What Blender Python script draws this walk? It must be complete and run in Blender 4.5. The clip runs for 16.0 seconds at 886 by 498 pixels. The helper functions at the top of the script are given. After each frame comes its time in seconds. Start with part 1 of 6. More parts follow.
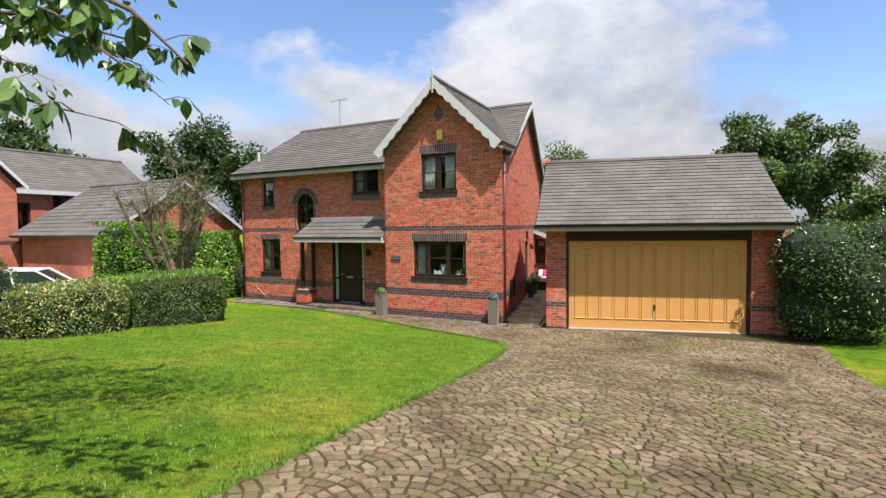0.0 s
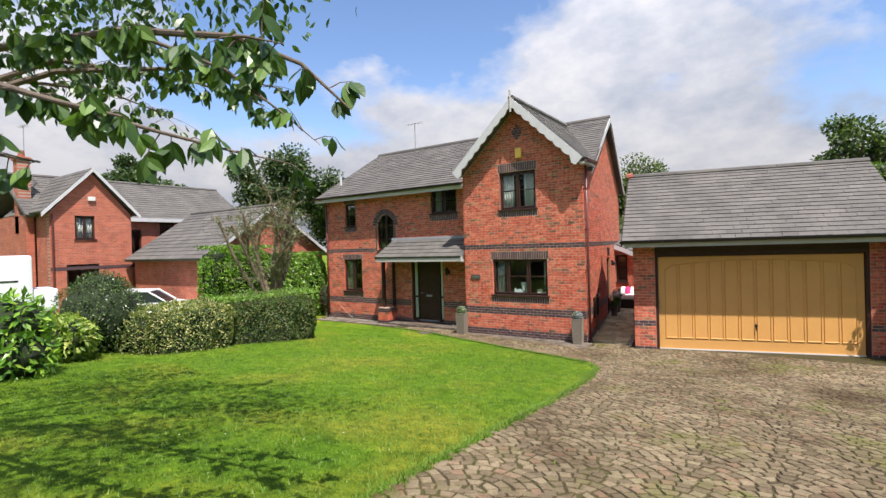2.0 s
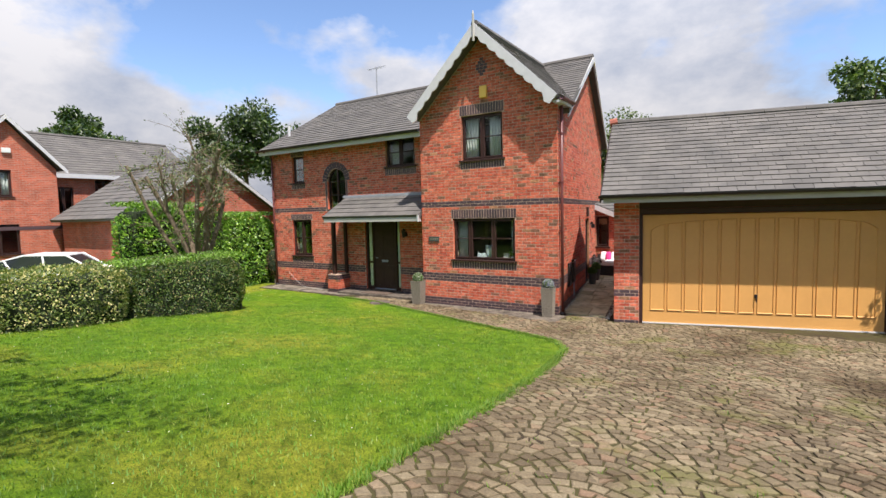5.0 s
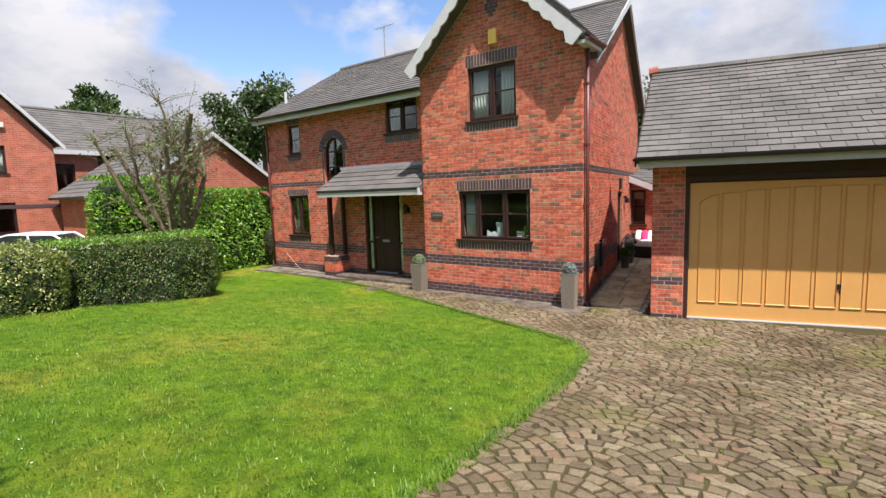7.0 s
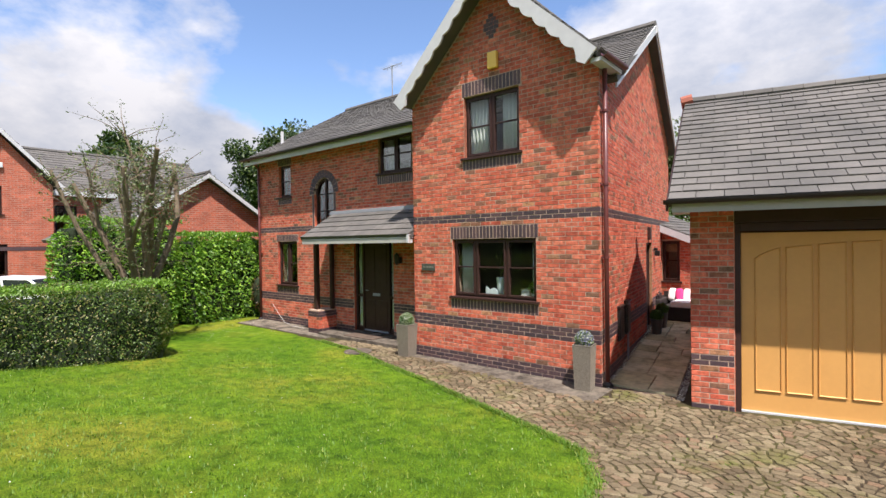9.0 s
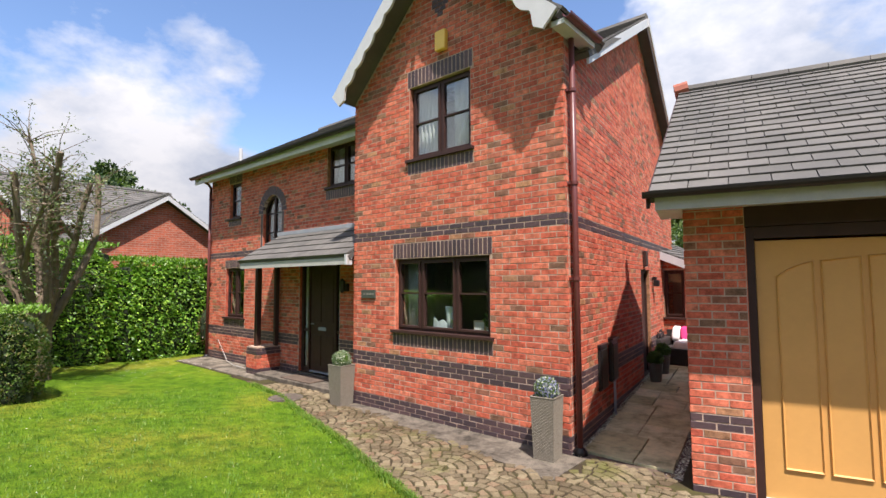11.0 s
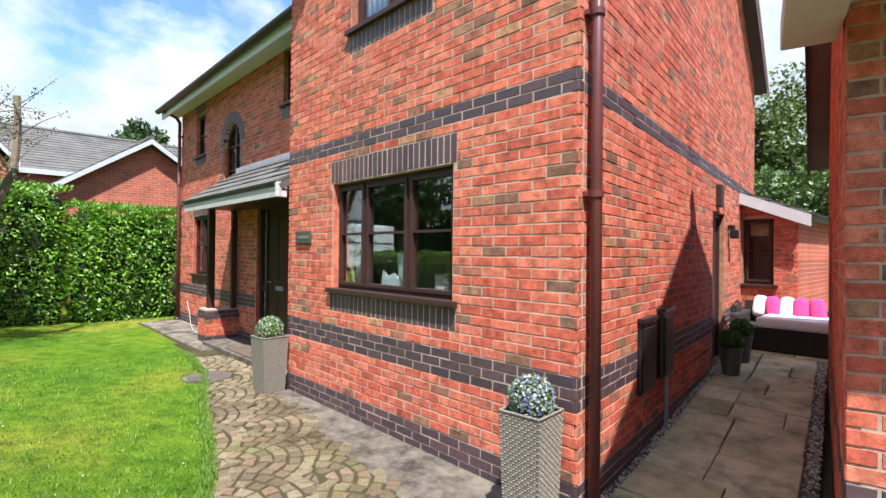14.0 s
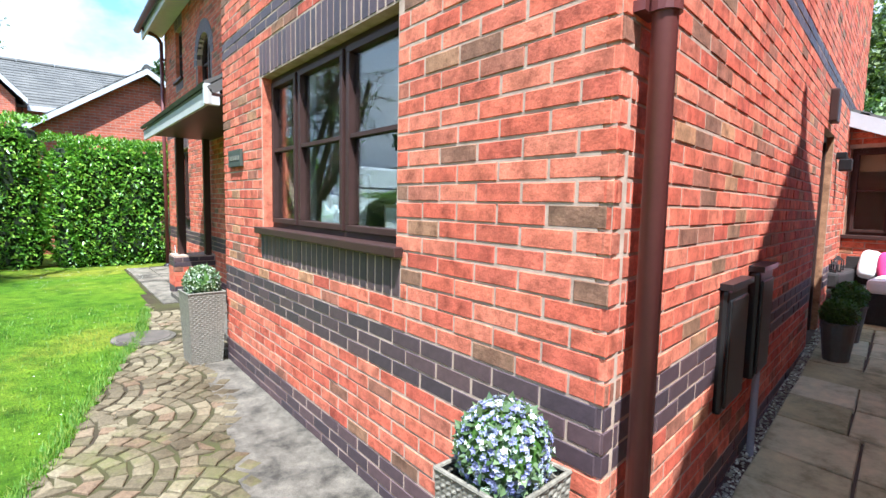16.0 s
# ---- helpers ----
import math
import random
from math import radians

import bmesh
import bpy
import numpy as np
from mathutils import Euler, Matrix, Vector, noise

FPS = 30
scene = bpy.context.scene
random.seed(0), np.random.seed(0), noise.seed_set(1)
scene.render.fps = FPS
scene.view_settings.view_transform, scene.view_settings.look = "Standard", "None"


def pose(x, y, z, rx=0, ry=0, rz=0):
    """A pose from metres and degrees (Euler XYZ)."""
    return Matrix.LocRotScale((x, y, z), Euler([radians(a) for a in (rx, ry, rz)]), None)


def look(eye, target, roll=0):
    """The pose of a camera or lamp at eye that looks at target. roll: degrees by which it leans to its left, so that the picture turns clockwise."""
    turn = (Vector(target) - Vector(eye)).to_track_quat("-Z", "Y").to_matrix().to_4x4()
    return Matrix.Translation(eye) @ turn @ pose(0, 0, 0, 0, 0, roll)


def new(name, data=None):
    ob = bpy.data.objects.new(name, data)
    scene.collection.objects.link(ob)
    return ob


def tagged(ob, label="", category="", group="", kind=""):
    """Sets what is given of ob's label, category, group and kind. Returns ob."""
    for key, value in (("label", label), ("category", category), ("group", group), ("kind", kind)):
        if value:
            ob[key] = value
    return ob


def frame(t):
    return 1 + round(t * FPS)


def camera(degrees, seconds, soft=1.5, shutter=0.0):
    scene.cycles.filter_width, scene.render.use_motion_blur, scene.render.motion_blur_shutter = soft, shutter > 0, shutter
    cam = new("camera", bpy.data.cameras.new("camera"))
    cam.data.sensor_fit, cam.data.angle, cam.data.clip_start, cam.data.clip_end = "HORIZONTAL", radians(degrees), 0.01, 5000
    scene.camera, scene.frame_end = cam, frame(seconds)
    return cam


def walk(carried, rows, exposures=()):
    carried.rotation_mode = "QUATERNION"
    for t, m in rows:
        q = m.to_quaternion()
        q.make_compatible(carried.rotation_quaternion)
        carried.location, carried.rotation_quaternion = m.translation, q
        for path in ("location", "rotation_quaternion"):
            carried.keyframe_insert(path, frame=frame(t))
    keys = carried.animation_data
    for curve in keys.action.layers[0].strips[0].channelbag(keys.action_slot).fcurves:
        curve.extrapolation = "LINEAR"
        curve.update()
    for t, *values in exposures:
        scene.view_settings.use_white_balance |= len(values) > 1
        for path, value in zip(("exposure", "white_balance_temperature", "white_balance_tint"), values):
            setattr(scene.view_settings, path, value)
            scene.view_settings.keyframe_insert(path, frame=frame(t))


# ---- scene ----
cam = camera(84.0, 16.0)
PATH = [
    (0, (-1.036, -0.65, 2.291), (-1.925, 1.139, 2.204), -0.6),
    (0.5, (-1.022, -0.643, 2.319), (-1.892, 1.157, 2.243), -0.6),
    (1, (-1.216, -0.822, 2.355), (-2.172, 0.933, 2.295), -0.8),
    (1.5, (-1.327, -0.891, 2.383), (-2.387, 0.804, 2.347), -1.2),
    (2, (-1.341, -0.931, 2.346), (-2.463, 0.724, 2.334), -1.7),
    (2.5, (-1.298, -0.866, 2.328), (-2.434, 0.78, 2.308), -1.9),
    (3, (-1.356, -0.612, 2.265), (-2.462, 1.053, 2.204), -1.9),
    (3.5, (-1.502, -0.181, 2.215), (-2.578, 1.503, 2.125), -1.5),
    (4, (-1.587, 0.315, 2.173), (-2.657, 2.002, 2.07), -1.2),
    (6.5, (-2.185, 2.855, 1.854), (-3.299, 4.501, 1.628), -1.3),
    (7, (-2.299, 3.321, 1.828), (-3.477, 4.922, 1.606), -1.7),
    (7.5, (-2.46, 3.775, 1.837), (-3.739, 5.3, 1.644), -1.8),
    (8, (-2.64, 3.994, 1.843), (-4.017, 5.437, 1.694), -1.4),
    (8.5, (-2.783, 4.577, 1.828), (-4.123, 6.06, 1.747), -1.0),
    (9, (-2.813, 5.223, 1.81), (-4.083, 6.768, 1.786), -0.8),
    (9.5, (-2.813, 5.763, 1.828), (-4.035, 7.347, 1.843), -1.0),
    (12, (-3.420, 8.258, 1.319), (-4.833, 9.654, 1.548), 0.4),
    (12.5, (-3.565, 8.609, 1.342), (-5.028, 9.949, 1.594), 0.6),
    (13, (-3.797, 8.965, 1.301), (-5.288, 10.279, 1.529), 0.6),
    (13.5, (-4.037, 9.525, 1.243), (-5.528, 10.853, 1.361), 0.8),
    (14, (-4.144, 9.997, 1.169), (-5.599, 11.369, 1.184), 0.6),
    (14.5, (-4.348, 10.492, 1.065), (-5.769, 11.898, 1.006), 0.2),
    (15, (-4.538, 10.845, 1.012), (-5.958, 12.248, 0.897), 0.1),
    (15.5, (-4.738, 11.115, 0.998), (-6.196, 12.475, 0.840), 0.9),
    (16, (-5.006, 11.464, 0.989), (-6.560, 12.710, 0.806), 1.2),
]
walk(cam, [(t, look(eye, target, roll)) for t, eye, target, roll in PATH],
     [(0, 0.88, 6450, 15), (4.0, 0.88, 6450, 15), (9.0, 0.96, 6450, 16), (12.5, 1.12, 6400, 16), (14.0, 1.35, 5900, 11), (15.0, 1.59, 5500, 8), (16.0, 1.75, 5300, 5)])

# ---- light ----
SUN_WAY = Vector((-0.51, 0.36, -1.22)).normalized()
sun = new("sun", bpy.data.lights.new("sun", "SUN"))
sun.data.energy, sun.data.angle, sun.data.color = 4.6, radians(0.6), (1.0, 0.95, 0.88)
sun.matrix_world = look((0, 0, 40), Vector((0, 0, 40)) + SUN_WAY)
sky_world = bpy.data.worlds.new("sky")
scene.world = sky_world
sky_world.use_nodes = True


def build_sky(w):
    nt = w.node_tree
    nt.nodes.clear()
    N, Lk = nt.nodes.new, nt.links.new
    out, bg = N("ShaderNodeOutputWorld"), N("ShaderNodeBackground")
    sky = N("ShaderNodeTexSky")
    sky.sky_type, sky.sun_disc = "NISHITA", False
    sky.sun_elevation = math.asin(-SUN_WAY.z)
    sky.sun_rotation = math.atan2(-SUN_WAY.x, -SUN_WAY.y)
    sky.dust_density, sky.ozone_density, sky.air_density = 0.15, 4.0, 1.0
    tc, mp = N("ShaderNodeTexCoord"), N("ShaderNodeMapping")
    mp.inputs["Scale"].default_value = (1.0, 1.0, 1.7)
    mp.inputs["Location"].default_value = (0.35, 0.1, 0.55)
    n1, n2 = N("ShaderNodeTexNoise"), N("ShaderNodeTexNoise")
    n1.inputs["Scale"].default_value, n1.inputs["Detail"].default_value, n1.inputs["Roughness"].default_value = 3.4, 10.0, 0.55
    n2.inputs["Scale"].default_value, n2.inputs["Detail"].default_value, n2.inputs["Roughness"].default_value = 4.2, 7.0, 0.6
    r1, r2 = N("ShaderNodeValToRGB"), N("ShaderNodeValToRGB")
    r1.color_ramp.elements[0].position, r1.color_ramp.elements[1].position = 0.46, 0.60
    r2.color_ramp.elements[0].color, r2.color_ramp.elements[1].color = (2.45, 2.75, 3.25, 1), (4.25, 4.3, 4.35, 1)
    r2.color_ramp.elements[0].position, r2.color_ramp.elements[1].position = 0.36, 0.62
    mix = N("ShaderNodeMix")
    mix.data_type = "RGBA"

    def calc(kind, a, b, c=None):
        n = N("ShaderNodeMath")
        n.operation = kind
        for sock, v in zip(n.inputs, (a, b, c)):
            if isinstance(v, (int, float)):
                sock.default_value = v
            elif v is not None:
                Lk(v, sock)
        return n.outputs["Value"]

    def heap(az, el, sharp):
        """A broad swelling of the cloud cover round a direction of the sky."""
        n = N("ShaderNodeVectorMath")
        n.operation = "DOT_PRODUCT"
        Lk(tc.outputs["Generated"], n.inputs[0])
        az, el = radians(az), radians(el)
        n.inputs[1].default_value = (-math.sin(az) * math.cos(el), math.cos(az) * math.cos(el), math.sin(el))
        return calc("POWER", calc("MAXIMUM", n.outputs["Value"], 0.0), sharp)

    sep = N("ShaderNodeSeparateXYZ")
    Lk(tc.outputs["Generated"], sep.inputs[0])
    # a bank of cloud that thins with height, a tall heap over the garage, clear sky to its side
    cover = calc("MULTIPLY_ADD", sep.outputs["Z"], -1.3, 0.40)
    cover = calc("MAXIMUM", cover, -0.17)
    # the heap at the zenith is out of view, added to lighten the shade
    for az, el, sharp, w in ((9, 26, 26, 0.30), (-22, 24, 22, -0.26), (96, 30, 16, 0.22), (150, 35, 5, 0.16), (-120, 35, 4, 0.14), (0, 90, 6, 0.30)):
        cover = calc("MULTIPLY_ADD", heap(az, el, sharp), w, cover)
    Lk(tc.outputs["Generated"], mp.inputs["Vector"])
    for n in (n1, n2):
        Lk(mp.outputs["Vector"], n.inputs["Vector"])
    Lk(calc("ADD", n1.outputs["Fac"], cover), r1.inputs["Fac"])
    Lk(n2.outputs["Fac"], r2.inputs["Fac"])
    Lk(r1.outputs["Color"], mix.inputs["Factor"])
    Lk(sky.outputs["Color"], mix.inputs["A"])
    # as in any cloudy sky the cover is brighter the higher it stands
    lift = N("ShaderNodeVectorMath")
    lift.operation = "SCALE"
    Lk(r2.outputs["Color"], lift.inputs[0])
    Lk(calc("MULTIPLY_ADD", calc("MAXIMUM", sep.outputs["Z"], 0.0), 1.3, 0.62), lift.inputs["Scale"])
    Lk(lift.outputs["Vector"], mix.inputs["B"])
    Lk(mix.outputs["Result"], bg.inputs["Color"])
    bg.inputs["Strength"].default_value = 0.115
    Lk(bg.outputs["Background"], out.inputs["Surface"])


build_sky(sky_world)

# ---- materials ----


class Mat:
    """A node material that is put together step by step."""

    def __init__(self, name, rough=0.8, metal=0.0, spec=0.3):
        self.m = bpy.data.materials.new(name)
        self.m.use_nodes = True
        self.nt = self.m.node_tree
        self.b = self.nt.nodes["Principled BSDF"]
        self.b.inputs["Roughness"].default_value = rough
        self.b.inputs["Metallic"].default_value = metal
        self.b.inputs["Specular IOR Level"].default_value = spec
        self.co = self.nt.nodes.new("ShaderNodeTexCoord").outputs["Object"]

    def node(self, kind, **values):
        n = self.nt.nodes.new(kind)
        for k, v in values.items():
            n.inputs[k.replace("_", " ")].default_value = v
        return n

    def link(self, a, b):
        self.nt.links.new(a, b)

    def noise(self, scale, detail=4.0, rough=0.55, co=None):
        n = self.node("ShaderNodeTexNoise", Scale=scale, Detail=detail, Roughness=rough)
        self.link(co or self.co, n.inputs["Vector"])
        return n.outputs["Fac"]

    def ramp(self, fac, *stops):
        n = self.nt.nodes.new("ShaderNodeValToRGB")
        e = n.color_ramp.elements
        while len(e) < len(stops):
            e.new(0.5)
        for k, (p, c) in enumerate(stops):
            e[k].position = p
            e[k].color = (*c, 1) if len(c) == 3 else c
        self.link(fac, n.inputs["Fac"])
        return n.outputs["Color"]

    def mix(self, fac, a, b, kind="MIX"):
        n = self.nt.nodes.new("ShaderNodeMix")
        n.data_type, n.blend_type = "RGBA", kind
        for v, s in ((fac, "Factor"), (a, "A"), (b, "B")):
            sock = n.inputs[s] if s == "Factor" else [i for i in n.inputs if i.name == s and i.type == "RGBA"][0]
            if isinstance(v, (int, float)):
                sock.default_value = v
            elif isinstance(v, tuple):
                sock.default_value = (*v, 1)
            else:
                self.link(v, sock)
        return [o for o in n.outputs if o.type == "RGBA"][0]

    def colour(self, c):
        if isinstance(c, tuple):
            self.b.inputs["Base Color"].default_value = (*c, 1)
        else:
            self.link(c, self.b.inputs["Base Color"])
        return self

    def bump(self, fac, strength=0.3, dist=0.01):
        n = self.node("ShaderNodeBump", Strength=strength, Distance=dist)
        self.link(fac, n.inputs["Height"])
        self.link(n.outputs["Normal"], self.b.inputs["Normal"])
        return self

    def shifted(self, co, by):
        n = self.node("ShaderNodeMapping", Location=(by, by, by))
        self.link(co, n.inputs["Vector"])
        return n.outputs["Vector"]

    def random(self, island):
        if island:
            return self.nt.nodes.new("ShaderNodeNewGeometry").outputs["Random Per Island"]
        return self.nt.nodes.new("ShaderNodeObjectInfo").outputs["Random"]


def plain(name, c, rough=0.6, metal=0.0, spec=0.4, vary=0.25, scale=6.0, bump=0.1):
    m = Mat(name, rough, metal, spec)
    lo = tuple(v * (1 - vary) for v in c)
    hi = tuple(min(1, v * (1 + vary)) for v in c)
    m.colour(m.mix(0.35, m.ramp(m.noise(scale), (0.3, lo), (0.7, hi)), m.ramp(m.noise(scale * 9), (0.3, lo), (0.7, hi))))
    m.bump(m.noise(scale * 20), bump, 0.004)
    return m.m


def brick_mat(name, island):
    m = Mat(name, 0.85, 0, 0.25)
    r = m.random(island)
    base = m.ramp(r, (0.0, (0.55, 0.112, 0.062)), (0.22, (0.64, 0.160, 0.088)), (0.46, (0.67, 0.205, 0.118)), (0.62, (0.48, 0.098, 0.058)),
                  (0.82, (0.60, 0.146, 0.082)), (0.89, (0.38, 0.135, 0.082)), (0.955, (0.22, 0.115, 0.070)), (0.992, (0.50, 0.24, 0.12)))
    geo = m.nt.nodes.new("ShaderNodeNewGeometry").outputs["Position"]
    # kiln marks drift over each brick, finer stains and sandy grain over them
    kiln = m.ramp(m.noise(8.5, 3, 0.6, geo), (0.42, (0, 0, 0)), (0.64, (0.9, 0.9, 0.9)))
    c = m.mix(kiln, base, m.mix(1.0, base, (0.60, 0.62, 0.60), "MULTIPLY"))
    st = m.ramp(m.noise(19, 5, 0.65, geo), (0.30, (0.60, 0.56, 0.54)), (0.48, (1.0, 1.0, 1.0)), (0.70, (1.26, 1.28, 1.26)))
    gr = m.ramp(m.noise(120, 3, 0.6, geo), (0.35, (0.80, 0.80, 0.80)), (0.65, (1.12, 1.12, 1.12)))
    m.colour(m.mix(1.0, m.mix(1.0, c, st, "MULTIPLY"), gr, "MULTIPLY"))
    m.bump(m.noise(70, 6, 0.6, geo), 0.5, 0.005)
    return m.m


def blue_mat(name, island):
    m = Mat(name, 0.5, 0, 0.4)
    r = m.random(island)
    base = m.ramp(r, (0.0, (0.055, 0.038, 0.043)), (0.5, (0.074, 0.046, 0.050)), (1.0, (0.10, 0.058, 0.058)))
    m.colour(m.mix(1.0, base, m.ramp(m.noise(30), (0.3, (0.8, 0.8, 0.8)), (0.7, (1.2, 1.2, 1.2))), "MULTIPLY"))
    m.bump(m.noise(70), 0.25, 0.004)
    return m.m


def far_brick(name, tint=1.0):
    m = Mat(name, 0.85, 0, 0.2)
    mp = m.node("ShaderNodeMapping", Rotation=(radians(90), 0, 0))
    m.link(m.co, mp.inputs["Vector"])
    t = m.node("ShaderNodeTexBrick", Scale=1.0, Mortar_Size=0.006, Brick_Width=0.225, Row_Height=0.075,
               Color1=(0.49 * tint, 0.125 * tint, 0.068 * tint, 1), Color2=(0.33 * tint, 0.09 * tint, 0.053 * tint, 1), Mortar=(0.36, 0.27, 0.21, 1))
    m.link(mp.outputs["Vector"], t.inputs["Vector"])
    m.colour(m.mix(1.0, t.outputs["Color"], m.ramp(m.noise(2.2), (0.3, (0.85, 0.85, 0.85)), (0.7, (1.15, 1.15, 1.15))), "MULTIPLY"))
    m.bump(t.outputs["Fac"], -0.3, 0.006)
    return m.m


def tile_mat(name, island, c=(0.112, 0.105, 0.096)):
    m = Mat(name, 0.8, 0, 0.3)
    k = lambda f: tuple(v * f for v in c)
    base = m.ramp(m.random(island), (0.0, k(0.9)), (0.5, k(1.0)), (0.9, k(1.1)), (1.0, k(0.82)))
    st = m.ramp(m.noise(1.3), (0.3, (0.75, 0.76, 0.76)), (0.7, (1.2, 1.18, 1.15)))
    lich = m.ramp(m.noise(26, 6), (0.62, (1, 1, 1)), (0.70, (1.3, 1.28, 1.2)))
    m.colour(m.mix(1.0, m.mix(1.0, base, st, "MULTIPLY"), lich, "MULTIPLY"))
    m.bump(m.noise(80), 0.3, 0.004)
    return m.m


def leaf_mat(name, dark, light, odd=None, rough=0.42):
    m = Mat(name, rough, 0, 0.45)
    stops = [(0.0, dark), (0.6, tuple((a + b) / 2 for a, b in zip(dark, light))), (0.9, light)]
    if odd:
        stops[-1] = (0.72, light)
        stops.append((0.86, odd))
    base = m.ramp(m.random(True), *stops)
    m.colour(m.mix(1.0, base, m.ramp(m.noise(0.9), (0.3, (0.75, 0.75, 0.75)), (0.7, (1.25, 1.25, 1.2))), "MULTIPLY"))
    out = m.nt.nodes["Material Output"]
    tr = m.nt.nodes.new("ShaderNodeBsdfTranslucent")
    m.link(m.mix(1.0, base, (1.3, 1.5, 0.6), "MULTIPLY"), tr.inputs["Color"])
    mx = m.nt.nodes.new("ShaderNodeMixShader")
    mx.inputs["Fac"].default_value = 0.28
    m.link(m.b.outputs["BSDF"], mx.inputs[1])
    m.link(tr.outputs["BSDF"], mx.inputs[2])
    m.link(mx.outputs["Shader"], out.inputs["Surface"])
    return m.m


def glass_mat():
    m = Mat("glass", 0.02)
    nt = m.nt
    fr = m.node("ShaderNodeFresnel", IOR=1.5)
    ml = nt.nodes.new("ShaderNodeMath")
    ml.operation = "MULTIPLY_ADD"
    ml.inputs[1].default_value, ml.inputs[2].default_value = 0.55, 0.0
    tr, gl = nt.nodes.new("ShaderNodeBsdfTransparent"), m.node("ShaderNodeBsdfGlossy", Roughness=0.01)
    tr.inputs["Color"].default_value = (0.90, 0.93, 0.92, 1)
    mx = nt.nodes.new("ShaderNodeMixShader")
    m.link(fr.outputs["Fac"], ml.inputs[0])
    m.link(ml.outputs["Value"], mx.inputs["Fac"])
    m.link(tr.outputs["BSDF"], mx.inputs[1])
    m.link(gl.outputs["BSDF"], mx.inputs[2])
    m.link(mx.outputs["Shader"], nt.nodes["Material Output"].inputs["Surface"])
    return m.m


def mortar_mat():
    m = Mat("mortar", 0.95, 0, 0.1)
    m.colour(m.ramp(m.noise(14), (0.3, (0.34, 0.235, 0.172)), (0.7, (0.50, 0.365, 0.275))))
    m.bump(m.noise(120), 0.4, 0.003)
    return m.m


def lawn_mat():
    m = Mat("turf", 0.9, 0, 0.12)
    a = m.ramp(m.noise(0.5, 6, 0.62), (0.30, (0.062, 0.150, 0.006)), (0.48, (0.105, 0.190, 0.009)), (0.64, (0.190, 0.215, 0.020)))
    p = m.ramp(m.noise(4.5, 7, 0.72), (0.34, (0.46, 0.54, 0.45)), (0.5, (1, 1, 1)), (0.64, (1.42, 1.30, 1.35)))
    b = m.ramp(m.noise(48, 5, 0.7), (0.3, (0.55, 0.6, 0.5)), (0.7, (1.35, 1.3, 1.25)))
    m.colour(m.mix(1.0, m.mix(1.0, a, p, "MULTIPLY"), b, "MULTIPLY"))
    m.bump(m.noise(60, 6, 0.7), 1.0, 0.035)
    return m.m


def sett_mat(name, island):
    m = Mat(name, 0.88, 0, 0.22)
    base = m.ramp(m.random(island), (0.0, (0.112, 0.088, 0.055)), (0.45, (0.155, 0.124, 0.077)), (0.80, (0.215, 0.178, 0.113)), (0.96, (0.180, 0.122, 0.078)))
    geo = m.nt.nodes.new("ShaderNodeNewGeometry").outputs["Position"]
    st = m.ramp(m.noise(0.6, 7, 0.62, geo), (0.34, (0.42, 0.36, 0.30)), (0.46, (0.86, 0.82, 0.76)), (0.56, (1.0, 0.97, 0.93)), (0.70, (1.22, 1.16, 1.10)))
    soil = m.ramp(m.noise(1.7, 8, 0.7, geo), (0.56, (0, 0, 0)), (0.66, (0.75, 0.75, 0.75)))
    moss = m.ramp(m.noise(0.9, 9, 0.72, m.shifted(geo, 7.3)), (0.53, (0, 0, 0)), (0.66, (0.85, 0.85, 0.85)))
    c = m.mix(1.0, m.mix(1.0, base, st, "MULTIPLY"), m.ramp(m.noise(55, 5, 0.65, geo), (0.3, (0.66, 0.66, 0.66)), (0.7, (1.28, 1.28, 1.28))), "MULTIPLY")
    c = m.mix(soil, c, (0.075, 0.050, 0.028))
    m.colour(m.mix(moss, c, (0.110, 0.108, 0.030)))
    m.bump(m.noise(38, 7, 0.65, geo), 0.7, 0.010)
    return m.m


def joint_mat():
    m = Mat("sett_joint", 0.95, 0, 0.1)
    m.colour(m.ramp(m.noise(1.1, 8, 0.7), (0.4, (0.046, 0.034, 0.022)), (0.62, (0.066, 0.062, 0.022))))
    m.bump(m.noise(80), 0.5, 0.006)
    return m.m


def flag_mat(name):
    m = Mat(name, 0.85, 0, 0.25)
    base = m.ramp(m.random(False), (0.0, (0.33, 0.30, 0.18)), (0.5, (0.42, 0.38, 0.25)), (1.0, (0.50, 0.45, 0.32)))
    geo = m.nt.nodes.new("ShaderNodeNewGeometry").outputs["Position"]
    st = m.ramp(m.noise(3.2, 9, 0.72, geo), (0.34, (0.45, 0.47, 0.36)), (0.5, (0.95, 0.95, 0.88)), (0.66, (1.32, 1.22, 1.05)))
    m.colour(m.mix(1.0, base, st, "MULTIPLY"))
    m.bump(m.noise(14, 8, 0.65, geo), 0.55, 0.012)
    return m.m


def render_mat(name, c, scale=3.0):
    m = Mat(name, 0.9, 0, 0.2)
    m.colour(m.mix(1.0, m.ramp(m.noise(scale, 9, 0.7), (0.36, tuple(v * 0.38 for v in c)), (0.48, tuple(v * 0.9 for v in c)), (0.62, tuple(v * 1.5 for v in c))),
                   m.ramp(m.noise(scale * 40, 3), (0.3, (0.75, 0.75, 0.75)), (0.7, (1.2, 1.2, 1.2))), "MULTIPLY"))
    m.bump(m.noise(scale * 12, 8, 0.7), 0.7, 0.012)
    return m.m


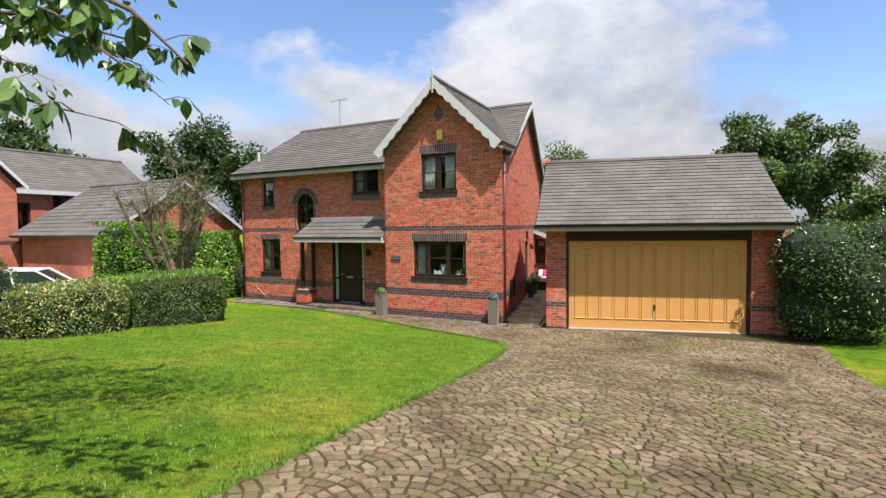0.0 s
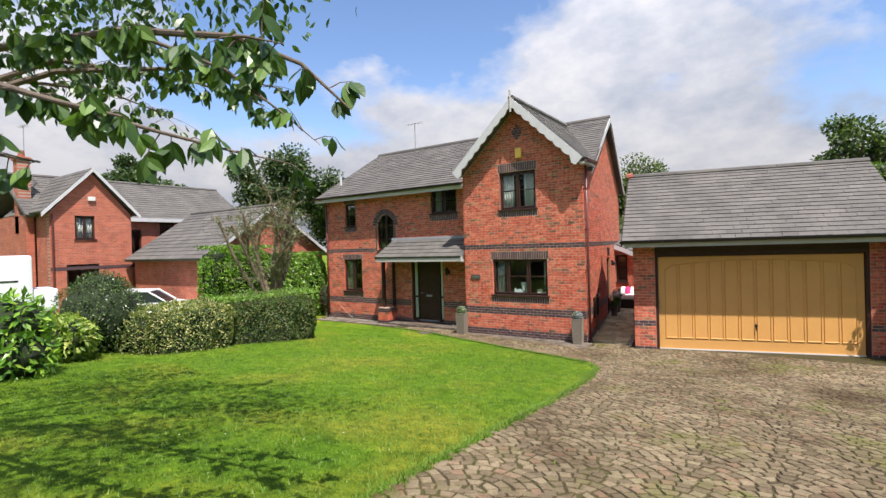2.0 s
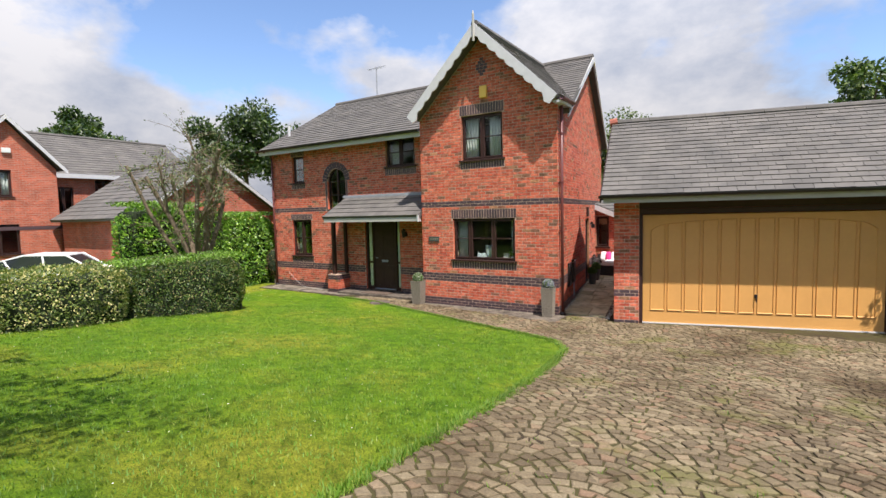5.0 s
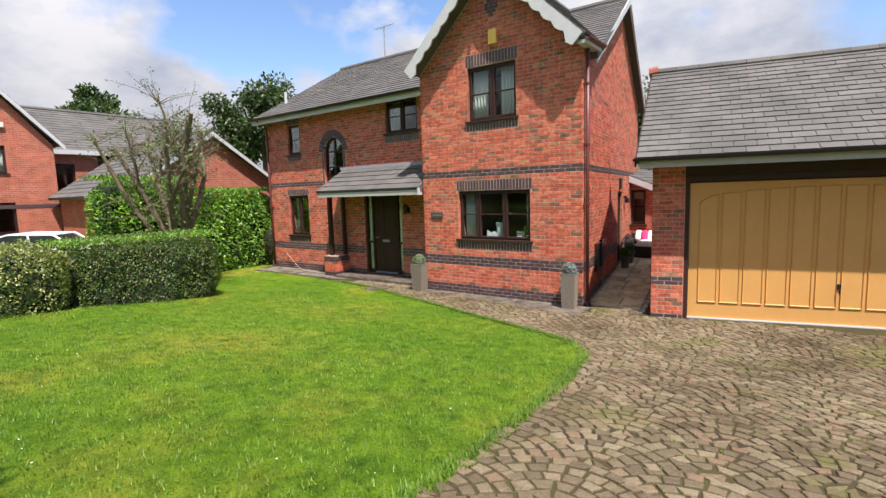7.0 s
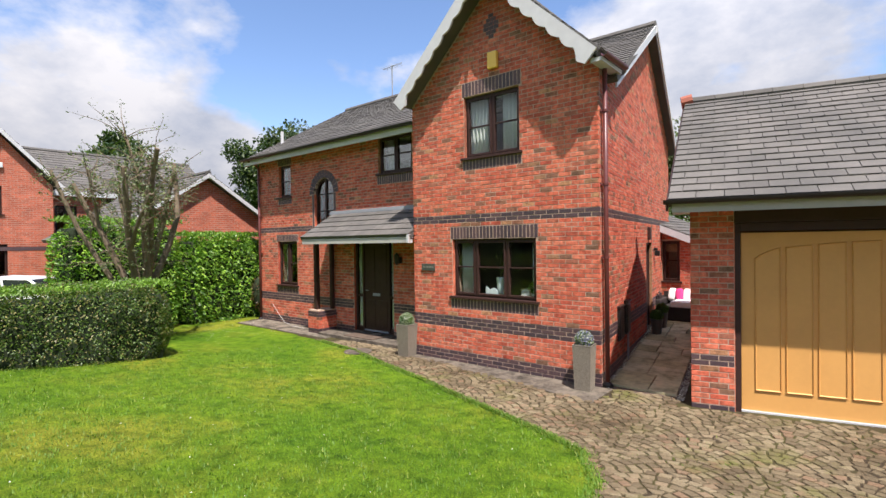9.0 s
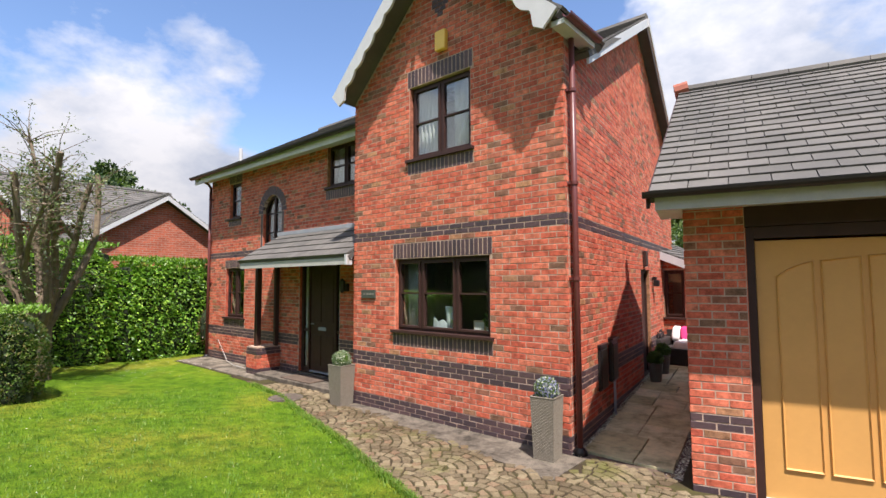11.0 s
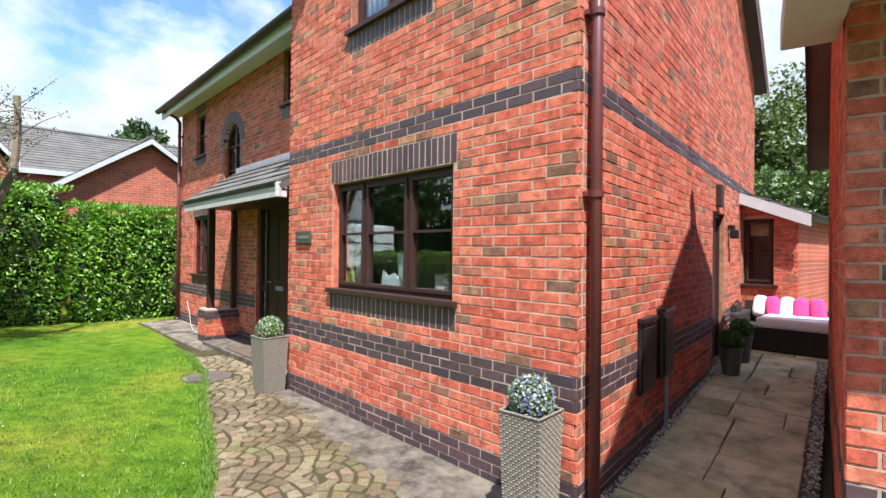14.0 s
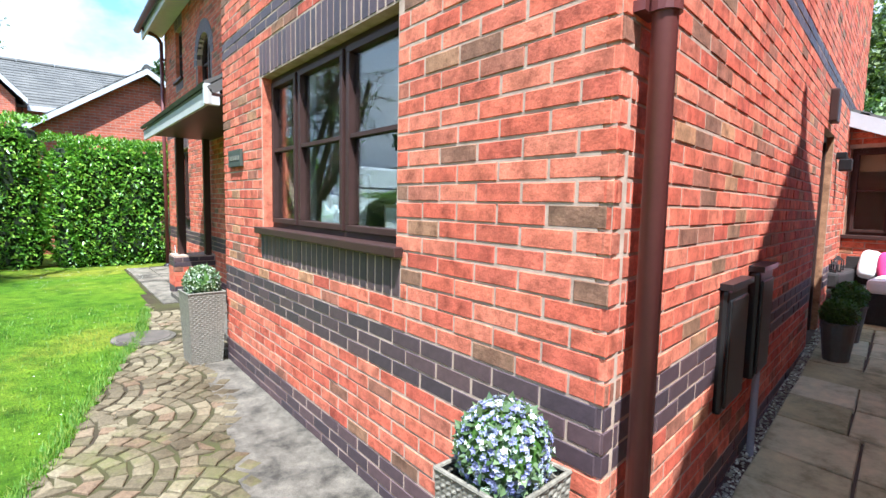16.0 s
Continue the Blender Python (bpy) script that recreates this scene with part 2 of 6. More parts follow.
RED, RED_J = brick_mat("red_brick", False), brick_mat("red_brick_joined", True)
BLUE, BLUE_J = blue_mat("blue_brick", False), blue_mat("blue_brick_joined", True)
FAR_BRICK = far_brick("far_brick")
TILE, TILE_J = tile_mat("roof_tile", False), tile_mat("roof_tile_joined", True)
MORTAR, GLASS, TURF, JOINT = mortar_mat(), glass_mat(), lawn_mat(), joint_mat()
SETT, SETT_J = sett_mat("sett", False), sett_mat("sett_joined", True)
FLAG = flag_mat("flagstone")
CONCRETE = render_mat("concrete_apron", (0.115, 0.096, 0.074), 5.0)
WHITE = plain("white_paint", (0.52, 0.52, 0.515), 0.5, vary=0.08)
BROWN = plain("dark_brown_upvc", (0.045, 0.022, 0.018), 0.45, spec=0.25, vary=0.2, bump=0.03)
PIPE = plain("maroon_plastic", (0.12, 0.035, 0.03), 0.38, vary=0.15, bump=0.03)
BLACK = plain("black_plastic", (0.015, 0.013, 0.013), 0.35, bump=0.03)
OCHRE = plain("ochre_painted_wood", (0.62, 0.325, 0.096), 0.5, vary=0.06, scale=2.0, bump=0.06)
LEAD = plain("lead_flashing", (0.27, 0.285, 0.30), 0.55, vary=0.15)
GREYPAINT = plain("grey_fascia_paint", (0.40, 0.385, 0.35), 0.6, vary=0.1)
TERRACOTTA = plain("terracotta", (0.30, 0.095, 0.06), 0.8, vary=0.2)
DARKROOM = plain("room_plaster", (0.45, 0.42, 0.37), 0.9, vary=0.08)
BARK = plain("bark", (0.13, 0.10, 0.075), 0.95, vary=0.4, scale=9, bump=0.8)
SOIL = plain("soil", (0.10, 0.07, 0.05), 0.95, vary=0.4, scale=8, bump=0.8)

# ---- mesh helpers ----


def mesh_of(name, verts, faces, mat, smooth=False):
    me = bpy.data.meshes.new(name)
    me.from_pydata([tuple(v) for v in verts], [], faces)
    me.materials.append(mat)
    if smooth:
        me.polygons.foreach_set("use_smooth", [True] * len(me.polygons))
    me.update()
    return me


def part(name, geo, mat, parent=None, label="", m=None, smooth=False):
    """Links a bmesh, or (verts, faces), as one mesh object under its thing or part."""
    if isinstance(geo, tuple):
        me = mesh_of(name, geo[0], geo[1], mat, smooth)
    else:
        me = bpy.data.meshes.new(name)
        geo.to_mesh(me)
        geo.free()
        me.materials.append(mat)
        if smooth:
            me.polygons.foreach_set("use_smooth", [True] * len(me.polygons))
    ob = new(name, me)
    ob.parent = parent
    if m is not None:
        ob.matrix_local = m
    return tagged(ob, label) if label else ob


def thing(name, m, label, category, group="", kind=""):
    ob = new(name)
    ob.empty_display_size = 0.1
    ob.matrix_world = m
    return tagged(ob, label, category, group, kind)


def box(bm, x0, x1, y0, y1, z0, z1, bevel=0.0, m=None):
    r = bmesh.ops.create_cube(bm, size=1.0)
    vs = r["verts"]
    for v in vs:
        v.co = Vector(((x0 + x1) / 2 + v.co.x * (x1 - x0), (y0 + y1) / 2 + v.co.y * (y1 - y0), (z0 + z1) / 2 + v.co.z * (z1 - z0)))
    if bevel:
        es = {e for v in vs for e in v.link_edges}
        r = bmesh.ops.bevel(bm, geom=list(es), offset=bevel, segments=2, affect="EDGES", profile=0.6)
        vs = list({v for f in r["faces"] for v in f.verts} | {v for v in vs if v.is_valid})
    if m is not None:
        for v in vs:
            v.co = m @ v.co
    return bm


def boxed(*dims, bevel=0.0, m=None):
    return box(bmesh.new(), *dims, bevel=bevel, m=m)


def prism(poly, y0, y1):
    """A polygon in x and z, thick from y0 to y1."""
    n = len(poly)
    vs = [(x, y0, z) for x, z in poly] + [(x, y1, z) for x, z in poly]
    fs = [tuple(range(n)), tuple(range(2 * n - 1, n - 1, -1))]
    fs += [(k, k + n, (k + 1) % n + n, (k + 1) % n) for k in range(n)]
    return vs, fs


def tube(bm, pts, radii, sides=10):
    """A bent pipe or limb through points, with a radius at each."""
    rings = []
    pts = [Vector(p) for p in pts]
    for k, p in enumerate(pts):
        d = (pts[min(k + 1, len(pts) - 1)] - pts[max(k - 1, 0)]).normalized()
        a = d.orthogonal().normalized() if k == 0 else (rings_a - d * rings_a.dot(d)).normalized()
        rings_a = a
        b = d.cross(a)
        r = radii[k] if isinstance(radii, (list, tuple)) else radii
        rings.append([bm.verts.new(p + (a * math.cos(2 * math.pi * j / sides) + b * math.sin(2 * math.pi * j / sides)) * r) for j in range(sides)])
    for q, w in zip(rings, rings[1:]):
        for j in range(sides):
            bm.faces.new((q[j], q[(j + 1) % sides], w[(j + 1) % sides], w[j]))
    bm.faces.new(rings[0][::-1])
    bm.faces.new(rings[-1])
    return bm


def chamfered(x0, x1, y0, y1, z0, z1, c=0.0025):
    """Front face of a piece with worn edges; the back stays open. Front is y0."""
    vs = [(x0, y1, z0), (x1, y1, z0), (x1, y1, z1), (x0, y1, z1),
          (x0, y0 + c, z0), (x1, y0 + c, z0), (x1, y0 + c, z1), (x0, y0 + c, z1),
          (x0 + c, y0, z0 + c), (x1 - c, y0, z0 + c), (x1 - c, y0, z1 - c), (x0 + c, y0, z1 - c)]
    fs = [(8, 9, 10, 11)]
    for k in range(4):
        j = (k + 1) % 4
        fs += [(4 + k, 4 + j, 8 + j, 8 + k), (k, j, 4 + j, 4 + k)]
    return vs, fs


def lay(wall, items, mats, near, limit=300, name="brick", joined="brickwork", depth=0.03, proud=0.0032, seed=1, pick=True):
    """Lays pieces (s0, s1, z0, z1) on a wall's face: the nearest as parts, the rest joined."""
    rnd = random.Random(seed)
    items = sorted(items, key=lambda q: ((q[0] + q[1]) / 2 - near[0]) ** 2 + ((q[2] + q[3]) / 2 - near[1]) ** 2)
    share, vs, fs = {}, [], []
    for k, (s0, s1, z0, z1) in enumerate(items):
        w, h = s1 - s0, z1 - z0
        dy = rnd.uniform(-0.002, 0.002)
        if k < limit and pick:
            key = (round(w, 3), round(h, 3), rnd.randrange(5))
            if key not in share:
                j = [rnd.uniform(0, 0.0034) for _ in range(4)]
                v, f = chamfered(-w / 2 + j[0], w / 2 - j[1], -proud, depth, -h / 2 + j[2], h / 2 - j[3])
                share[key] = mesh_of(name, v, f, mats[0])
            ob = new(name, share[key])
            ob.parent = wall
            ob.location = ((s0 + s1) / 2, dy, (z0 + z1) / 2)
        else:
            j = [rnd.uniform(0, 0.0034) for _ in range(4)]
            v, f = chamfered(s0 + j[0], s1 - j[1], dy - proud, depth, z0 + j[2], z1 - j[3])
            n = len(vs)
            vs += v
            fs += [tuple(i + n for i in q) for q in f]
    if vs:
        ob = part(joined, (vs, fs), mats[1], wall)
        tagged(ob, kind="stuff")


def courses(length, z0, z1, voids, blue_rows=(), top=None, offset=0.0, joint=0.008, bl=0.217, ch=0.067):
    """Stretcher bond over a wall with openings. Returns red and blue pieces. top(z): the span left at that height."""
    red, blue = [], []
    row, z = 0, z0
    while z + ch <= z1 + 0.001:
        s = -(bl + joint) / 2 if row % 2 else 0.0
        s += offset
        a_lim, b_lim = (0.0, length) if top is None else top(z + ch)
        while s < length:
            spans = [(max(s, a_lim, 0.0), min(s + bl, b_lim, length))]
            for a, b, c, d in voids:
                if z + ch > c + 0.005 and z < d - 0.005:
                    spans = [q for u, v in spans for q in ((u, min(v, a - 0.004)), (max(u, b + 0.004), v))]
            for u, v in spans:
                if v - u > 0.035:
                    (blue if row in blue_rows else red).append((u, v, z, z + ch))
            s += bl + joint
        row += 1
        z += ch + joint
    return red, blue


def backing(length, z0, z1, holes, y0, y1, start=0.0):
    """A wall slab with rectangular holes."""
    xs = sorted({start, length, *[v for h in holes for v in h[:2]]})
    zs = sorted({z0, z1, *[min(max(v, z0), z1) for h in holes for v in h[2:]]})
    bm = bmesh.new()
    for a, b in zip(xs, xs[1:]):
        run = None
        for c, d in zip(zs, zs[1:]):
            cx, cz = (a + b) / 2, (c + d) / 2
            solid = not any(h[0] < cx < h[1] and h[2] < cz < h[3] for h in holes)
            if solid:
                run = (run[0], d) if run else (c, d)
            if run and (not solid or d == zs[-1]):
                box(bm, a, b, y0, y1, *run)
                run = None
    bmesh.ops.remove_doubles(bm, verts=bm.verts, dist=0.0005)
    return bm

# ---- ground ----
BASE = -0.5


def rise(x, y):
    """Height of the ground: level at the house, rising gently towards the street."""
    d = 11.4 - y
    return BASE if d <= 0 else BASE + min(0.105 * (math.sqrt(d * d + 0.16) - 0.4), 1.35)


EDGE = [(-3.9, -40.0), (-3.75, 0.0), (-3.9, 2.0), (-4.0, 4.0), (-4.05, 6.0), (-4.25, 8.2), (-4.5, 9.4), (-4.95, 10.1)]
FRONT = [(-4.95, 10.1), (-5.7, 10.45), (-6.8, 10.85), (-8.3, 11.4), (-9.6, 11.75), (-11.0, 12.2), (-12.5, 12.45), (-14.3, 12.6), (-17.5, 13.2), (-40.0, 13.2)]


def lerp(pairs, v):
    pairs = sorted(pairs)
    if v <= pairs[0][0]:
        return pairs[0][1]
    for (a, b), (c, d) in zip(pairs, pairs[1:]):
        if a <= v <= c:
            return b + (d - b) * (v - a) / (c - a)
    return pairs[-1][1]


EDGE_X = [(y, x) for x, y in EDGE]


def paved(x, y):
    """Whether a place belongs to the drive or to the paving in front of the house."""
    if y < 10.1:
        return lerp(EDGE_X, y) < x < 1.75
    if x > -4.95:
        return x < 1.75
    return y > lerp(FRONT, x)


def sheet(name, xs, ys, lift, keep, mat):
    vs, fs, at = [], [], {}

    def vert(i, j):
        if (i, j) not in at:
            at[i, j] = len(vs)
            vs.append((xs[i], ys[j], rise(xs[i], ys[j]) + lift))
        return at[i, j]

    for i in range(len(xs) - 1):
        for j in range(len(ys) - 1):
            if keep((xs[i] + xs[i + 1]) / 2, (ys[j] + ys[j + 1]) / 2):
                fs.append((vert(i, j), vert(i + 1, j), vert(i + 1, j + 1), vert(i, j + 1)))
    return part(name, (vs, fs), mat, smooth=True)


def steps(a, b, d):
    n = round((b - a) / d)
    return [a + (b - a) * k / n for k in range(n + 1)]


far_x = [-900, -300, -120, -70] + steps(-48, 32, 0.5) + [60, 120, 300, 900]
far_y = [-900, -300, -100, -50] + steps(-28, 50, 0.5) + [80, 140, 300, 900]
tagged(sheet("ground", far_x, far_y, 0.0, lambda x, y: True, TURF), "sunlit mown green lawn ground with daisies", "lawn", kind="structure")
drive = tagged(sheet("road", steps(-17.2, 1.8, 0.1), steps(-16, 21, 0.1), 0.006, lambda x, y: paved(x, y) and y < 21, JOINT),
               "tan imprinted fan-pattern driveway with mossy joints", "driveway", kind="structure")

# ---- the house ----
house = thing("house", pose(-9.75, 12.72, BASE), "two-storey red brick house with grey tiled roof and brown windows", "house")
HOUSE_INV = house.matrix_world.inverted()


def wall_frame(x, y, deg):
    """Along a wall: x runs along its face, y goes inwards, z is height in the world."""
    return pose(x, y, 0, 0, 0, deg)


def hung(parent_inv, m):
    return parent_inv @ m


def soldier_rows(rows):
    out = []
    for a, b, c, d in rows:
        n = max(1, round((b - a) / 0.075))
        w = (b - a) / n
        out += [(a + k * w + 0.005, a + (k + 1) * w - 0.005, c + 0.004, d - 0.004) for k in range(n)]
    return out


def brick_wall(parent, inv, m, length, z1, holes, soldiers, blue_rows, near, top=None, gable=None, seed=1, thick=0.28, limit=(220, 80), label="", offset=0.0, z0=BASE, arch=None):
    """A wall part with its backing and its bricks."""
    bm = backing(length - 0.05, z0 - 0.15, z1, holes, 0.0, thick, 0.05)
    if gable:
        vs, fs = prism(gable, 0.0, thick)
        at = [bm.verts.new(v) for v in vs]
        for f in fs:
            bm.faces.new([at[i] for i in f])
    w = part("wall", bm, MORTAR, parent, label, inv @ m)
    zt = z1 if not gable else max(z for _, z in gable)
    voids = list(holes) + list(soldiers)
    red, blue = courses(length, z0, zt - 0.01, voids, blue_rows, top, offset)
    if arch:
        cx, cz, r0, r1 = arch
        red = [q for q in red if not (math.hypot((q[0] + q[1]) / 2 - cx, q[3] - cz) < r1 + 0.04 and q[3] > cz)]
    for a, b, c, d in holes:
        if d - c > 0.5 and b - a > 0.3:
            for q in ((a, a + 0.006), (b - 0.006, b)):
                part("reveal", boxed(q[0], q[1], 0.004, 0.2, c, d), RED, w)
    lay(w, red, (RED, RED_J), near, limit[0], seed=seed)
    lay(w, blue + soldier_rows(soldiers), (BLUE, BLUE_J), near, limit[1], name="blue_brick", joined="blue_brickwork", seed=seed + 50)
    return w


BANDS = (0, 1, 2, 9, 10, 11, 36, 37)
# front gable wall
G_X, G_Y, G_L, G_C = -9.75, 12.72, 3.95, 1.97
G_TOP, G_SLOPE = 6.50, 0.97


def gable_span(z):
    if z < G_TOP - G_SLOPE * G_C:
        return 0.0, G_L
    d = (G_TOP - z) / G_SLOPE
    return max(0.0, G_C - d), min(G_L, G_C + d)


LOW_WIN, UP_WIN = (1.01, 2.83, 0.78, 1.88), (1.33, 2.53, 3.40, 4.55)
m_front = wall_frame(G_X, G_Y, 0)
brick_wall(house, HOUSE_INV, m_front, G_L, 4.60, [LOW_WIN, UP_WIN],
           [(0.97, 2.87, 1.885, 2.118), (0.97, 2.87, 0.547, 0.735), (1.29, 2.57, 4.555, 4.818), (1.29, 2.57, 3.172, 3.36)],
           BANDS, (3.2, 1.2), gable_span, [(0, 4.60), (G_L, 4.60), (G_L, 4.62), (G_C, G_TOP), (0, 4.62)], 11, label="red brick gable wall with dark blue brick bands", limit=(300, 160))
for k, w in enumerate((0.11, 0.22, 0.33, 0.33, 0.22, 0.11)):
    z = 5.50 + 0.075 * k
    for j in range(round(w / 0.11)):
        x = G_C - w / 2 + 0.11 * j
        part("blue_brick", chamfered(x + 0.004, x + 0.106, -0.008, 0.02, z + 0.004, z + 0.071), BLUE, house, "", HOUSE_INV @ m_front)
# main front wall
M_X, M_Y, M_L = -17.0, 13.5, 7.25
ARCH = (3.22, 3.20, 0.42, 0.56)
SMALL_WIN, ARCH_WIN, LEFT_WIN, MID_WIN, DOOR = (0.95, 1.95, 0.64, 1.92), (2.80, 3.64, 2.26, 3.20), (1.08, 1.68, 3.22, 4.16), (5.38, 6.5, 3.50, 4.38), (4.42, 5.85, -0.38, 1.95)
arch_steps = [(ARCH[0] - 0.42 + k * 0.07, ARCH[0] - 0.42 + (k + 1) * 0.07, 3.20,
               3.20 + math.sqrt(max(0, 0.42 ** 2 - (abs(-0.385 + k * 0.07) + 0.0) ** 2))) for k in range(12)]
m_main = wall_frame(M_X, M_Y, 0)
brick_wall(house, HOUSE_INV, m_main, M_L, 4.5, [SMALL_WIN, ARCH_WIN, LEFT_WIN, MID_WIN, DOOR] + arch_steps,
           [(0.91, 1.99, 1.925, 2.118), (0.91, 1.99, 0.397, 0.60), (1.04, 1.72, 4.165, 4.44), (1.04, 1.72, 3.022, 3.18), (5.34, 6.54, 3.247, 3.46), (2.70, 2.795, 2.26, 3.2), (3.645, 3.74, 2.26, 3.2)],
           BANDS, (4.0, 1.0), seed=21, label="red brick front wall with dark bands", limit=(160, 80), arch=ARCH)
# side wall by the passage
S_L, S_RIDGE, S_TOP = 8.3, 4.55, 6.62
m_side = wall_frame(-5.8, 12.72, 98)


def side_span(z):
    if z < 4.45:
        return 0.0, S_L
    d = (S_TOP - z) / 0.54
    return max(0.0, S_RIDGE - d), min(S_L, S_RIDGE + d)


SIDE_DOOR = (4.25, 5.1, -0.42, 1.75)
brick_wall(house, HOUSE_INV, m_side, S_L, 4.45, [SIDE_DOOR], [], BANDS, (1.2, 1.0), side_span,
           [(0.55, 4.45), (S_L - 0.05, 4.45), (S_RIDGE, S_TOP)], 31, label="red brick side wall by the flagged passage", limit=(260, 100), offset=-0.11)
part("corner_bed", boxed(G_L - 0.07, G_L - 0.005, 0.004, 0.07, BASE, 4.6), MORTAR, house, "", HOUSE_INV @ m_front)
# plain walls that close the house
bm = bmesh.new()
box(bm, -17.0, -16.72, 13.8, 20.8, BASE - 0.1, 4.45)
box(bm, -17.0, -7.1, 20.8, 21.05, BASE - 0.1, 4.45)
part("wall", bm, FAR_BRICK, house, "plain brick rear walls", HOUSE_INV)
part("wall", prism([(13.5, 4.45), (20.8, 4.45), (17.2, 6.65)], -17.0, -16.8), FAR_BRICK, house, "", HOUSE_INV @ pose(0, 0, 0, 0, 0, 90) @ Matrix.Scale(-1, 4, (0, 1, 0)))
brick_wall(house, HOUSE_INV, wall_frame(-9.75, 13.5, -90), 0.78, 4.6, [], [], BANDS, (0.4, 1.0), seed=61, label="red brick return wall by the porch", limit=(0, 0))
# inner floors keep the rooms dark and closed
bm = bmesh.new()
box(bm, -16.7, -7.15, 13.8, 20.7, -0.45, -0.38)
box(bm, -9.4, -6.2, 13.01, 13.8, -0.45, -0.38)
box(bm, -16.7, -7.15, 13.8, 20.7, 2.3, 2.5)
box(bm, -9.4, -6.2, 13.01, 13.8, 2.3, 2.5)
box(bm, -16.7, -7.15, 13.8, 20.7, 4.45, 4.5)
box(bm, -9.4, -6.2, 13.01, 13.8, 4.5, 4.55)
box(bm, -16.7, -6.65, 16.6, 16.7, -0.38, 4.45)
box(bm, -9.95, -9.8, 13.8, 16.6, -0.38, 4.45)
part("floor", bm, DARKROOM, house, "plain plastered rooms", HOUSE_INV)


def roof(parent, inv, a, b, c, d, rows, width, near, seed=1, limit=300, thick=0.10, name="roof", label=""):
    """A pitched slope from the eave a-b to the ridge d-c, with tiles in broken bond."""
    a, b, c, d = (Vector(v) for v in (a, b, c, d))
    nrm = (b - a).cross(d - a).normalized()
    if nrm.z < 0:
        nrm = -nrm
    slab = [a, b, c, d]
    vs = [v - nrm * 0.02 for v in slab] + [v - nrm * thick for v in slab]
    fs = [(0, 1, 2, 3), (7, 6, 5, 4)] + [(k, k + 4, (k + 1) % 4 + 4, (k + 1) % 4) for k in range(4)]
    r = part(name, (vs, fs), TILE, parent, label, inv)
    rnd = random.Random(seed)
    n = max(1, round(((b - a).length + (c - d).length) / 2 / width))
    pieces = []
    for j in range(rows):
        v0, v1 = j / rows, min(1.0, (j + 1.35) / rows)
        for k in range(n + (j % 2)):
            u0, u1 = (k - 0.5 * (j % 2)) / n, (k + 1 - 0.5 * (j % 2)) / n
            u0, u1 = max(0, u0), min(1, u1)
            if u1 - u0 > 0.02 / n:
                pieces.append((u0, u1, v0, v1))
    at = lambda u, v: (a.lerp(b, u)).lerp(d.lerp(c, u), v)
    near = Vector(near)
    pieces.sort(key=lambda q: (at((q[0] + q[1]) / 2, q[2]) - near).length)
    jv, jf = [], []
    for k, (u0, u1, v0, v1) in enumerate(pieces):
        g = 0.004 / max(0.5, (b - a).length)
        e = rnd.uniform(-0.003, 0.003)
        lo, hi = 0.030 + e, 0.006
        p = [at(u0 + g, v0), at(u1 - g, v0), at(u1 - g, v1), at(u0 + g, v1)]
        v = [p[0] + nrm * lo, p[1] + nrm * (lo + rnd.uniform(-0.002, 0.002)), p[2] + nrm * hi, p[3] + nrm * hi, p[0] - nrm * 0.01, p[1] - nrm * 0.01, p[2] - nrm * 0.01, p[3] - nrm * 0.01]
        f = [(0, 1, 2, 3), (4, 5, 1, 0), (5, 6, 2, 1), (7, 4, 0, 3)]
        if k < limit:
            part("tile", (v, f), TILE, r)
        else:
            s = len(jv)
            jv += v
            jf += [tuple(i + s for i in q) for q in f]
    if jv:
        tagged(part("tiling", (jv, jf), TILE_J, r), kind="stuff")
    return r


def ridge_caps(parent, inv, a, b, size=0.11, mat=None, step=0.42):
    a, b = Vector(a), Vector(b)
    n = max(1, round((b - a).length / step))
    for k in range(n):
        p, q = a.lerp(b, k / n), a.lerp(b, (k + 0.985) / n)
        bm = bmesh.new()
        tube(bm, [p, p.lerp(q, 0.5), q], [size, size, size * 1.02], 8)
        part("ridge_tile", bm, mat or TILE, parent, "", inv)


RID = (17.25, 6.80)
roof(house, HOUSE_INV, (-17.25, 13.14, 4.46), (-5.66, 13.14, 4.46), (-6.24, RID[0], RID[1]), (-17.25, RID[0], RID[1]), 22, 0.33, (-8, 13, 4.5), 5, limit=200, label="grey concrete tiled main roof slope")
roof(house, HOUSE_INV, (-6.82, 21.3, 4.46), (-17.25, 21.3, 4.46), (-17.25, RID[0], RID[1]), (-6.24, RID[0], RID[1]), 12, 0.6, (-8, 21, 4.5), 6, limit=0, label="grey tiled rear roof slope")
ridge_caps(house, HOUSE_INV, (-17.25, RID[0], RID[1] + 0.0), (-6.22, RID[0], RID[1] + 0.0), 0.10)
GA, GE = G_X + G_C, 12.38
back_y = lambda z: 13.14 + (z - 4.46) / (6.80 - 4.46) * (RID[0] - 13.14)
roof(house, HOUSE_INV, (GA + 2.14, GE, 4.66), (GA + 2.14, back_y(4.66) + 0.1, 4.66), (GA, back_y(6.66), 6.66), (GA, GE, 6.66), 14, 0.33, (-6, 12.4, 5), 7, limit=60, label="grey tiled gable roof slope")
roof(house, HOUSE_INV, (GA - 2.08, back_y(4.66) + 0.1, 4.66), (GA - 2.08, GE, 4.66), (GA, GE, 6.66), (GA, back_y(6.66), 6.66), 14, 0.33, (-9, 12.4, 5), 8, limit=60, label="grey tiled gable roof slope")
ridge_caps(house, HOUSE_INV, (GA, GE, 6.68), (GA, back_y(6.6), 6.68), 0.10)


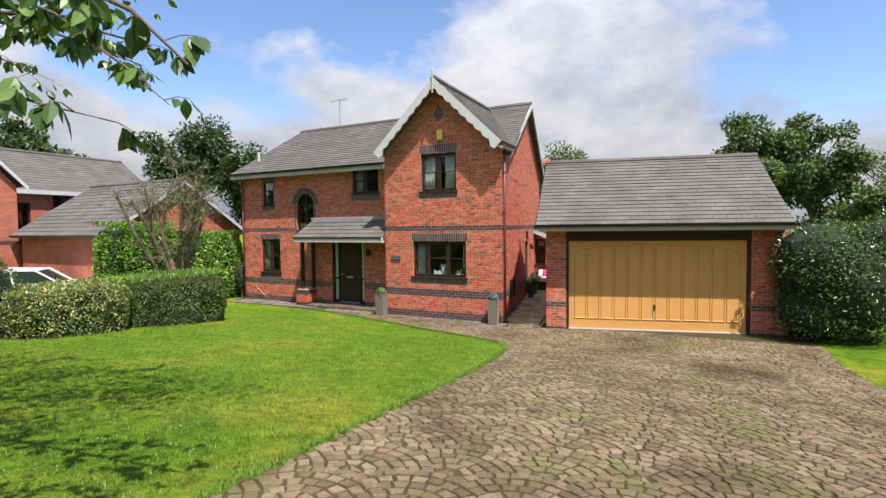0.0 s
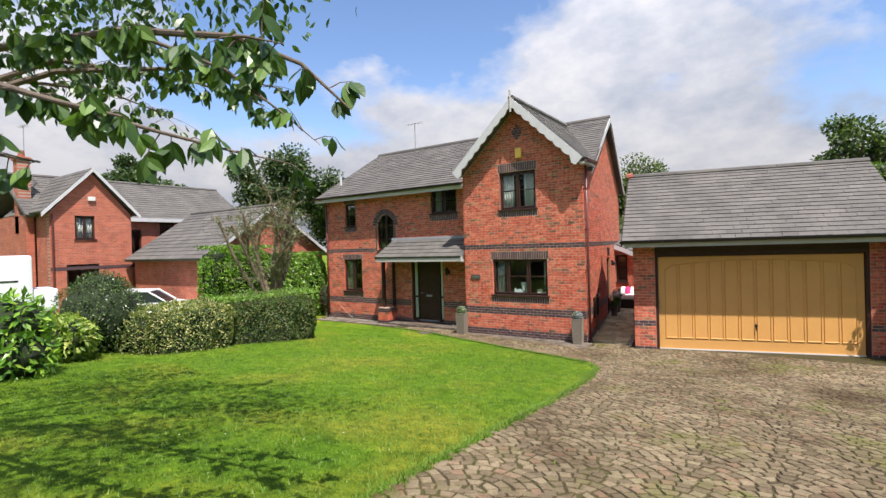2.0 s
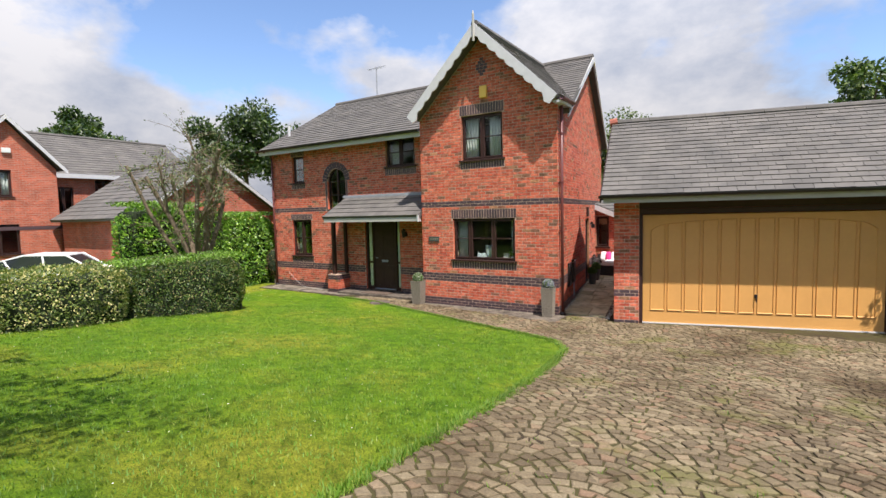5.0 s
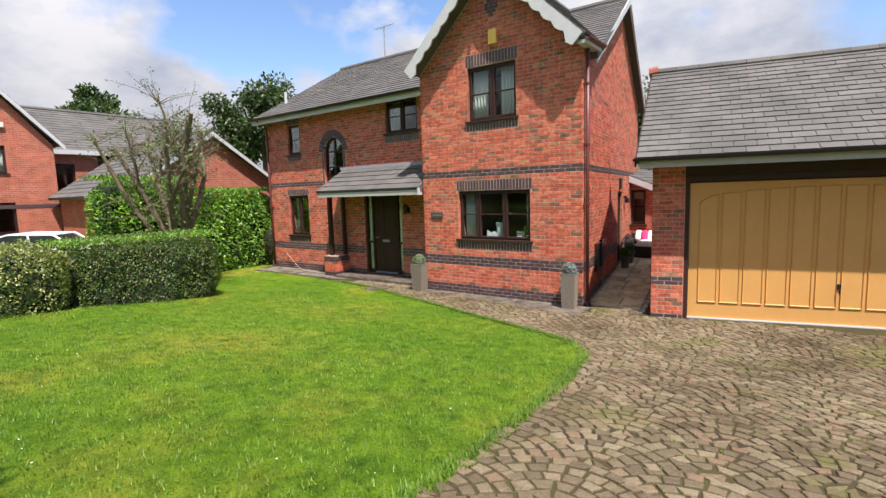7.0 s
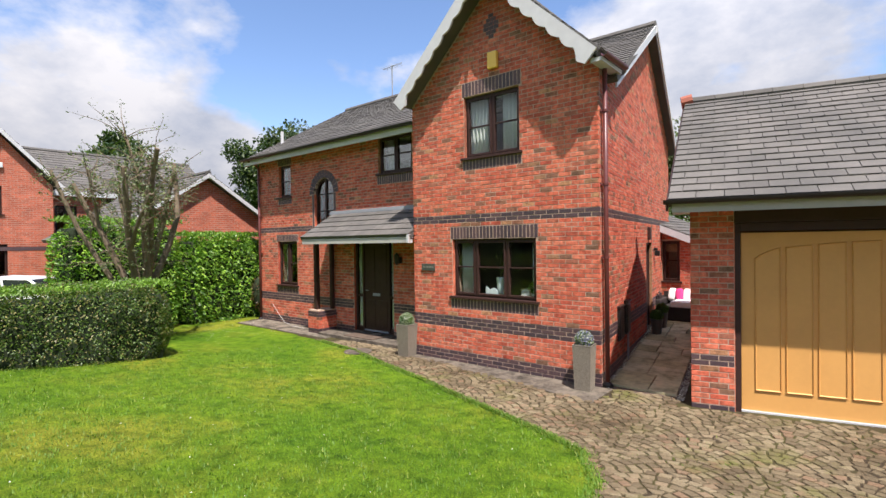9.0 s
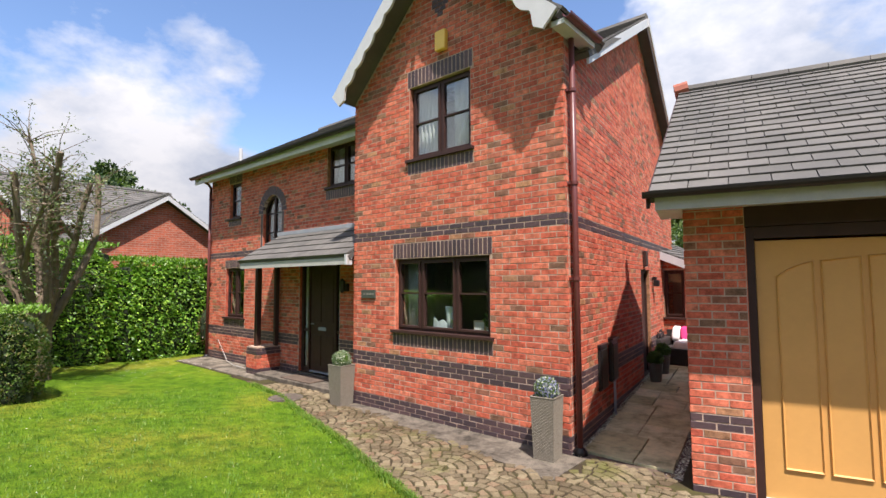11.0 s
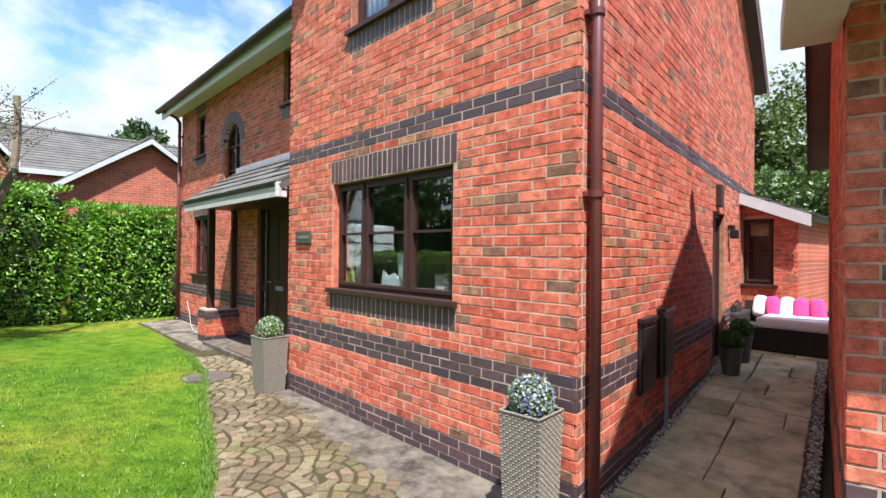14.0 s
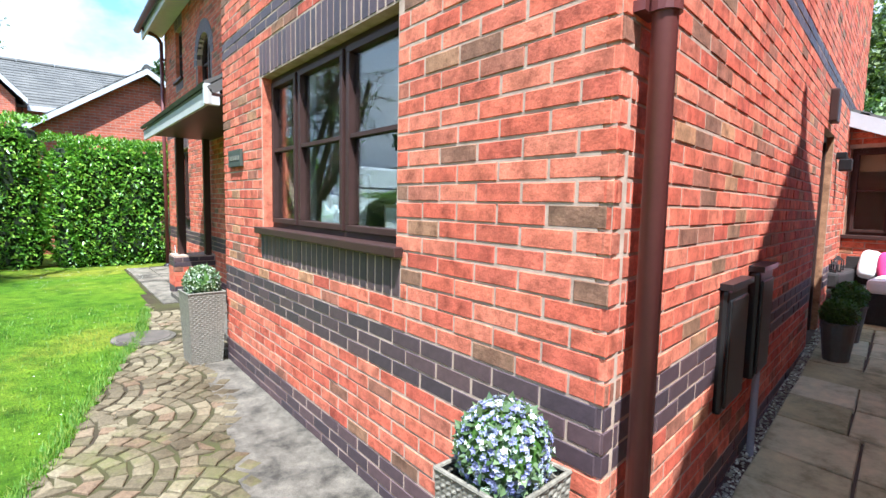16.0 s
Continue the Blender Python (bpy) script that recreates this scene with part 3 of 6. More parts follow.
def scalloped(sign):
    """A bargeboard whose lower edge runs in scallops. x runs down the slope from the apex."""
    run = 2.93
    top, low, n = 0.0, [], 9
    for k in range(n):
        for j in range(6):
            u = (k + j / 6) / n
            low.append((u * run, -0.185 - 0.05 * math.sin(math.pi * j / 6)))
    low.append((run, -0.185))
    poly = [(0.0, 0.0), (run, 0.0)] + [(run + 0.0, -0.27), (run - 0.14, -0.31)] + [q for q in reversed(low) if q[0] < run - 0.25]
    return prism([(x * sign, z) for x, z in poly] if sign > 0 else [(x * sign, z) for x, z in poly][::-1], -0.02, 0.02)


ang = math.degrees(math.atan2(2.0, 2.08))
part("bargeboard", scalloped(1), WHITE, house, "white painted scalloped bargeboard", HOUSE_INV @ pose(GA, GE - 0.03, 6.70, 0, ang, 0))
part("bargeboard", scalloped(-1), WHITE, house, "white painted scalloped bargeboard", HOUSE_INV @ pose(GA, GE - 0.034, 6.70, 0, -ang, 0))
part("finial", tube(bmesh.new(), [(GA, GE - 0.06, 6.25), (GA, GE - 0.06, 6.9), (GA, GE - 0.06, 6.98)], [0.03, 0.03, 0.008], 8), GREYPAINT, house, "", HOUSE_INV)
part("soffit", boxed(-17.2, G_X - 0.25, 13.16, 13.49, 4.36, 4.40), WHITE, house, "", HOUSE_INV)
part("fascia", boxed(-17.25, G_X - 0.27, 13.12, 13.155, 4.26, 4.43), WHITE, house, "white painted fascia board", HOUSE_INV)


def gutter(parent, inv, a, b, mat, r=0.055):
    a, b = Vector(a), Vector(b)
    d = (b - a).normalized()
    s = Vector((-d.y, d.x, 0))
    vs, fs = [], []
    n = 8
    for p in (a, b):
        for k in range(n + 1):
            t = math.pi * k / n
            vs.append(p + s * math.cos(t) * r - Vector((0, 0, 1)) * math.sin(t) * r)
        for k in range(n, -1, -1):
            t = math.pi * k / n
            vs.append(p + s * math.cos(t) * (r - 0.006) - Vector((0, 0, 1)) * math.sin(t) * (r - 0.006))
    k2 = 2 * (n + 1)
    fs = [(k, (k + 1) % k2, (k + 1) % k2 + k2, k + k2) for k in range(k2)] + [tuple(range(k2)), tuple(range(2 * k2 - 1, k2 - 1, -1))]
    part("gutter", (vs, fs), mat, parent, "", inv)


gutter(house, HOUSE_INV, (-17.3, 13.05, 4.45), (G_X - 0.27, 13.05, 4.45), BLACK, 0.068)
gutter(house, HOUSE_INV, (GA + 2.2, GE + 0.02, 4.60), (GA + 2.2, 13.3, 4.62), PIPE)


def verge(parent, inv, a, b, h, t, mat, label=""):
    """A board along the sloping edge of a roof from a down to b."""
    a, b = Vector(a), Vector(b)
    s = (b - a).cross(Vector((0, 0, 1))).normalized() * t
    dz = Vector((0, 0, h))
    vs = [a, b, b - dz, a - dz, a + s, b + s, b - dz + s, a - dz + s]
    fs = [(0, 1, 2, 3), (7, 6, 5, 4), (0, 4, 5, 1), (1, 5, 6, 2), (2, 6, 7, 3), (3, 7, 4, 0)]
    part("bargeboard", (vs, fs), mat, parent, label, inv)


verge(house, HOUSE_INV, (-6.21, RID[0], RID[1] - 0.02), (-5.68, 13.2, 4.46), 0.17, 0.03, WHITE, "white verge board")
verge(house, HOUSE_INV, (-6.21, RID[0], RID[1] - 0.02), (-6.79, 21.2, 4.46), 0.17, 0.03, WHITE, "white verge board")
part("soffit", boxed(-5.79, -5.62, 12.42, 13.25, 4.50, 4.56), WHITE, house, "", HOUSE_INV)


def window(parent, inv, m, a, b, c, d, cols, rail=0.5, mat=BROWN, label="dark brown framed casement window", sill=True, bars=True):
    """A casement window in an opening from a to b and c to d. cols: relative widths of the lights."""
    w = part("window", boxed(a, b, 0.075, 0.14, c, c + 0.042), mat, parent, label, inv @ m)
    f = 0.042
    for nm, q in (("frame", (a, b, 0.075, 0.14, d - f, d)), ("frame", (a, a + f, 0.075, 0.14, c + f, d - f)), ("frame", (b - f, b, 0.075, 0.14, c + f, d - f))):
        part(nm, boxed(*q, bevel=0.004), mat, w)
    if sill:
        part("sill", boxed(a - 0.06, b + 0.06, -0.05, 0.073, c - 0.04, c + 0.008, bevel=0.006), mat, w)
    x0, tot = a + f, sum(cols)
    for k, cw in enumerate(cols):
        x1 = x0 + (b - a - 2 * f) * cw / tot
        if k:
            part("mullion", boxed(x0 - 0.022, x0 + 0.022, 0.072, 0.142, c + f, d - f, bevel=0.004), mat, w)
        p, q = x0 + (0.022 if k else 0.0), x1 - (0.022 if k < len(cols) - 1 else 0.0)
        sash = 0.036
        for dims in ((p, q, 0.055, 0.12, c + f, c + f + sash), (p, q, 0.055, 0.12, d - f - sash, d - f), (p, p + sash, 0.055, 0.12, c + f + sash, d - f - sash), (q - sash, q, 0.055, 0.12, c + f + sash, d - f - sash)):
            part("casement_rail", boxed(*dims, bevel=0.004), mat, w)
        if bars:
            zb = c + (d - c) * rail
            part("glazing_bar", boxed(p + sash, q - sash, 0.06, 0.11, zb - 0.011, zb + 0.011), mat, w)
        g = part("pane", boxed(p + sash - 0.005, q - sash + 0.005, 0.085, 0.092, c + f + sash - 0.005, d - f - sash + 0.005), GLASS, w)
        g.visible_shadow = False
        x0 = x1
    return w


window(house, HOUSE_INV, m_front, *LOW_WIN, (0.8, 1.15, 1.0), 0.52)
window(house, HOUSE_INV, m_front, *UP_WIN, (1, 1), 0.5)
window(house, HOUSE_INV, m_main, *SMALL_WIN, (1, 1), 0.5)
window(house, HOUSE_INV, m_main, *LEFT_WIN, (1,), 0.5)
window(house, HOUSE_INV, m_main, *MID_WIN, (1, 1), 0.5)

# ---- garage ----
GF, GS = 14.0, 9.2
FL = Vector((-4.48, 12.6, 0))
gu = Vector((math.cos(radians(GF)), math.sin(radians(GF)), 0))
gv = Vector((-math.sin(radians(GS)), math.cos(radians(GS)), 0))
GW, GD = 5.6, 5.0
FR, BL, BR = FL + gu * GW, FL + gv * GD, FL + gu * GW + gv * GD
garage = thing("garage", pose(FL.x, FL.y, BASE), "detached brick double garage with a grey tiled roof", "garage")
GAR_INV = garage.matrix_world.inverted()
m_gfront = wall_frame(FL.x, FL.y, GF)
GDOOR = (0.52, 5.05, BASE, 2.02)
brick_wall(garage, GAR_INV, m_gfront, GW, 2.40, [GDOOR, (0.52, 5.05, 2.02, 2.22)], [], (0, 1, 9, 10, 11)[0:1] + (8, 9), (0.2, 0.8), seed=41, label="red brick garage front piers", limit=(160, 40), z0=BASE)
G_EAVE, G_RIDGE = 2.36, 4.30


def gar_span(z):
    if z < 2.40:
        return 0.0, GD
    d = (4.16 - z) / ((4.16 - 2.40) / (GD / 2))
    return max(0, GD / 2 - d), min(GD, GD / 2 + d)


# left wall, outside face towards the passage: it is laid out from the back to the front
m_gleft = wall_frame(BL.x, BL.y, 90 + GS + 180)
GAR_SIDE_DOOR = (1.2, 2.0, -0.45, 1.55)
brick_wall(garage, GAR_INV, m_gleft, GD, 2.40, [GAR_SIDE_DOOR], [], (0, 1, 8, 9), (4.2, 1.0), gar_span, [(0, 2.40), (GD, 2.40), (GD / 2, 4.16)], 51, label="red brick garage side wall by the passage", limit=(260, 60))
part("corner_bed", boxed(0.005, 0.07, 0.004, 0.07, BASE, 2.38), MORTAR, garage, "", GAR_INV @ m_gfront)
part("wall", boxed(0, GD, -0.28, 0.0, BASE - 0.1, 2.40), FAR_BRICK, garage, "", GAR_INV @ wall_frame(FR.x, FR.y, 90 + GS))
part("wall", boxed(0, GW, -0.28, 0.0, BASE - 0.1, 2.40), FAR_BRICK, garage, "", GAR_INV @ wall_frame(BL.x, BL.y, GF))
part("wall", prism([(0, 2.40), (GD, 2.40), (GD / 2, 4.16)], -0.0, 0.25), FAR_BRICK, garage, "", GAR_INV @ wall_frame(FR.x, FR.y, 90 + GS))
part("floor", boxed(0.3, GW - 0.3, 0.3, GD - 0.3, BASE - 0.05, BASE + 0.02), CONCRETE, garage, "", GAR_INV @ m_gfront)


def gpt(u, v, z):
    p = FL + gu * u + gv * v
    return Vector((p.x, p.y, z))


OVL, OVR = -0.22, GW + 0.22
roof(garage, GAR_INV, gpt(OVL, -0.56, 2.32), gpt(OVR, -0.56, 2.32), gpt(OVR, GD / 2, G_RIDGE), gpt(OVL, GD / 2, G_RIDGE), 19, 0.31, (-3, 12.3, 3), 9, limit=300, label="grey concrete tiled garage roof slope with lichen")
roof(garage, GAR_INV, gpt(OVR, GD + 0.35, 2.36), gpt(OVL, GD + 0.35, 2.36), gpt(OVL, GD / 2, G_RIDGE), gpt(OVR, GD / 2, G_RIDGE), 12, 0.5, (-3, 18, 3), 10, limit=0, label="grey tiled rear slope")
ridge_caps(garage, GAR_INV, gpt(OVL + 0.05, GD / 2, G_RIDGE), gpt(OVR, GD / 2, G_RIDGE), 0.09)
part("ridge_end", tube(bmesh.new(), [gpt(OVL - 0.06, GD / 2, G_RIDGE + 0.0), gpt(OVL + 0.12, GD / 2, G_RIDGE + 0.03)], [0.12, 0.12], 10), TERRACOTTA, garage, "terracotta ridge end cap", GAR_INV)
part("fascia", boxed(OVL, OVR, -0.54, -0.51, 2.16, 2.33), GREYPAINT, garage, "weathered grey fascia board", GAR_INV @ m_gfront)
part("soffit", boxed(OVL + 0.05, OVR - 0.05, -0.51, 0.0, 2.215, 2.24), GREYPAINT, garage, "", GAR_INV @ m_gfront)
part("soffit", boxed(OVL - 0.0, 0.0, -0.538, 0.3, 2.17, 2.31, bevel=0.01), WHITE, garage, "white boxed eave end", GAR_INV @ m_gfront)
e0, e1 = gpt(OVL - 0.05, -0.61, 2.32), gpt(OVR + 0.05, -0.61, 2.32)
gutter(garage, GAR_INV, e0, e1, BLACK)
verge(garage, GAR_INV, gpt(OVL, GD / 2, G_RIDGE - 0.05), gpt(OVL, -0.54, 2.29), 0.11, 0.03, BROWN, "brown verge board")
verge(garage, GAR_INV, gpt(OVL, GD / 2, G_RIDGE - 0.05), gpt(OVL, GD + 0.33, 2.33), 0.11, 0.03, BROWN, "brown verge board")

# ---- garage door, front door, porch ----


def garage_door():
    d = thing("garage_door", hm(m_gfront) @ Matrix.Translation((0, 0, BASE)), "ochre yellow panelled up-and-over garage door", "garage door", kind="structure")
    a, b, h = GDOOR[0], GDOOR[1], GDOOR[3] - BASE
    f = 0.075
    part("frame", boxed(a, a + f, 0.02, 0.14, 0, h, bevel=0.004), BROWN, d, "dark brown frame")
    part("frame", boxed(b - f, b, 0.02, 0.14, 0, h, bevel=0.004), BROWN, d, "dark brown frame")
    part("frame", boxed(a + f, b - f, 0.02, 0.14, h - 0.11, h, bevel=0.004), BROWN, d, "dark brown frame")
    p, q, t = a + f + 0.01, b - f - 0.01, h - 0.13
    part("leaf", boxed(p, q, 0.085, 0.12, 0.03, t), OCHRE, d)
    part("weather_strip", boxed(a, b, 0.05, 0.16, 0.0, 0.028), WHITE, d, "pale threshold strip")
    n, m = 12, 0.13
    w = (q - p - 2 * m) / n
    half = (q - p) / 2
    for k in range(n):
        x0, x1 = p + m + k * w + 0.022, p + m + (k + 1) * w - 0.022
        top = lambda x: t - 0.10 - 0.16 * (abs(x - p - half) / half) ** 2.2
        poly = [(x0, 0.30), (x1, 0.30)]
        pts = [x1 + (x0 - x1) * j / 6 for j in range(7)]
        for x in pts:
            z = top(x)
            if k == 0:
                z -= 0.10 * max(0, 1 - (x - x0) / (x1 - x0)) ** 2
            if k == n - 1:
                z -= 0.10 * max(0, 1 - (x1 - x) / (x1 - x0)) ** 2
            poly.append((x, z))
        # moulding round a sunk field: an outer rim and a raised field
        cx, cz = (x0 + x1) / 2, sum(z for _, z in poly) / len(poly)
        inn = [(cx + (x - cx) * 0.86, z - 0.018 if z > 0.6 else z + 0.018) for x, z in poly]
        N = len(poly)
        vs = [(x, 0.0846, z) for x, z in poly] + [(x, 0.066, z) for x, z in [(cx + (x - cx) * 0.95, z - 0.006 if z > 0.6 else z + 0.006) for x, z in poly]] + [(x, 0.082, z) for x, z in inn]
        fs = [(j, (j + 1) % N, N + (j + 1) % N, N + j) for j in range(N)] + [(N + j, N + (j + 1) % N, 2 * N + (j + 1) % N, 2 * N + j) for j in range(N)] + [tuple(2 * N + j for j in range(N))]
        part("panel", (vs, fs), OCHRE, d)
    hx = p + half + 0.0
    hd = part("handle", boxed(hx - 0.03, hx + 0.03, 0.060, 0.085, 0.62, 0.70, bevel=0.006), BLACK, d, "black locking handle")
    part("lever", tube(bmesh.new(), [(hx, 0.045, 0.655), (hx, 0.035, 0.60), (hx, 0.04, 0.54)], [0.012, 0.012, 0.009], 8), BLACK, hd)
    return d


def hm(m):
    return m.copy()


garage_door()
part("lintel", boxed(0.525, 5.045, 0.012, 0.27, 2.024, 2.215), BROWN, garage, "dark brown timber lintel", GAR_INV @ m_gfront)


NET = plain("white_net", (0.72, 0.72, 0.68), 0.9, vary=0.08, scale=14)


def front_door():
    d = thing("front_door", m_main @ Matrix.Translation((0, 0, BASE)), "dark brown panelled front door with a glazed side light", "door", kind="structure")
    a, b, z0, z1 = DOOR[0], DOOR[1], 0.12, DOOR[3] - BASE
    for q in ((a, a + 0.06, z1), (b - 0.06, b, z1), (a + 0.25, a + 0.31, z1 - 0.07), (b - 0.26, b - 0.20, z1 - 0.07)):
        part("frame", boxed(q[0], q[1], 0.06, 0.16, z0, q[2], bevel=0.004), BROWN, d)
    part("frame", boxed(a + 0.06, b - 0.06, 0.06, 0.16, z1 - 0.07, z1, bevel=0.004), BROWN, d)
    part("threshold", boxed(a, b, -0.05, 0.2, 0.0, z0, bevel=0.01), CONCRETE, d)
    part("weather_bar", boxed(a + 0.32, b - 0.27, 0.05, 0.088, z0 + 0.012, z0 + 0.05, bevel=0.006), LEAD, d, "bright metal weather bar")
    for u, v in ((a + 0.06, a + 0.25), (b - 0.20, b - 0.06)):
        g = part("pane", boxed(u, v, 0.10, 0.108, z0 + 0.10, z1 - 0.07), GLASS, d, "narrow side light")
        g.visible_shadow = False
        part("net", boxed(u + 0.02, v - 0.03, 0.118, 0.124, z0 + 0.12, z1 - 0.09), NET, d, "white net behind the glass")
        part("rail", boxed(u, v, 0.08, 0.14, z0, z0 + 0.10), BROWN, d)
        part("rail", boxed(u, v, 0.08, 0.14, 0.98, 1.04), BROWN, d)
    p, q = a + 0.315, b - 0.265
    leaf = part("leaf", boxed(p, q, 0.09, 0.135, z0 + 0.01, z1 - 0.075, bevel=0.003), BROWN, d)
    w = (q - p) / 2
    for k in range(2):
        for c, e in ((0.28, 0.92), (1.18, z1 - 0.2)):
            bm = boxed(p + k * w + 0.07, p + (k + 1) * w - 0.05, 0.078, 0.092, c, e, bevel=0.006)
            part("panel", bm, BROWN, leaf)
    part("letter_plate", boxed((p + q) / 2 - 0.13, (p + q) / 2 + 0.13, 0.074, 0.088, 1.02, 1.09, bevel=0.004), LEAD, leaf, "chrome letter plate")
    part("handle", tube(bmesh.new(), [(p + 0.07, 0.085, 1.15), (p + 0.07, 0.05, 1.15), (p + 0.17, 0.05, 1.15)], 0.011, 8), LEAD, leaf, "chrome lever handle")


front_door()


def porch():
    # brick pier, posts and a lean-to tiled roof
    for dx in (0.0,):
        bm = boxed(-13.74, -13.31, 12.93, 13.5, BASE - 0.05, 0.12)
        pr = part("pier", bm, MORTAR, house, "low brick porch pier with blue brick cap", HOUSE_INV)
    for mm, L in ((wall_frame(-13.745, 12.925, 0), 0.44), (wall_frame(-13.305, 12.925, 90), 0.57), (wall_frame(-13.745, 13.495, -90), 0.57)):
        w = part("face", boxed(0.02, L - 0.02, 0.0, 0.02, BASE, 0.1), MORTAR, pr, "", mm)
        red, blue = courses(L, BASE, 0.16, [], (0, 1, 6, 7, 8))
        for mats, items, nm, jn in (((RED, RED_J), red, "brick", "brickwork"), ((BLUE, BLUE_J), blue, "blue_brick", "blue_brickwork")):
            vs, fs = [], []
            for s0, s1, c, e in items:
                v, f = chamfered(s0, s1, -0.008, 0.02, c, e)
                n = len(vs)
                vs += v
                fs += [tuple(i + n for i in q) for q in f]
            if vs:
                tagged(part(jn, (vs, fs), mats[1], w), kind="stuff")
    part("post", boxed(-13.62, -13.51, 13.02, 13.13, 0.1, 1.98, bevel=0.006), BROWN, house, "dark brown timber porch post", HOUSE_INV)
    part("post", boxed(-13.40, -13.31, 13.36, 13.45, 0.1, 1.98, bevel=0.006), BROWN, house, "dark brown timber porch post", HOUSE_INV)
    roof(house, HOUSE_INV, (-13.55, 12.58, 1.99), (-9.77, 12.58, 1.99), (-9.77, 13.5, 2.62), (-13.35, 13.5, 2.62), 5, 0.235, (-10, 12.6, 2.2), 12, limit=100, name="porch_roof", label="grey tiled lean-to porch roof")
    part("fascia", boxed(-13.5, -9.77, 12.60, 12.63, 1.83, 1.95), GREYPAINT, house, "pale porch fascia", HOUSE_INV)
    part("soffit", boxed(-13.45, -9.77, 12.63, 13.49, 1.90, 1.925), BROWN, house, "brown boarded porch ceiling", HOUSE_INV)
    part("end_board", boxed(-9.83, -9.772, 12.57, 12.70, 1.82, 2.0, bevel=0.006), WHITE, house, "white board end", HOUSE_INV)
    part("flashing", boxed(-13.45, -9.77, 13.45, 13.492, 2.60, 2.69, bevel=0.006), LEAD, house, "lead flashing", HOUSE_INV)
    part("step", boxed(-13.25, -9.8, 12.85, 13.49, BASE - 0.05, BASE + 0.09, bevel=0.012), CONCRETE, house, "worn concrete porch step", HOUSE_INV)
    lamp = tagged(part("wall_lantern", boxed(-10.95, -10.85, 13.44, 13.5, 1.35, 1.50, bevel=0.01), BLACK), "small black wall lantern beside the door", "lantern")
    part("shade", tube(bmesh.new(), [(-10.9, 13.36, 1.32), (-10.9, 13.36, 1.36), (-10.9, 13.36, 1.55), (-10.9, 13.36, 1.60)], [0.02, 0.05, 0.065, 0.01], 6), BLACK, lamp)
    tagged(part("doormat", boxed(-12.3, -11.3, 12.9, 13.35, BASE + 0.09, BASE + 0.11, bevel=0.006), SOIL), "brown doormat on the porch step", "doormat")


porch()


def arch_window():
    cx, cz, r = ARCH[0], ARCH[1], ARCH[2]
    w = part("window", boxed(2.80, 3.64, 0.075, 0.14, 2.26, 2.31), BROWN, house, "arched dark brown stair window", HOUSE_INV @ m_main)

    def arc(r0, r1, y0, y1, n=18):
        vs, fs = [], []
        for k in range(n + 1):
            t = math.pi * k / n
            for rr, yy in ((r0, y0), (r1, y0), (r1, y1), (r0, y1)):
                vs.append((cx + rr * math.cos(t), yy, cz + rr * math.sin(t)))
        for k in range(n):
            for j in range(4):
                fs.append((4 * k + j, 4 * k + (j + 1) % 4, 4 * k + 4 + (j + 1) % 4, 4 * k + 4 + j))
        return vs, fs

    part("frame", arc(0.365, 0.43, 0.07, 0.14), BROWN, w)
    for q in ((2.80, 2.855), (3.585, 3.64), (3.19, 3.25)):
        part("frame", boxed(q[0], q[1], 0.075, 0.14, 2.31, 3.2 if q[0] != 3.19 else 3.58), BROWN, w)
    for z in (2.72, 3.18):
        part("glazing_bar", boxed(2.855, 3.585, 0.085, 0.125, z, z + 0.03), BROWN, w)
    vs = [(2.85, 0.10, 2.3), (3.59, 0.10, 2.3)] + [(cx + 0.38 * math.cos(math.pi * k / 16), 0.10, cz + 0.38 * math.sin(math.pi * k / 16)) for k in range(17)]
    g = part("pane", prism([(x, z) for x, _, z in vs], 0.10, 0.106), GLASS, w)
    g.visible_shadow = False
    part("sill", boxed(2.76, 3.68, -0.04, 0.1, 2.215, 2.255, bevel=0.006), BROWN, w)
    n = 15
    for k in range(n):
        t0, t1 = math.pi * k / n + 0.012, math.pi * (k + 1) / n - 0.012
        poly = [(cx + rr * math.cos(t), cz + rr * math.sin(t)) for rr, t in ((0.43, t0), (0.63, t0), (0.63, t1), (0.43, t1))]
        part("blue_brick", prism(poly, -0.008, 0.05), BLUE, w)


arch_window()


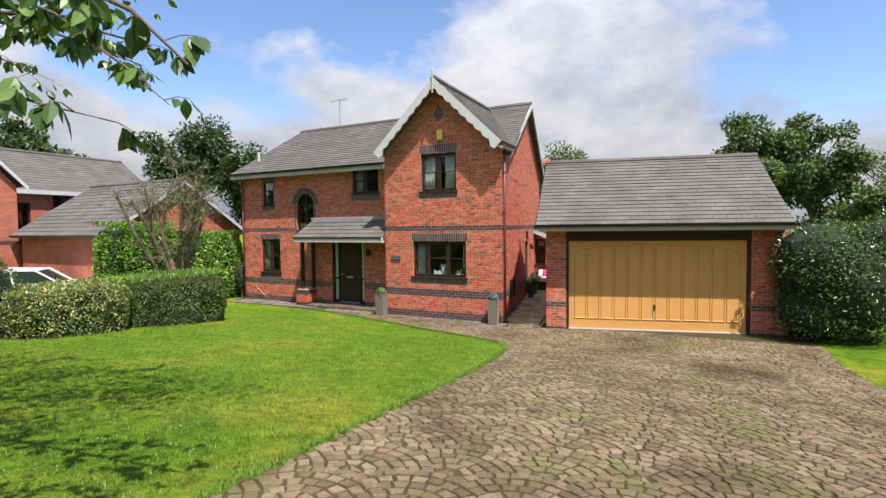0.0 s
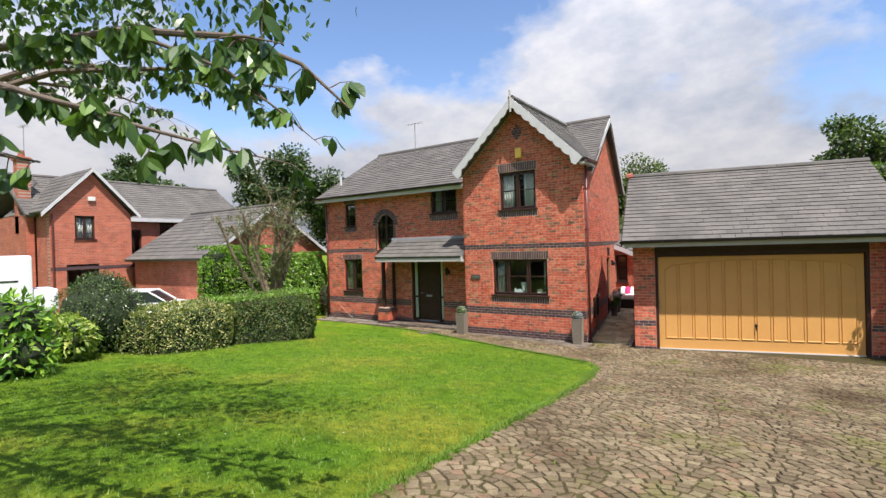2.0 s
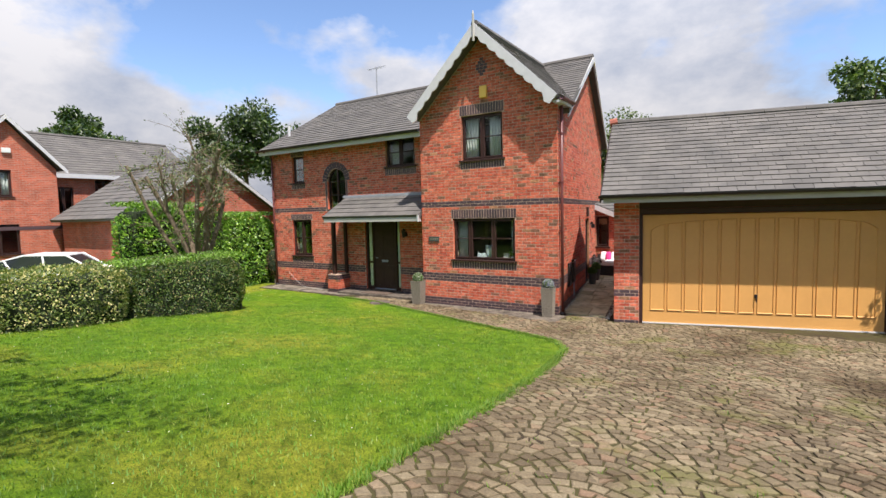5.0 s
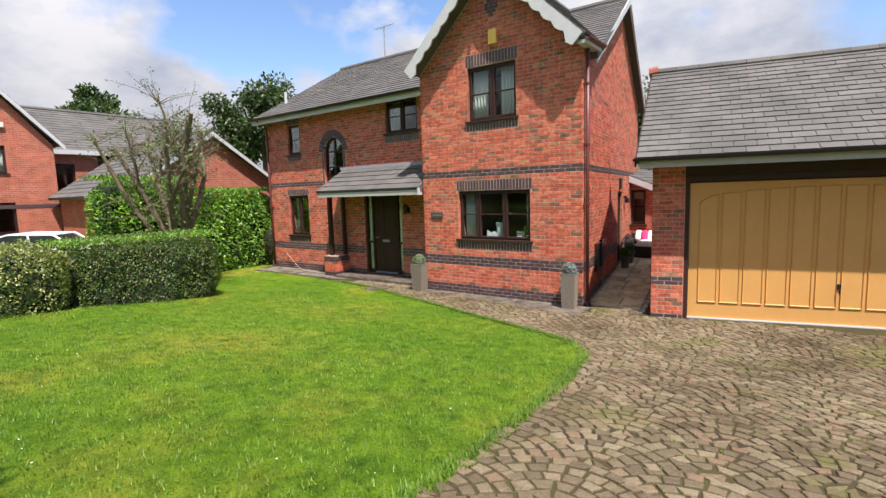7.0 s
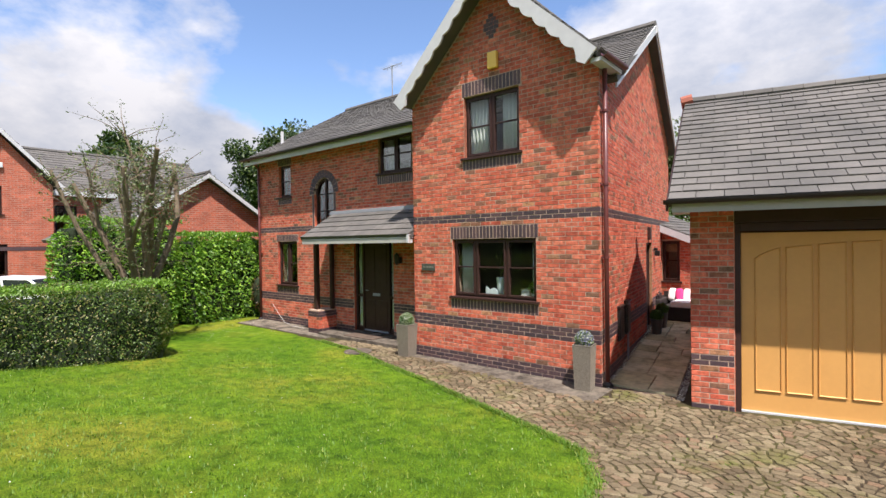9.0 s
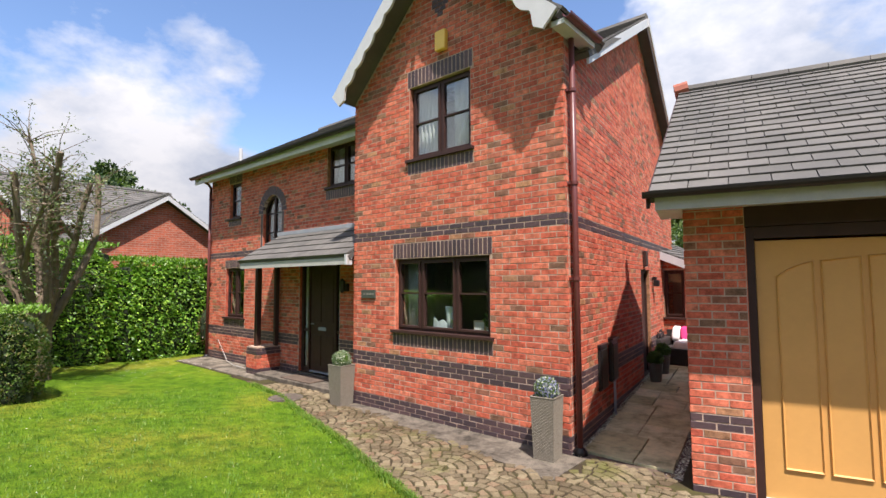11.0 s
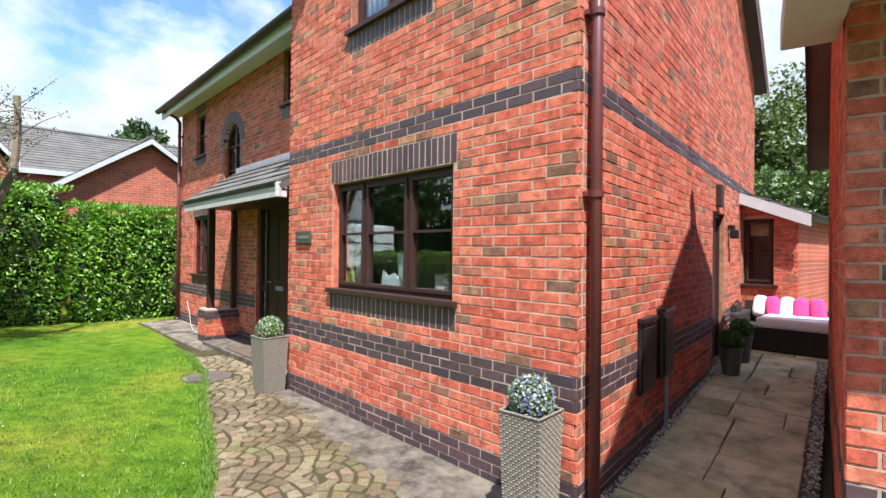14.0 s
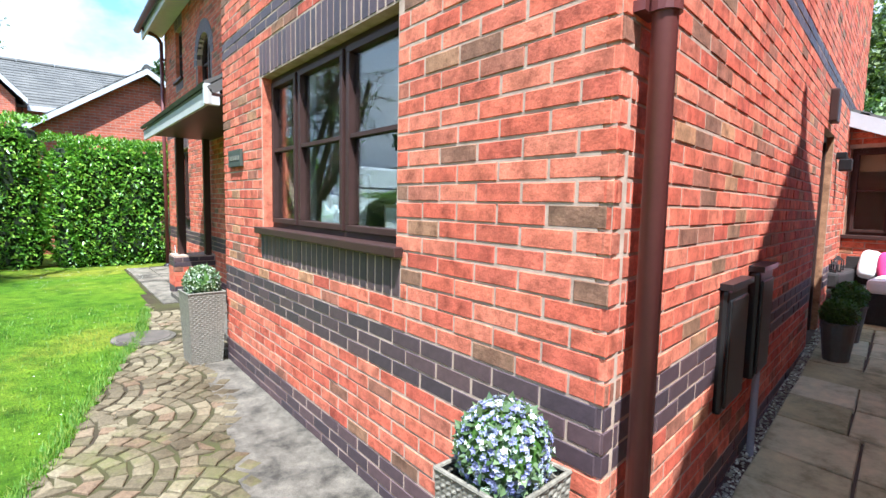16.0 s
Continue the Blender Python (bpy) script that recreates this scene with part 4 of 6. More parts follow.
def side_door():
    d = thing("side_door", m_side @ Matrix.Translation((0, 0, BASE)), "dark brown side door in the brick side wall", "door", kind="structure")
    a, b, z1 = SIDE_DOOR[0], SIDE_DOOR[1], SIDE_DOOR[3] - BASE
    for q in ((a, a + 0.06, 0.08, z1), (b - 0.06, b, 0.08, z1), (a + 0.06, b - 0.06, z1 - 0.06, z1)):
        part("frame", boxed(q[0], q[1], 0.06, 0.14, q[2], q[3], bevel=0.004), BROWN, d)
    part("leaf", boxed(a + 0.06, b - 0.06, 0.09, 0.13, 0.1, z1 - 0.06), BROWN, d)
    part("step", boxed(a - 0.05, b + 0.05, -0.1, 0.2, 0, 0.08, bevel=0.01), CONCRETE, d)
    d2 = thing("side_door", m_gleft @ Matrix.Translation((0, 0, BASE)), "dark brown part-glazed garage side door", "door", kind="structure")
    a, b, z1 = GAR_SIDE_DOOR[0], GAR_SIDE_DOOR[1], GAR_SIDE_DOOR[3] - BASE
    for q in ((a, a + 0.06, 0.05, z1), (b - 0.06, b, 0.05, z1), (a + 0.06, b - 0.06, z1 - 0.06, z1)):
        part("frame", boxed(q[0], q[1], 0.02, 0.12, q[2], q[3], bevel=0.004), BROWN, d2)
    part("leaf", boxed(a + 0.06, b - 0.06, 0.06, 0.10, 0.05, z1 - 0.06), BROWN, d2)
    part("handle", tube(bmesh.new(), [(a + 0.12, 0.06, 0.95), (a + 0.12, 0.02, 0.95), (a + 0.22, 0.02, 0.95)], 0.011, 8), LEAD, d2, "metal lever handle")
    lamp = tagged(part("wall_lamp", boxed(5.35, 5.45, -0.09, 0.0, 1.55, 1.62, bevel=0.01), BLACK, None, "", m_side), "small black wall lamp on the side wall", "lamp")
    part("shade", boxed(5.33, 5.47, -0.14, -0.03, 1.42, 1.55, bevel=0.015), BLACK, lamp)
    tagged(part("alarm_sounder", boxed(4.45, 4.65, -0.07, 0.0, 1.82, 2.12, bevel=0.015), BROWN, None, "", m_side), "dark brown box over the side door", "box")


side_door()


def downpipe(parent, inv, m, s, z0, z1, shoe=True):
    p = part("downpipe", tube(bmesh.new(), [(s, -0.075, z0), (s, -0.075, (z0 + z1) / 2), (s, -0.075, z1)], 0.036, 14), PIPE, parent, "maroon plastic downpipe", inv @ m, smooth=True)
    z = z0 + 2.05
    while z < z1:
        part("clip", tube(bmesh.new(), [(s, -0.075, z - 0.02), (s, -0.075, z + 0.02)], 0.046, 14), PIPE, p)
        part("bracket", boxed(s - 0.055, s + 0.055, -0.04, 0.0, z - 0.015, z + 0.015), PIPE, p)
        z += 1.15
    if shoe:
        part("gully", tube(bmesh.new(), [(s, -0.075, z0 - 0.02), (s, -0.075, z0 + 0.05), (s, -0.075, z0 + 0.09)], [0.09, 0.085, 0.045], 14), BLACK, p)
    return p


downpipe(house, HOUSE_INV, m_side, 0.10, BASE, 4.52)
part("hopper_bend", tube(bmesh.new(), [(0.10, -0.075, 4.5), (0.10, -0.09, 4.57), (0.05, -0.2, 4.63)], 0.036, 12), PIPE, house, "", HOUSE_INV @ m_side, smooth=True)
downpipe(house, HOUSE_INV, wall_frame(-17.0, 13.5, 0), 0.08, BASE, 4.2)
part("pipe_bend", tube(bmesh.new(), [(0.08, -0.075, 4.18), (0.08, -0.15, 4.28), (0.08, -0.42, 4.40)], 0.036, 12), PIPE, house, "", HOUSE_INV @ m_main, smooth=True)

YELLOW = plain("yellow_plastic", (0.85, 0.52, 0.10), 0.4, vary=0.05)
alarm = tagged(part("alarm_box", boxed(-7.82, -7.62, 12.63, 12.712, 4.93, 5.23, bevel=0.02), YELLOW), "yellow burglar alarm box on the gable wall", "alarm box")
PLAQUE = plain("slate_plaque", (0.055, 0.062, 0.048), 0.6, vary=0.2)
PLAQUE_INK = plain("worn_plaque_lettering", (0.16, 0.15, 0.12), 0.6)
pl = tagged(part("house_sign", boxed(-9.52, -9.18, 12.69, 12.713, 1.26, 1.40, bevel=0.004), PLAQUE), "small dark slate house name plaque on brick", "sign")
for k in range(4):
    part("letter", boxed(-9.47 + 0.07 * k, -9.42 + 0.07 * k, 12.686, 12.692, 1.312, 1.348), PLAQUE_INK, pl)


def meter_box(s0, s1, z0, z1, depth, pipe):
    ob = tagged(part("meter_box", boxed(s0, s1, -depth, 0.0, z0, z1, bevel=0.02), BLACK, None, "", m_side), "black wall-mounted meter box", "meter box", "meter boxes")
    part("door", boxed(s0 + 0.03, s1 - 0.03, -depth - 0.012, -depth + 0.004, z0 + 0.03, z1 - 0.05, bevel=0.008), BLACK, ob)
    part("hood", prism([(s0 - 0.015, z1), (s1 + 0.015, z1), (s1 + 0.015, z1 + 0.03), (s0 - 0.015, z1 + 0.03)], -depth - 0.02, 0.0), BLACK, ob)
    if pipe:
        part("pipe", tube(bmesh.new(), [((s0 + s1) / 2, -0.045, BASE), ((s0 + s1) / 2, -0.045, z0 + 0.05)], 0.02, 10), LEAD, ob, "grey plastic supply pipe")


meter_box(1.17, 1.56, 0.02, 0.62, 0.04, False)
meter_box(1.72, 2.06, 0.06, 0.66, 0.06, True)

# ---- planters, pots ----

def wicker_mat(name, c):
    m = Mat(name, 0.6, 0, 0.35)
    m.colour(m.mix(1.0, c, m.ramp(m.noise(60, 3), (0.3, (0.7, 0.7, 0.7)), (0.7, (1.3, 1.3, 1.3))), "MULTIPLY"))
    m.bump(m.noise(300, 2), 0.2, 0.002)
    return m.m


GREYWICKER, DARKWICKER = wicker_mat("grey_brown_wicker", (0.185, 0.160, 0.122)), wicker_mat("dark_brown_wicker", (0.035, 0.028, 0.026))
PETAL = leaf_mat("blue_white_petals", (0.24, 0.22, 0.50), (0.50, 0.52, 0.60), (0.82, 0.82, 0.74), 0.7)
WHITE_PETAL = leaf_mat("white_petals", (0.34, 0.37, 0.30), (0.55, 0.58, 0.50), (0.80, 0.80, 0.74), 0.7)
BOXLEAF = leaf_mat("clipped_box_leaves", (0.03, 0.075, 0.012), (0.10, 0.19, 0.03))
GREYGREEN = leaf_mat("grey_green_leaves", (0.05, 0.09, 0.03), (0.20, 0.26, 0.12))


def leaf_geo(p, d, up, size, wide=0.55, fold=0.2):
    """One pointed leaf, folded along its rib."""
    s = d.cross(up)
    s = s.normalized() if s.length > 1e-4 else Vector((1, 0, 0))
    n = s.cross(d).normalized()
    w = size * wide * 0.5
    return [p, p + d * size * 0.45 + s * w + n * fold * w, p + d * size, p + d * size * 0.45 - s * w + n * fold * w], [(0, 1, 2), (0, 2, 3)]


def add_leaves(store, pts, size, rnd, wide=0.55, droop=0.0, out=0.6, vary=0.35):
    """pts: (place, outward normal). Leaves stand off it at chance angles."""
    vs, fs = store
    for p, nrm in pts:
        r = Vector((rnd.gauss(0, 1), rnd.gauss(0, 1), rnd.gauss(0, 1))).normalized()
        d = (nrm * out + r * 0.9 + Vector((0, 0, -droop))).normalized()
        up = (nrm + r.cross(d) * 0.8 + Vector((0, 0, 0.4))).normalized()
        v, f = leaf_geo(p, d, up, size * rnd.uniform(1 - vary, 1 + vary), wide)
        k = len(vs)
        vs += v
        fs += [tuple(i + k for i in q) for q in f]


def ball_pts(c, r, n, rnd, squash=1.0, half=False):
    out = []
    c = Vector(c)
    while len(out) < n:
        d = Vector((rnd.gauss(0, 1), rnd.gauss(0, 1), rnd.gauss(0, 1))).normalized()
        if half and d.z < -0.35:
            continue
        out.append((c + Vector((d.x * r, d.y * r, d.z * r * squash)) * rnd.uniform(0.88, 1.0), d))
    return out


def wicker_box(w0, w1, h):
    """A tapered box whose faces carry woven strands as real ridges."""
    bm = bmesh.new()
    rows, cols = int(h / 0.017), 13
    for side in range(4):
        m = pose(0, 0, 0, 0, 0, 90 * side)
        grid = []
        for j in range(rows * 2 + 1):
            z = h * j / (rows * 2)
            w = w0 + (w1 - w0) * z / h
            line = []
            for k in range(cols * 2 + 1):
                u = -1 + 2 * k / (cols * 2)
                wave = (0.0035 if ((k // 2) + (j // 2)) % 2 else -0.001) if (j % 2 and k % 2) else -0.003
                if k in (0, cols * 2):
                    wave = 0
                line.append(bm.verts.new(m @ Vector((u * w, -w - wave, z))))
            grid.append(line)
        for j in range(rows * 2):
            for k in range(cols * 2):
                bm.faces.new((grid[j][k], grid[j][k + 1], grid[j + 1][k + 1], grid[j + 1][k]))
    bmesh.ops.remove_doubles(bm, verts=bm.verts, dist=0.0008)
    return bm


def planter(x, y, turn, w0, w1, h, flower):
    ob = thing("planter", pose(x, y, BASE + 0.0, 0, 0, turn), "tall grey-brown wicker planter with a flower ball", "planter", "planters by the house front")
    part("basket", wicker_box(w0, w1, h), GREYWICKER, ob)
    rim = bmesh.new()
    for k in range(4):
        tube(rim, [pose(0, 0, 0, 0, 0, 90 * k) @ Vector((-w1, -w1 + 0.004, h)), pose(0, 0, 0, 0, 0, 90 * k) @ Vector((w1, -w1 + 0.004, h))], 0.008, 8)
    part("rim", rim, GREYWICKER, ob)
    part("soil", boxed(-w1 + 0.01, w1 - 0.01, -w1 + 0.01, w1 - 0.01, h - 0.08, h - 0.04), BLACK, ob)
    rnd = random.Random(5)
    r = w1 * 0.96
    c = (0, 0, h + r * 0.5)
    st = ([], [])
    add_leaves(st, ball_pts(c, r * 0.95, 900, rnd), 0.032, rnd, 0.6)
    ball = part("flower_ball", st, GREYGREEN, ob, "ball of small blue and white flowers" if flower else "ball of small white flowers")
    bm = bmesh.new()
    bmesh.ops.create_icosphere(bm, subdivisions=3, radius=r * 0.9, matrix=Matrix.Translation(c))
    part("core", bm, BOXLEAF, ball)
    vs, fs = [], []
    for p, d in ball_pts(c, r * 1.06, 900 if flower else 480, rnd):
        a = d.orthogonal().normalized()
        b = d.cross(a)
        s = rnd.uniform(0.007, 0.013)
        k = len(vs)
        vs.append(p - d * 0.004)
        for j in range(10):
            t = 2 * math.pi * j / 10
            vs.append(p + (a * math.cos(t) + b * math.sin(t)) * s * (1.0 if j % 2 else 0.6) + d * 0.004)
        fs += [(k, k + 1 + j, k + 1 + (j + 1) % 10) for j in range(10)]
    tagged(part("blossom", (vs, fs), PETAL if flower else WHITE_PETAL, ball), kind="stuff")
    return ob


planter(-5.97, 12.48, 5, 0.12, 0.143, 0.71, True)
planter(-9.80, 12.52, 3, 0.13, 0.158, 0.66, False)
POT = plain("dark_grey_glazed_pot", (0.10, 0.10, 0.09), 0.4, vary=0.2)


def ramp(y):
    """The passage rises gently to the patio behind."""
    return min(max(0.055 * (y - 13.6), 0.0), 0.26)


def box_pot(x, y, h, r, tall):
    ob = thing("potted_plant", pose(x, y, BASE + ramp(y) + 0.03), "clipped green ball plant in a dark grey pot", "potted plant", "pots by the side door")
    part("pot", tube(bmesh.new(), [(0, 0, 0), (0, 0, h * 0.95), (0, 0, h)], [r * 0.7, r, r * 1.06], 20), POT, ob, smooth=False)
    rnd = random.Random(int(h * 1000))
    st = ([], [])
    add_leaves(st, ball_pts((0, 0, h + tall * 0.6), tall, 1500, rnd), 0.03, rnd, 0.55)
    b = part("foliage", st, BOXLEAF, ob)
    bm = bmesh.new()
    bmesh.ops.create_icosphere(bm, subdivisions=3, radius=tall * 0.9, matrix=Matrix.Translation((0, 0, h + tall * 0.6)))
    part("core", bm, BOXLEAF, b)


box_pot(-6.12, 16.75, 0.34, 0.13, 0.13)
box_pot(-6.2, 17.45, 0.36, 0.135, 0.135)
IRON = plain("cast_iron_cover", (0.12, 0.095, 0.075), 0.7, metal=0.3, vary=0.3)
mh = tagged(part("manhole_cover", tube(bmesh.new(), [(-10.95, 12.2, BASE + 0.004), (-10.95, 12.2, BASE + 0.026), (-10.95, 12.2, BASE + 0.029)], [0.25, 0.25, 0.242], 40), IRON), "round rusty brown manhole cover in the paving", "manhole cover")
part("rim", tube(bmesh.new(), [(-10.95, 12.2, BASE + 0.004), (-10.95, 12.2, BASE + 0.021)], [0.30, 0.295], 40), CONCRETE, mh)

tagged(part("hose", tube(bmesh.new(), [(-16.3, 13.46, 0.02), (-15.9, 13.40, -0.22), (-15.45, 13.30, -0.42), (-14.9, 13.18, BASE + 0.045), (-14.2, 13.12, BASE + 0.045)], 0.007, 8), GREYPAINT, smooth=True),
       "pale hose trailing from the front wall over the path", "hose")

# ---- what stands behind the front windows ----
CURTAIN = plain("pale_curtain", (0.62, 0.64, 0.60), 0.9, vary=0.06)
CERAMIC = plain("pale_blue_ceramic", (0.62, 0.70, 0.70), 0.3, vary=0.1)
WOOD = plain("pale_wood", (0.45, 0.34, 0.20), 0.6, vary=0.2)


def curtain(m, s0, s1, z0, z1, y=0.27, folds=5):
    vs, fs = [], []
    n = folds * 8
    for k in range(n + 1):
        u = k / n
        yy = y + 0.03 * math.sin(u * folds * 2 * math.pi)
        vs += [(s0 + (s1 - s0) * u, yy, z0), (s0 + (s1 - s0) * u, yy * 0.9 + y * 0.1, z1)]
    fs = [(2 * k, 2 * k + 2, 2 * k + 3, 2 * k + 1) for k in range(n)]
    c = part("curtain", (vs, fs), CURTAIN, None, "", m, smooth=True)
    md = c.modifiers.new("thick", "SOLIDIFY")
    md.thickness = 0.006
    return tagged(c, "pale hanging curtain behind the window", "curtain", "curtains")


for s0, s1 in ((1.05, 1.32), (2.62, 2.80)):
    curtain(m_front, s0, s1, 0.6, 1.95)
for s0, s1 in ((1.36, 1.76), (2.08, 2.48)):
    curtain(m_front, s0, s1, 3.2, 4.6, 0.2)
curtain(m_main, 1.0, 1.25, 0.5, 2.0)
curtain(m_main, 1.70, 1.92, 0.5, 2.0)
curtain(m_main, 5.45, 5.7, 3.4, 4.4)
ledge = part("sill_board", boxed(0.98, 2.86, 0.145, 0.42, 0.735, 0.775), WHITE, house, "white inner sill board", HOUSE_INV @ m_front)
vase = tagged(part("vase", tube(bmesh.new(), [(1.98, 0.235, 0.777), (1.98, 0.235, 0.95), (1.98, 0.235, 1.14), (1.98, 0.235, 1.16)], [0.07, 0.085, 0.10, 0.10], 20), CERAMIC, None, "", m_front, smooth=True), "tall pale ceramic vase on the inner sill", "vase")
rnd = random.Random(9)
st = ([], [])
twigs = bmesh.new()
for k in range(9):
    tip = Vector((1.98 + rnd.uniform(-0.22, 0.22), 0.235 + rnd.uniform(-0.05, 0.08), rnd.uniform(1.45, 1.78)))
    tube(twigs, [(1.98, 0.235, 1.1), Vector((1.98, 0.235, 1.1)).lerp(tip, 0.5) + Vector((0, 0, 0.05)), tip], [0.005, 0.004, 0.002], 5)
    add_leaves(st, [(Vector((1.98, 0.235, 1.1)).lerp(tip, rnd.uniform(0.3, 1)), Vector((0, 0, 1))) for _ in range(12)], 0.05, rnd, 0.4)
part("twigs", twigs, BARK, vase)
part("leaves", st, BOXLEAF, vase)
jug = tagged(part("letter_rack", prism([(1.66, 0.777), (1.94, 0.777), (1.94, 0.90), (1.86, 0.97), (1.76, 0.93), (1.68, 1.00)], 0.165, 0.185), CERAMIC, None, "", m_front), "pale blue ornament on the inner sill", "ornament")
pic = tagged(part("picture_frame", boxed(2.40, 2.60, 0.20, 0.22, 0.777, 0.98, bevel=0.004), WOOD, None, "", m_front), "small wooden picture frame on the inner sill", "picture frame")
part("picture", boxed(2.42, 2.58, 0.196, 0.199, 0.80, 0.96), CURTAIN, pic)
bm = tube(bmesh.new(), [(2.68, 0.24, 0.777), (2.68, 0.24, 0.90)], [0.05, 0.07], 16)
pp = tagged(part("potted_plant", bm, CERAMIC, None, "", m_front), "small round green plant in a pale pot on the sill", "potted plant")
st = ([], [])
add_leaves(st, ball_pts((2.68, 0.24, 1.0), 0.11, 420, rnd), 0.03, rnd)
part("foliage", st, BOXLEAF, pp)

# ---- rear extension and the passage ----
ext = thing("extension", pose(-6.75, 19.3, BASE), "single-storey red brick rear extension with white verge board", "extension")
EXT = pose(-6.6, 19.3, BASE).inverted()
EX0, EY = -7.9, 19.3
m_ext = wall_frame(EX0, EY, 0)
EXT_WIN = (1.35, 1.80, 0.70, 1.78)
red_top = lambda z: (0.0, 2.12 if z < 1.87 else max(0.0, 2.12 - (z - 1.87) / 0.42))
brick_wall(ext, EXT, m_ext, 2.12, 1.87, [EXT_WIN], [], (0, 1, 9, 10), (1.4, 1.0), red_top, [(0, 1.87), (2.07, 1.87), (0, 2.74)], 71, limit=(150, 30), label="red brick extension wall")
part("wall", boxed(-5.81, -5.78, 19.35, 24, BASE - 0.1, 1.87), FAR_BRICK, ext, "", EXT)
window(ext, EXT, m_ext, *EXT_WIN, (1,), 0.52)
part("room", boxed(0.2, 2.0, 1.6, 1.7, BASE, 2.0), DARKROOM, ext, "", EXT @ m_ext)
part("blind", boxed(1.38, 1.77, 0.2, 0.22, 1.5, 1.76), WOOD, ext, "wooden slatted blind", EXT @ m_ext)
roof(ext, EXT, (-5.6, 19.12, 1.82), (-5.6, 24, 1.82), (-7.9, 24, 2.80), (-7.9, 19.12, 2.80), 9, 0.33, (-6, 19.1, 2), 13, limit=40, label="grey tiled lean-to roof")
verge(ext, EXT, (-7.9, 19.12, 2.78), (-5.58, 19.12, 1.80), 0.18, 0.03, WHITE, "white verge board")
part("wall", boxed(-5.7, -2.0, 22.4, 22.6, BASE - 0.1, 1.3), SOIL, ext, "dark timber screen behind the patio", EXT)


def sofa():
    ob = thing("garden_sofa", pose(-5.90, 18.72, BASE + 0.29), "dark brown rattan garden sofa with white seat cushions", "sofa")
    part("base", boxed(-0.70, 0.66, -0.45, 0.45, 0.0, 0.34, bevel=0.03), DARKWICKER, ob)
    for k in range(15):
        part("weave_band", boxed(-0.705, 0.665, -0.456, 0.456, 0.035 + 0.02 * k, 0.047 + 0.02 * k, bevel=0.004), DARKWICKER, ob)
    part("backrest", prism([(-0.70, 0.34), (0.66, 0.34), (0.66, 0.42), (0.40, 0.56), (-0.3, 0.68), (-0.70, 0.66)], 0.36, 0.46), DARKWICKER, ob)
    part("armrest", boxed(-0.72, -0.58, -0.45, 0.36, 0.34, 0.52, bevel=0.03), DARKWICKER, ob)
    CUSH, PINK = plain("white_cushion_cloth", (0.80, 0.80, 0.78), 0.9, vary=0.05), plain("pink_cushion_cloth", (0.66, 0.05, 0.20), 0.9, vary=0.08)
    part("seat_cushion", boxed(-0.34, 0.64, -0.47, 0.34, 0.342, 0.49, bevel=0.04), CUSH, ob, "thick white seat cushion")
    for k, (x, pink, tilt) in enumerate(((-0.46, 0, 6), (-0.28, 1, -4), (-0.10, 0, 3), (0.08, 1, -5), (0.28, 1, -9))):
        bm = bmesh.new()
        bmesh.ops.create_icosphere(bm, subdivisions=3, radius=1.0)
        for v in bm.verts:
            e = 0.55
            v.co = Vector((math.copysign(abs(v.co.x) ** e, v.co.x) * 0.10, math.copysign(abs(v.co.y), v.co.y) * 0.07, math.copysign(abs(v.co.z) ** e, v.co.z) * 0.17))
        c = tagged(part("cushion", bm, PINK if pink else CUSH, None, "", pose(-5.90 + x, 18.98 - 0.03 * (k % 2), BASE + 0.88, -14, tilt, 0), smooth=True), "bright pink scatter cushion on the sofa" if pink else "white scatter cushion on the sofa", "cushion", "sofa cushions")


sofa()


def lantern(x, y, z, s):
    ob = thing("lantern", pose(x, y, z), "small black metal candle lantern on the sofa arm", "lantern", "lanterns")
    part("base", boxed(-s, s, -s, s, 0, 0.015), BLACK, ob)
    for a in (-1, 1):
        for b in (-1, 1):
            part("post", boxed(a * s - 0.006, a * s + 0.006, b * s - 0.006, b * s + 0.006, 0.015, s * 3), BLACK, ob)
    part("roof", tube(bmesh.new(), [(0, 0, s * 3), (0, 0, s * 4)], [s * 1.35, 0.01], 4), BLACK, ob)


lantern(-6.55, 18.5, BASE + 0.81, 0.045)
lantern(-6.55, 18.36, BASE + 0.81, 0.03)

# ---- paving of the passage and the path by the front wall ----
passage = tagged(part("pavement", boxed(0, 1, 0, 1, 0, 1), SOIL), "worn brown stone flag paving in a passage", "paving", kind="structure")
passage.matrix_world = Matrix.Translation((0, 0, BASE + 0.012))
bed_y = steps(12.72, 22.0, 0.58)
passage.data = mesh_of("pavement", [(x, y, ramp(y)) for y in bed_y for x in (-7.4, -4.62 - 0.14 * (y - 12.72) if y < 18.2 else -2.8)],
                       [(2 * k, 2 * k + 1, 2 * k + 3, 2 * k + 2) for k in range(len(bed_y) - 1)], SOIL)


